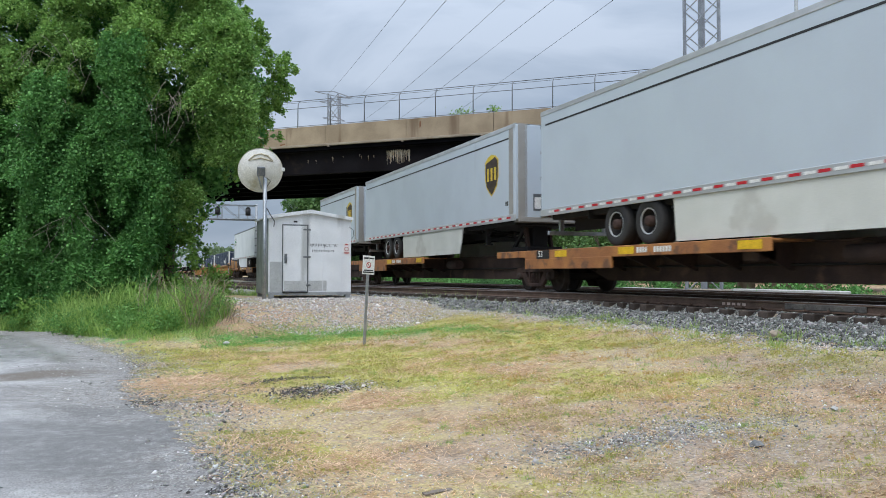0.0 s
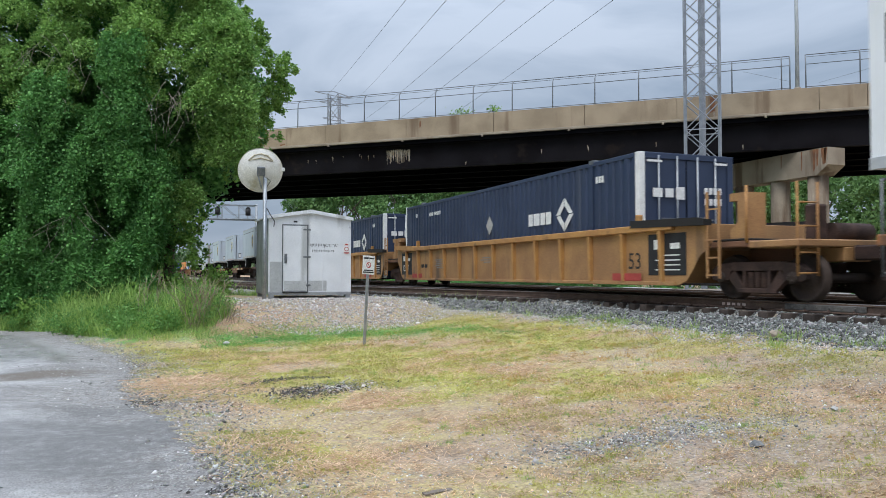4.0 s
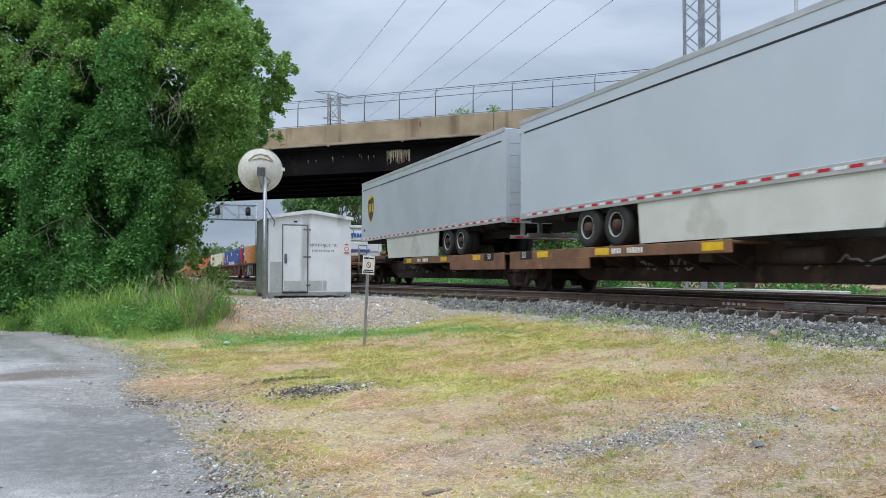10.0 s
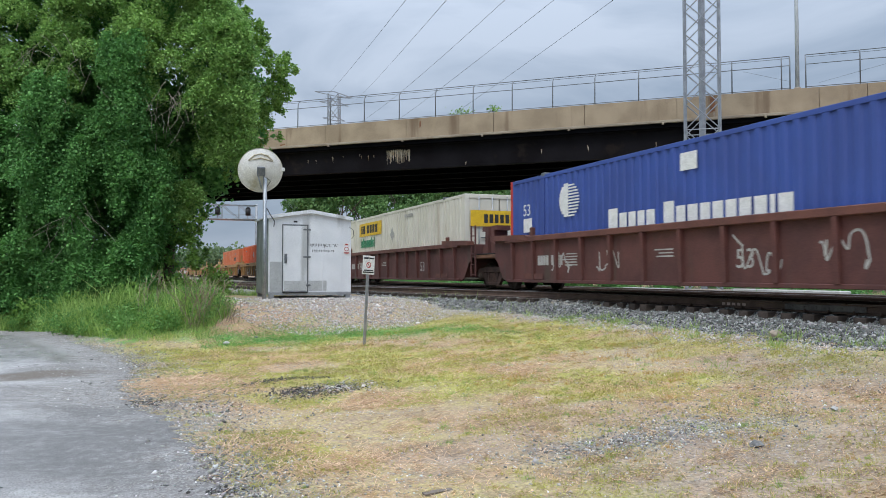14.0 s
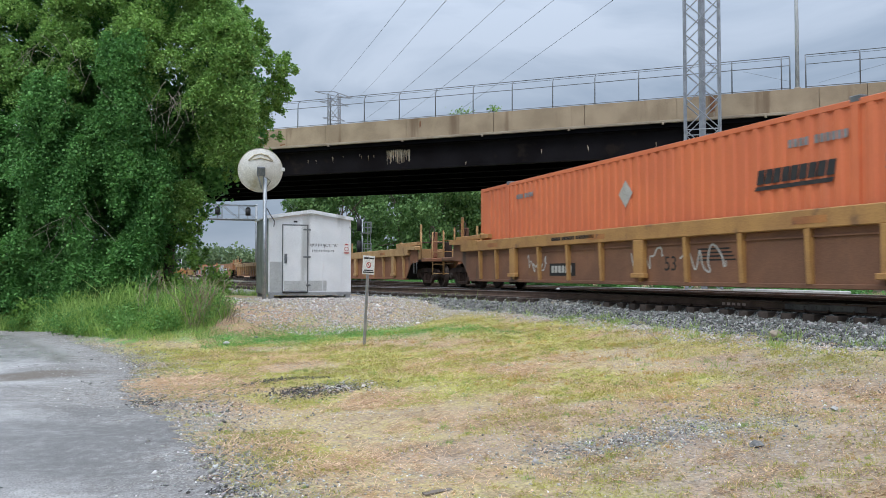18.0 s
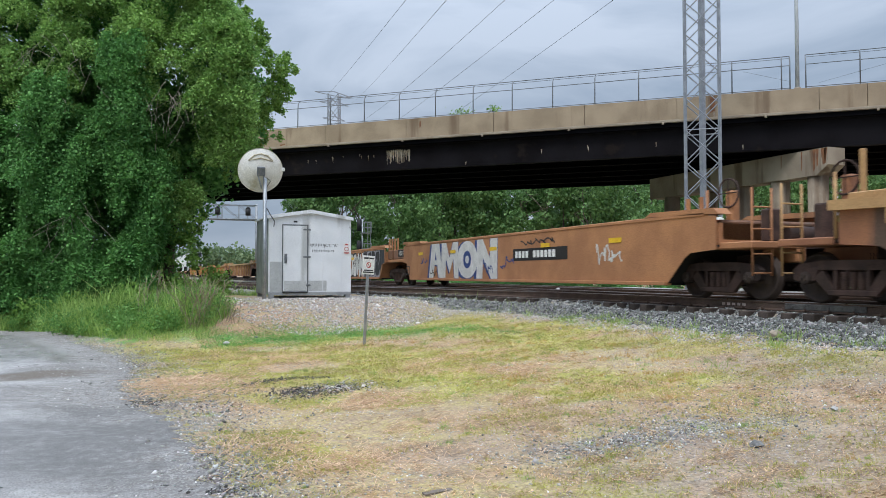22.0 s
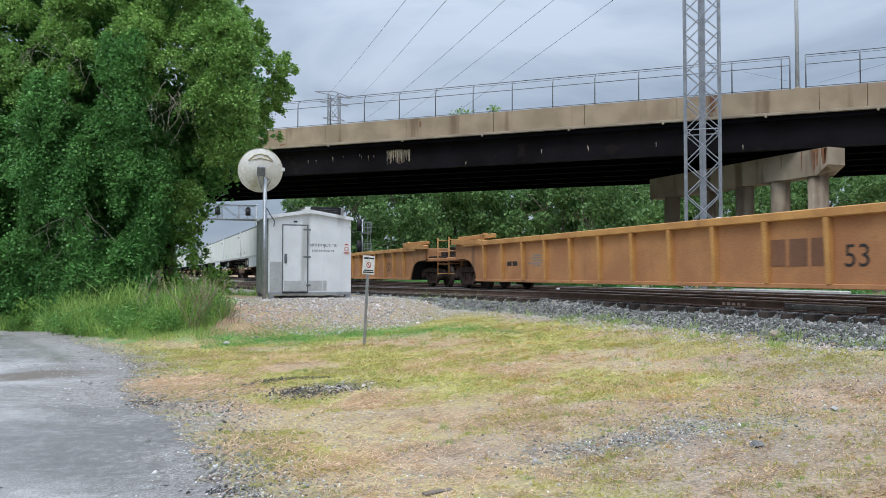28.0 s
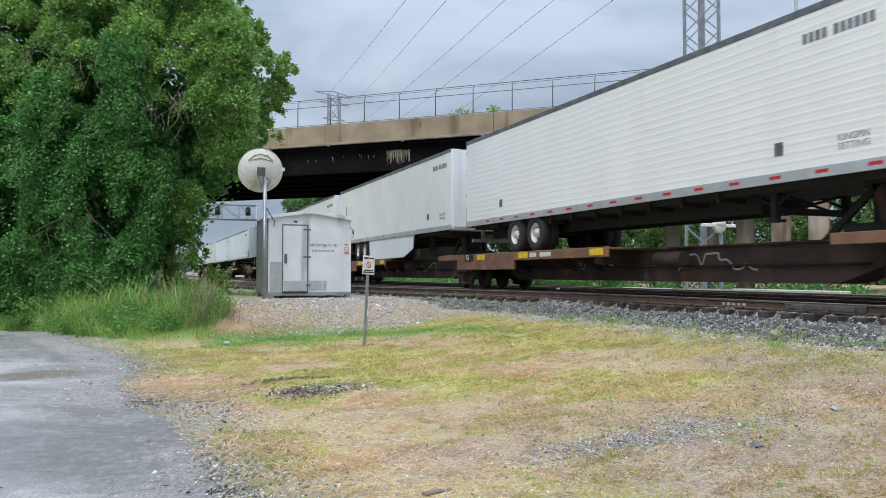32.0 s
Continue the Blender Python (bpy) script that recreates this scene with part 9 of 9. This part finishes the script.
def marks_store(ob, X, L):
    decal(ob, wordmark(11.4, 1.38, 0.66, (1.6, 0.85, 0.3, 1.45, 0.85, 0.6, 0.55), 0.3, (0, 2, 6)), "ink_blue", X, "name_blocks", "large blue name blocks")
    sp = Shape()
    for k in range(6):
        a = math.pi / 3 * k + math.pi / 2
        c, s = math.cos(a), math.sin(a)
        cy, cz = 5.4, 2.0
        sp.prism([(cy + 0.22 * c - 0.09 * s, cz + 0.22 * s + 0.09 * c), (cy + 0.72 * c - 0.13 * s, cz + 0.72 * s + 0.13 * c), (cy + 0.72 * c + 0.13 * s, cz + 0.72 * s - 0.13 * c),
                  (cy + 0.22 * c + 0.09 * s, cz + 0.22 * s - 0.09 * c)], "x", 0, -0.004)
    decal(ob, sp, "ink_yellow", X, "spark_emblem", "yellow six-rayed emblem")
    decal(ob, Shape().prism(diamond(13.7, 2.28, 0.28), "x", 0, -0.004), "ink_gray", X, "placard")
    decal(ob, wordmark(1.9, 2.72, 0.2, (0.6, 0.6, 0.6), 0.3), "ink_blue", X, "number_bars")
    decal(ob, wordmark(15.2, 2.72, 0.14, (0.6, 0.6, 0.6), 0.3), "ink_blue", X, "number_bars")
    for j in range(8):
        decal(ob, slab(0.25, 0.42, 2.75 - j * 0.2, 2.89 - j * 0.2), "ink_blue", X, "number_bar")
    for j in range(7):
        on_end(ob, -0.95 + j * 0.16, -0.83 + j * 0.16, 2.55, 2.75 if j not in (0, 2) else 2.82, "ink_blue", "name_block")
    on_end(ob, 0.25, 0.5, 2.57, 2.8, "ink_yellow", "emblem")
    on_end(ob, -0.5, 0.6, 1.75, 1.86, "ink_blue", "number_bar")
    part("placard", Shape().prism([(-1.0, 1.9), (-0.8, 2.1), (-0.6, 1.9), (-0.8, 1.7)], "y", -0.03, -0.024), MAT["paint_silver"], ob)


def marks_orange(ob, X, L):
    decal(ob, wordmark(4.05, 2.07, 0.25, (0.66,) * 9, 0.17, (), 0.2), "ink_black", X, "name_blocks", "black slanted name blocks over a bar")
    decal(ob, Shape().prism([(4.1, 1.96), (2.4, 1.96), (2.36, 2.03), (4.07, 2.03)], "x", 0, -0.004), "ink_black", X, "name_bar")
    decal(ob, Shape().prism(diamond(8.1, 2.3, 0.27), "x", 0, -0.004), "paint_silver", X, "placard", "faded grey placard")
    decal(ob, wordmark(3.3, 2.62, 0.14, (0.6,) * 4 + (-0.5,) + (0.6,) * 6, 0.35), "ink_gray", X, "number_bars")
    decal(ob, wordmark(13.6, 2.66, 0.13, (0.6,) * 4 + (-0.5,) + (0.6,) * 5, 0.35), "ink_gray", X, "number_bars")
    txt("53", 0.34, MAT["ink_gray"], ob, Matrix.Translation((X - 0.003, 1.45, 2.05)) @ FACE)
    for j in range(9):
        on_end(ob, -0.85 + j * 0.17, -0.72 + j * 0.17, 2.35, 2.55, "ink_black", "name_block")
    on_end(ob, -0.85, 0.7, 2.2, 2.28, "ink_black", "name_bar")


def marks_blue(ob, X, L):
    decal(ob, wordmark(10.95, 1.54, 0.34, (1.1, 0.85, 0.8, 0.75, 0.85, -0.5, 1.0, 0.85, 0.9, 0.85, 0.85, 0.85, 0.9, 0.9, 0.35, 1.0), 0.35, (0, 6)), "ink_white", X, "name_blocks", "white name blocks")
    g = Shape()
    for j in range(11):
        z = 2.74 - j * 0.078
        h_ = math.sqrt(max(0.02, 0.44 ** 2 - (z - 2.35) ** 2))
        g.box(-0.004, 0, 12.7 - h_, 12.8, z, z + 0.04)
    for j in range(11):
        z = 2.74 - j * 0.078
        h_ = math.sqrt(max(0.02, 0.44 ** 2 - (z - 2.35) ** 2))
        g.box(-0.004, 0, 12.81, 12.82 + h_, z, z + 0.078)
    decal(ob, g, "ink_white", X, "globe_emblem", "white striped globe emblem")
    decal(ob, slab(7.8, 8.32, 2.58, 2.94), "ink_white", X, "label_plate")
    decal(ob, slab(14.8, 15.3, 1.66, 2.05), "ink_white", X, "label_plate")
    txt("53", 0.46, MAT["ink_white"], ob, Matrix.Translation((X - 0.003, 15.33, 2.13)) @ FACE)
    decal(ob, wordmark(3.0, 2.5, 0.14, (0.6,) * 9, 0.35), "ink_white", X, "number_bars")
    for x in (-1.05, 0.2):
        part("hexagon", Shape().prism([(x, 2.6), (x + 0.2, 2.8), (x + 0.65, 2.8), (x + 0.85, 2.6), (x + 0.65, 2.4), (x + 0.2, 2.4)], "y", -0.03, -0.024), MAT["ink_white"], ob)
    for j in range(3):
        on_end(ob, 0.75, 1.05, 1.85 - j * 0.2, 1.98 - j * 0.2, "ink_white", "number_bar")


def marks_cream(ob, X, L):
    decal(ob, slab(9.7, 13.45, 2.3, 2.92), "ink_yellow", X, "name_panel", "yellow panel with black name blocks")
    decal(ob, wordmark(13.1, 2.42, 0.38, (0.6, 0.9, -0.3, 1.0, 0.95, 0.95, 0.9), 0.45), "ink_black", X - 0.004, "name_blocks")
    decal(ob, wordmark(13.2, 1.76, 0.33, (0.3, 0.7, 0.5, 0.65, 0.45, 1.0, 0.65, 0.65, 0.65, 0.3), 0.25, (0, 2, 7, 9)), "ink_green", X, "name_blocks")
    decal(ob, wordmark(6.4, 2.8, 0.13, (0.6,) * 10, 0.35), "paint_silver", X, "number_bars")
    decal(ob, Shape().prism(diamond(8.1, 2.2, 0.28), "x", 0, -0.004), "paint_silver", X, "placard")
    on_end(ob, -1.1, 1.1, 2.1, 2.65, "ink_yellow", "name_panel")
    for j in range(7):
        part("name_block", Shape().box(-0.6 + j * 0.2, -0.46 + j * 0.2, -0.036, -0.03, 2.22, 2.52), MAT["ink_black"], ob)


# ---- the consist, from the head ----
UPS_L = "pale grey road trailer with gold-edged brown shield emblem"
PUP_L = "short pale grey road trailer with gold-edged brown shield"
SP_L = "rusty spine car unit with yellow wheel deck"
tr = (2.4, 20.0, 37.6, 55.2, 73.7, 90.3)
for i in range(5):
    spine_unit(tr[i], tr[i + 1] - tr[i], i != 4, "deck_yellow", SP_L, i == 0, i == 4, i, (0.2, 0.2, 0.2, 1.1, 1.9)[i])
trailer(2.97, 16.2, "trailer_gray", "long " + UPS_L, True, shield="long", skirt="skirt_cream", rim="wheel_steel", seed=1)
trailer(20.74, 16.2, "trailer_gray", "long " + UPS_L, True, shield="long", skirt="skirt_cream", rim="wheel_steel", seed=2)
trailer(38.55, 8.45, "trailer_gray", PUP_L, True, True, shield="pup", rim="wheel_steel", seed=3)
trailer(56.15, 8.45, "trailer_gray", PUP_L, True, True, shield="pup", rim="wheel_steel", seed=4)
trailer(75.28, 16.2, "trailer_white", "white road trailer with skirt, doors facing forward", False, skirt="trailer_white", sign=True, seed=5)
YW = "mustard-yellow well car unit with ribbed sides"
for i, (a, b) in enumerate(((94.1, 115.1), (115.1, 134.7), (134.7, 154.25))):
    well_unit(a, b - a, "yellow", YW, i == 0, i == 2, i)
for y in (97.36, 116.62, 136.35):
    container(y, "box_navy", "navy blue corrugated container with white emblem in a yellow well car", marks_navy, "ink_white")
tr = (157.9, 174.9, 192.2, 209.5, 226.6, 242.9)
for i in range(5):
    spine_unit(tr[i], tr[i + 1] - tr[i], i != 4, "deck_yellow" if i in (1, 2) else "deck_rust", SP_L, i == 0, i == 4, i + 5)
for i, y in enumerate((158.1, 175.3, 192.55)):
    trailer(y, 8.45, "trailer_gray", PUP_L, True, True, shield="pup", rim="wheel_steel", seed=6 + i, plain=True)
trailer(209.85, 16.2, "trailer_gray", "long " + UPS_L, True, shield="long", skirt="skirt_cream", rim="wheel_steel", seed=9)
trailer(227.05, 16.2, "trailer_gray_dark", "grey road trailer with shield emblem, roll-up door forward", False, shield="rear", skirt="skirt_cream", rim="wheel_steel", roll=True, seed=10)
well_unit(246.5, 20.3, "brown", "brown well car with ribbed sides", True, True, 2)
container(248.5, "box_white", "white corrugated container with blue name blocks and yellow emblem", marks_store, doors_forward=False)
MW = "dark maroon well car unit with graffiti on ribbed sides"
cars = []
for i, (a, b) in enumerate(((270.4, 290.0), (290.0, 309.6), (309.6, 329.5))):
    cars.append(well_unit(a, b - a, "maroon", MW, i == 0, i == 2, i + 2))
rg = np.random.default_rng(9)
throwup(cars[0], rg, 10.0, 14.0, 0.32, 1.36, 6, "paint_black", "paint_silver", -1.506, "paint_red")
for c, a in ((0, 8.5), (0, 7.3), (0, 4.4), (0, 3.0), (0, 14.4), (1, 3.6), (1, 5.4), (1, 7.2), (1, 12.0), (1, 14.0), (2, 12.3), (2, 13.6)):
    scribble(cars[c], rg, a, a + 1.1, 0.45, 1.25, "paint_silver", -XW - 0.003, 16)
container(272.1, "box_tan", "tan-orange corrugated container with black name blocks", marks_orange)
container(291.7, "box_blue", "deep blue corrugated container with white name blocks and red corner posts", marks_blue, "red_post")
container(311.35, "box_cream", "cream corrugated container with yellow name panel", marks_cream)
RW = "rust-brown well car unit with heavy tan top chord"
cars = []
for i, (a, b) in enumerate(((333.1, 353.0), (353.0, 372.6), (372.6, 392.7))):
    cars.append(well_unit(a, b - a, "rust", RW, i == 0, i == 2, i + 1))
throwup(cars[1], rg, 11.3, 13.4, 0.40, 1.1, 4, "paint_white", "paint_black", -XW - 0.003, "paint_silver")
for c, a in ((1, 6.2), (1, 14.5), (2, 6.5), (2, 8.3), (2, 13.2)):
    scribble(cars[c], rg, a, a + 1.3, 0.45, 1.1, "paint_silver", -XW - 0.003, 18)
container(335.15, "box_faded", "faded orange corrugated container with black name blocks", marks_orange)
container(354.7, "box_orange", "bright orange corrugated container with black name blocks", marks_orange)
container(374.4, "box_faded", "sun-bleached orange corrugated container with black name blocks", marks_orange)
for i, (a, b) in enumerate(((396.2, 416.7), (416.7, 436.7), (436.7, 456.6))):
    well_unit(a, b - a, "tan", "empty tan-brown well car unit with heavy top chord", i == 0, i == 2, i + 3)
cars = []
for i, (a, b) in enumerate(((459.7, 479.8), (479.8, 499.2), (499.2, 518.4))):
    cars.append(well_unit(a, b - a, "smooth", "empty orange-brown smooth-sided well car covered in graffiti", i == 0, i == 2, i))
GX = -XW - 0.004


def big_shapes(parent, spans, z0, z1, rim, fill, hole):
    """Tall slab-like painted figures with a coloured shade behind each."""
    figures = ([(0.0, 0), (0.22, 1), (0.74, 1), (1, 0), (0.7, 0), (0.6, 0.38), (0.42, 0.38), (0.32, 0)],
               [(0, 0), (0.05, 1), (0.32, 1), (0.5, 0.55), (0.7, 1), (0.98, 1), (1, 0), (0.76, 0), (0.72, 0.55), (0.5, 0.15), (0.3, 0.55), (0.26, 0)],
               [(0.5 + 0.5 * math.cos(t * math.pi / 10), 0.5 + 0.5 * math.sin(t * math.pi / 10)) for t in range(20)],
               [(0, 0), (0.05, 1), (0.32, 1), (0.66, 0.5), (0.68, 1), (1, 1), (0.98, 0), (0.7, 0), (0.33, 0.52), (0.3, 0)])
    back, front, eyes = Shape(), Shape(), Shape()
    for k, (ya, yb) in enumerate(spans):
        at = lambda u, v, g=0.0: (ya + (yb - ya) * (u + g * (u - 0.5)), z0 + (z1 - z0) * min(1.02, max(-0.02, v + g * 0.4 * (v - 0.5))))
        back.prism([(p + 0.09, q - 0.03) for p, q in (at(u, v, 0.14) for u, v in figures[k])], "x", 0, -0.002 - 0.0005 * (k % 2))
        front.prism([at(u, v) for u, v in figures[k]], "x", -0.003, -0.0045)
        if k == 2:
            for r in (0.2, 0.09):
                (eyes if r > 0.1 else front).prism([at(0.5 + r * math.cos(t * math.pi / 6), 0.5 + r * 1.2 * math.sin(t * math.pi / 6)) for t in range(12)], "x", -0.0047, -0.0055 - (0.001 if r < 0.1 else 0))
        if k == 0:
            eyes.prism([at(0.44, 0.52), at(0.5, 0.78), at(0.56, 0.52)], "x", -0.0047, -0.0055)
    decal(parent, back, rim, GX, "painted_rim", "tall spray-painted shapes along the car side")
    decal(parent, front, fill, GX, "painted_fill")
    decal(parent, eyes, hole, GX, "painted_stroke")


big_shapes(cars[0], ((15.25, 13.8), (14.0, 12.35), (12.45, 10.75), (10.85, 9.25)), 0.34, 1.58, "paint_blue", "paint_white", "paint_blue")
scribble(cars[0], rg, 2.70, 3.70, 0.6, 1.25, "paint_white", GX, 26)
scribble(cars[0], rg, 8.10, 9.10, 0.62, 1.0, "paint_blue", GX, 16)
scribble(cars[0], rg, 15.40, 16.20, 0.75, 1.2, "paint_blue", GX, 12)
scribble(cars[0], rg, 5.70, 7.70, 1.25, 1.5, "paint_black", GX, 20)
scribble(cars[0], rg, 14.40, 15.10, 0.4, 0.75, "paint_black", GX - 0.006, 10)
scribble(cars[0], rg, 9.50, 10.20, 0.45, 0.85, "paint_blue", GX - 0.006, 12)
# the framed black panel with white blocks
decal(cars[1], slab(16.7, 8.8, 0.32, 1.6), "paint_white", GX, "painted_rim", "black painted panel edged in white")
decal(cars[1], slab(16.62, 8.88, 0.38, 1.54), "paint_black", GX - 0.0045, "painted_field")
blk = Shape()
for ya, yb, za, zb in ((16.3, 15.5, 0.85, 1.15), (15.3, 14.9, 0.38, 1.0), (14.7, 13.9, 0.9, 1.2), (14.5, 14.3, 0.38, 0.6), (13.6, 12.9, 0.38, 0.72), (13.3, 13.0, 1.0, 1.3), (12.7, 12.6, 0.38, 1.54),
                       (12.1, 11.2, 0.38, 0.95), (11.0, 10.2, 0.75, 1.0), (10.1, 9.2, 0.6, 1.2), (15.4, 15.32, 0.6, 1.54), (10.25, 10.15, 0.38, 0.8)):
    blk.prism([(ya, za), (yb, za + 0.03), (yb + 0.06, zb), (ya + 0.05, zb - 0.02)], "x", -0.009, -0.0105)
for ya, za in ((16.0, 1.0), (9.65, 0.9)):
    blk.box(-0.009, -0.0105, ya - 0.04, ya + 0.04, za - 0.14, za + 0.14)
decal(cars[1], blk, "paint_white", GX, "painted_blocks")
decal(cars[1], Shape().prism([(8.7, 0.42), (6.9, 0.5), (7.0, 1.3), (7.6, 1.45), (8.65, 1.38)], "x", 0, -0.002), "paint_red", GX, "faded_patch", "faded red painted patch")
scribble(cars[1], rg, 7.2, 8.4, 0.4, 0.75, "paint_black", GX - 0.004, 16)
throwup(cars[1], rg, 4.2, 6.8, 0.34, 1.52, 4, "paint_black", "paint_white", GX, "paint_black")
decal(cars[1], Shape().prism([(4.2, 0.34), (1.62, 0.34), (1.25, 0.9), (0.85, 0.98), (0.85, 1.56), (4.2, 1.56)], "x", 0, -0.002), "paint_soot", GX, "painted_field", "black painted ground")
throwup(cars[1], rg, 1.55, 4.15, 0.36, 1.54, 4, "paint_gray", "paint_black", GX - 0.003, "paint_soot")
throwup(cars[2], rg, 3.6, 7.3, 0.30, 1.6, 4, "paint_black", "paint_green", GX, "paint_gray")
throwup(cars[2], rg, 7.35, 10.6, 0.34, 1.5, 4, "paint_white", "paint_red", GX, "paint_amber")
decal(cars[2], Shape().prism([(17.3, 0.34), (10.8, 0.34), (11.7, 0.8), (12.3, 1.5), (19.0, 1.5), (19.0, 1.0), (18.3, 0.95)], "x", 0, -0.002), "paint_pink", GX, "painted_field", "pink painted ground")
throwup(cars[2], rg, 12.7, 17.3, 0.36, 1.46, 4, "paint_gray", "paint_teal", GX - 0.003, "paint_green")
scribble(cars[2], rg, 10.7, 11.3, 0.9, 1.2, "paint_black", GX - 0.004, 8)
EW = "empty orange-yellow well car with ribbed sides"
for i, (a, b) in enumerate(((522.4, 542.9), (546.2, 566.5), (570.5, 590.8), (594.3, 614.9))):
    c = well_unit(a, b - a, "ochre" if i == 0 else "orange", EW, True, True, i)
    if i in (0, 2):
        decal(c, wordmark(6.2, 0.62, 0.45, (0.85, 0.85, 0.85), 0.3), "well_rust", -XW - 0.003, "name_blocks", "faded red-brown name blocks")
tr = (617.7, 634.6, 651.9, 669.4, 686.9, 703.3)
for i in range(5):
    spine_unit(tr[i], tr[i + 1] - tr[i], True, "deck_rust" if i else "deck_yellow", SP_L, i == 0, i == 4, i + 10)
for i, y in enumerate((617.65, 635.07, 652.6, 670.2, 687.8)):
    trailer(y, 16.2, "trailer_white_warm", "white refrigerated road trailer with white wheels on a spine car", True, skirt="trailer_white" if i in (0, 1, 3) else None,
            reefer=(True, "dark", True, False, True)[i], ribs="h" if i in (0, 2) else "v", tape=i in (0, 2), seed=20 + i, short_skirt=i == 0)
tr = (706.9, 724.1, 741.5, 758.9, 776.3, 793.5)
for i in range(5):
    spine_unit(tr[i], tr[i + 1] - tr[i], True, "deck_rust", SP_L, i == 0, i == 4, i + 15)
for i, y in enumerate((707.3, 724.8, 742.2, 759.6, 777.0)):
    trailer(y, 16.2, ("trailer_gray_dark", "trailer_white", "trailer_white", "trailer_cream", "trailer_white")[i], "road trailer on a spine car far down the line", True,
            skirt=None, reefer=i in (1, 3), ribs="v", tape=False, seed=30 + i)


# ---- what moves ----
def motions():
    for ob, y0 in MOVERS:
        walk(ob, [(t, pose(TX, y0 - gone(t), ZR)) for t in (0, 4, 8, 12, 16, 20, 24, 28, 32)])
    start = {ob: y0 for ob, y0 in MOVERS}
    times = np.arange(0, 32 * FPS + 1) / FPS
    run = gone(times)
    for w, car, y, yy in SPINNERS:
        where = start[car] + y - run
        seen = np.nonzero((where < 38) & (where > 5))[0]
        if len(seen) < 2:
            continue
        rows = [(t, pose(0, yy, 0.42, math.degrees((run[k] - run[seen[0]]) / 0.42) % 360, 0, 0)) for k, t in ((k, times[k]) for k in seen)]
        if seen[0] > 0:
            rows.insert(0, (0.0, rows[0][1]))
        if seen[-1] < len(times) - 1:
            rows.append((32.0, rows[-1][1]))
        walk(w, rows)


motions()
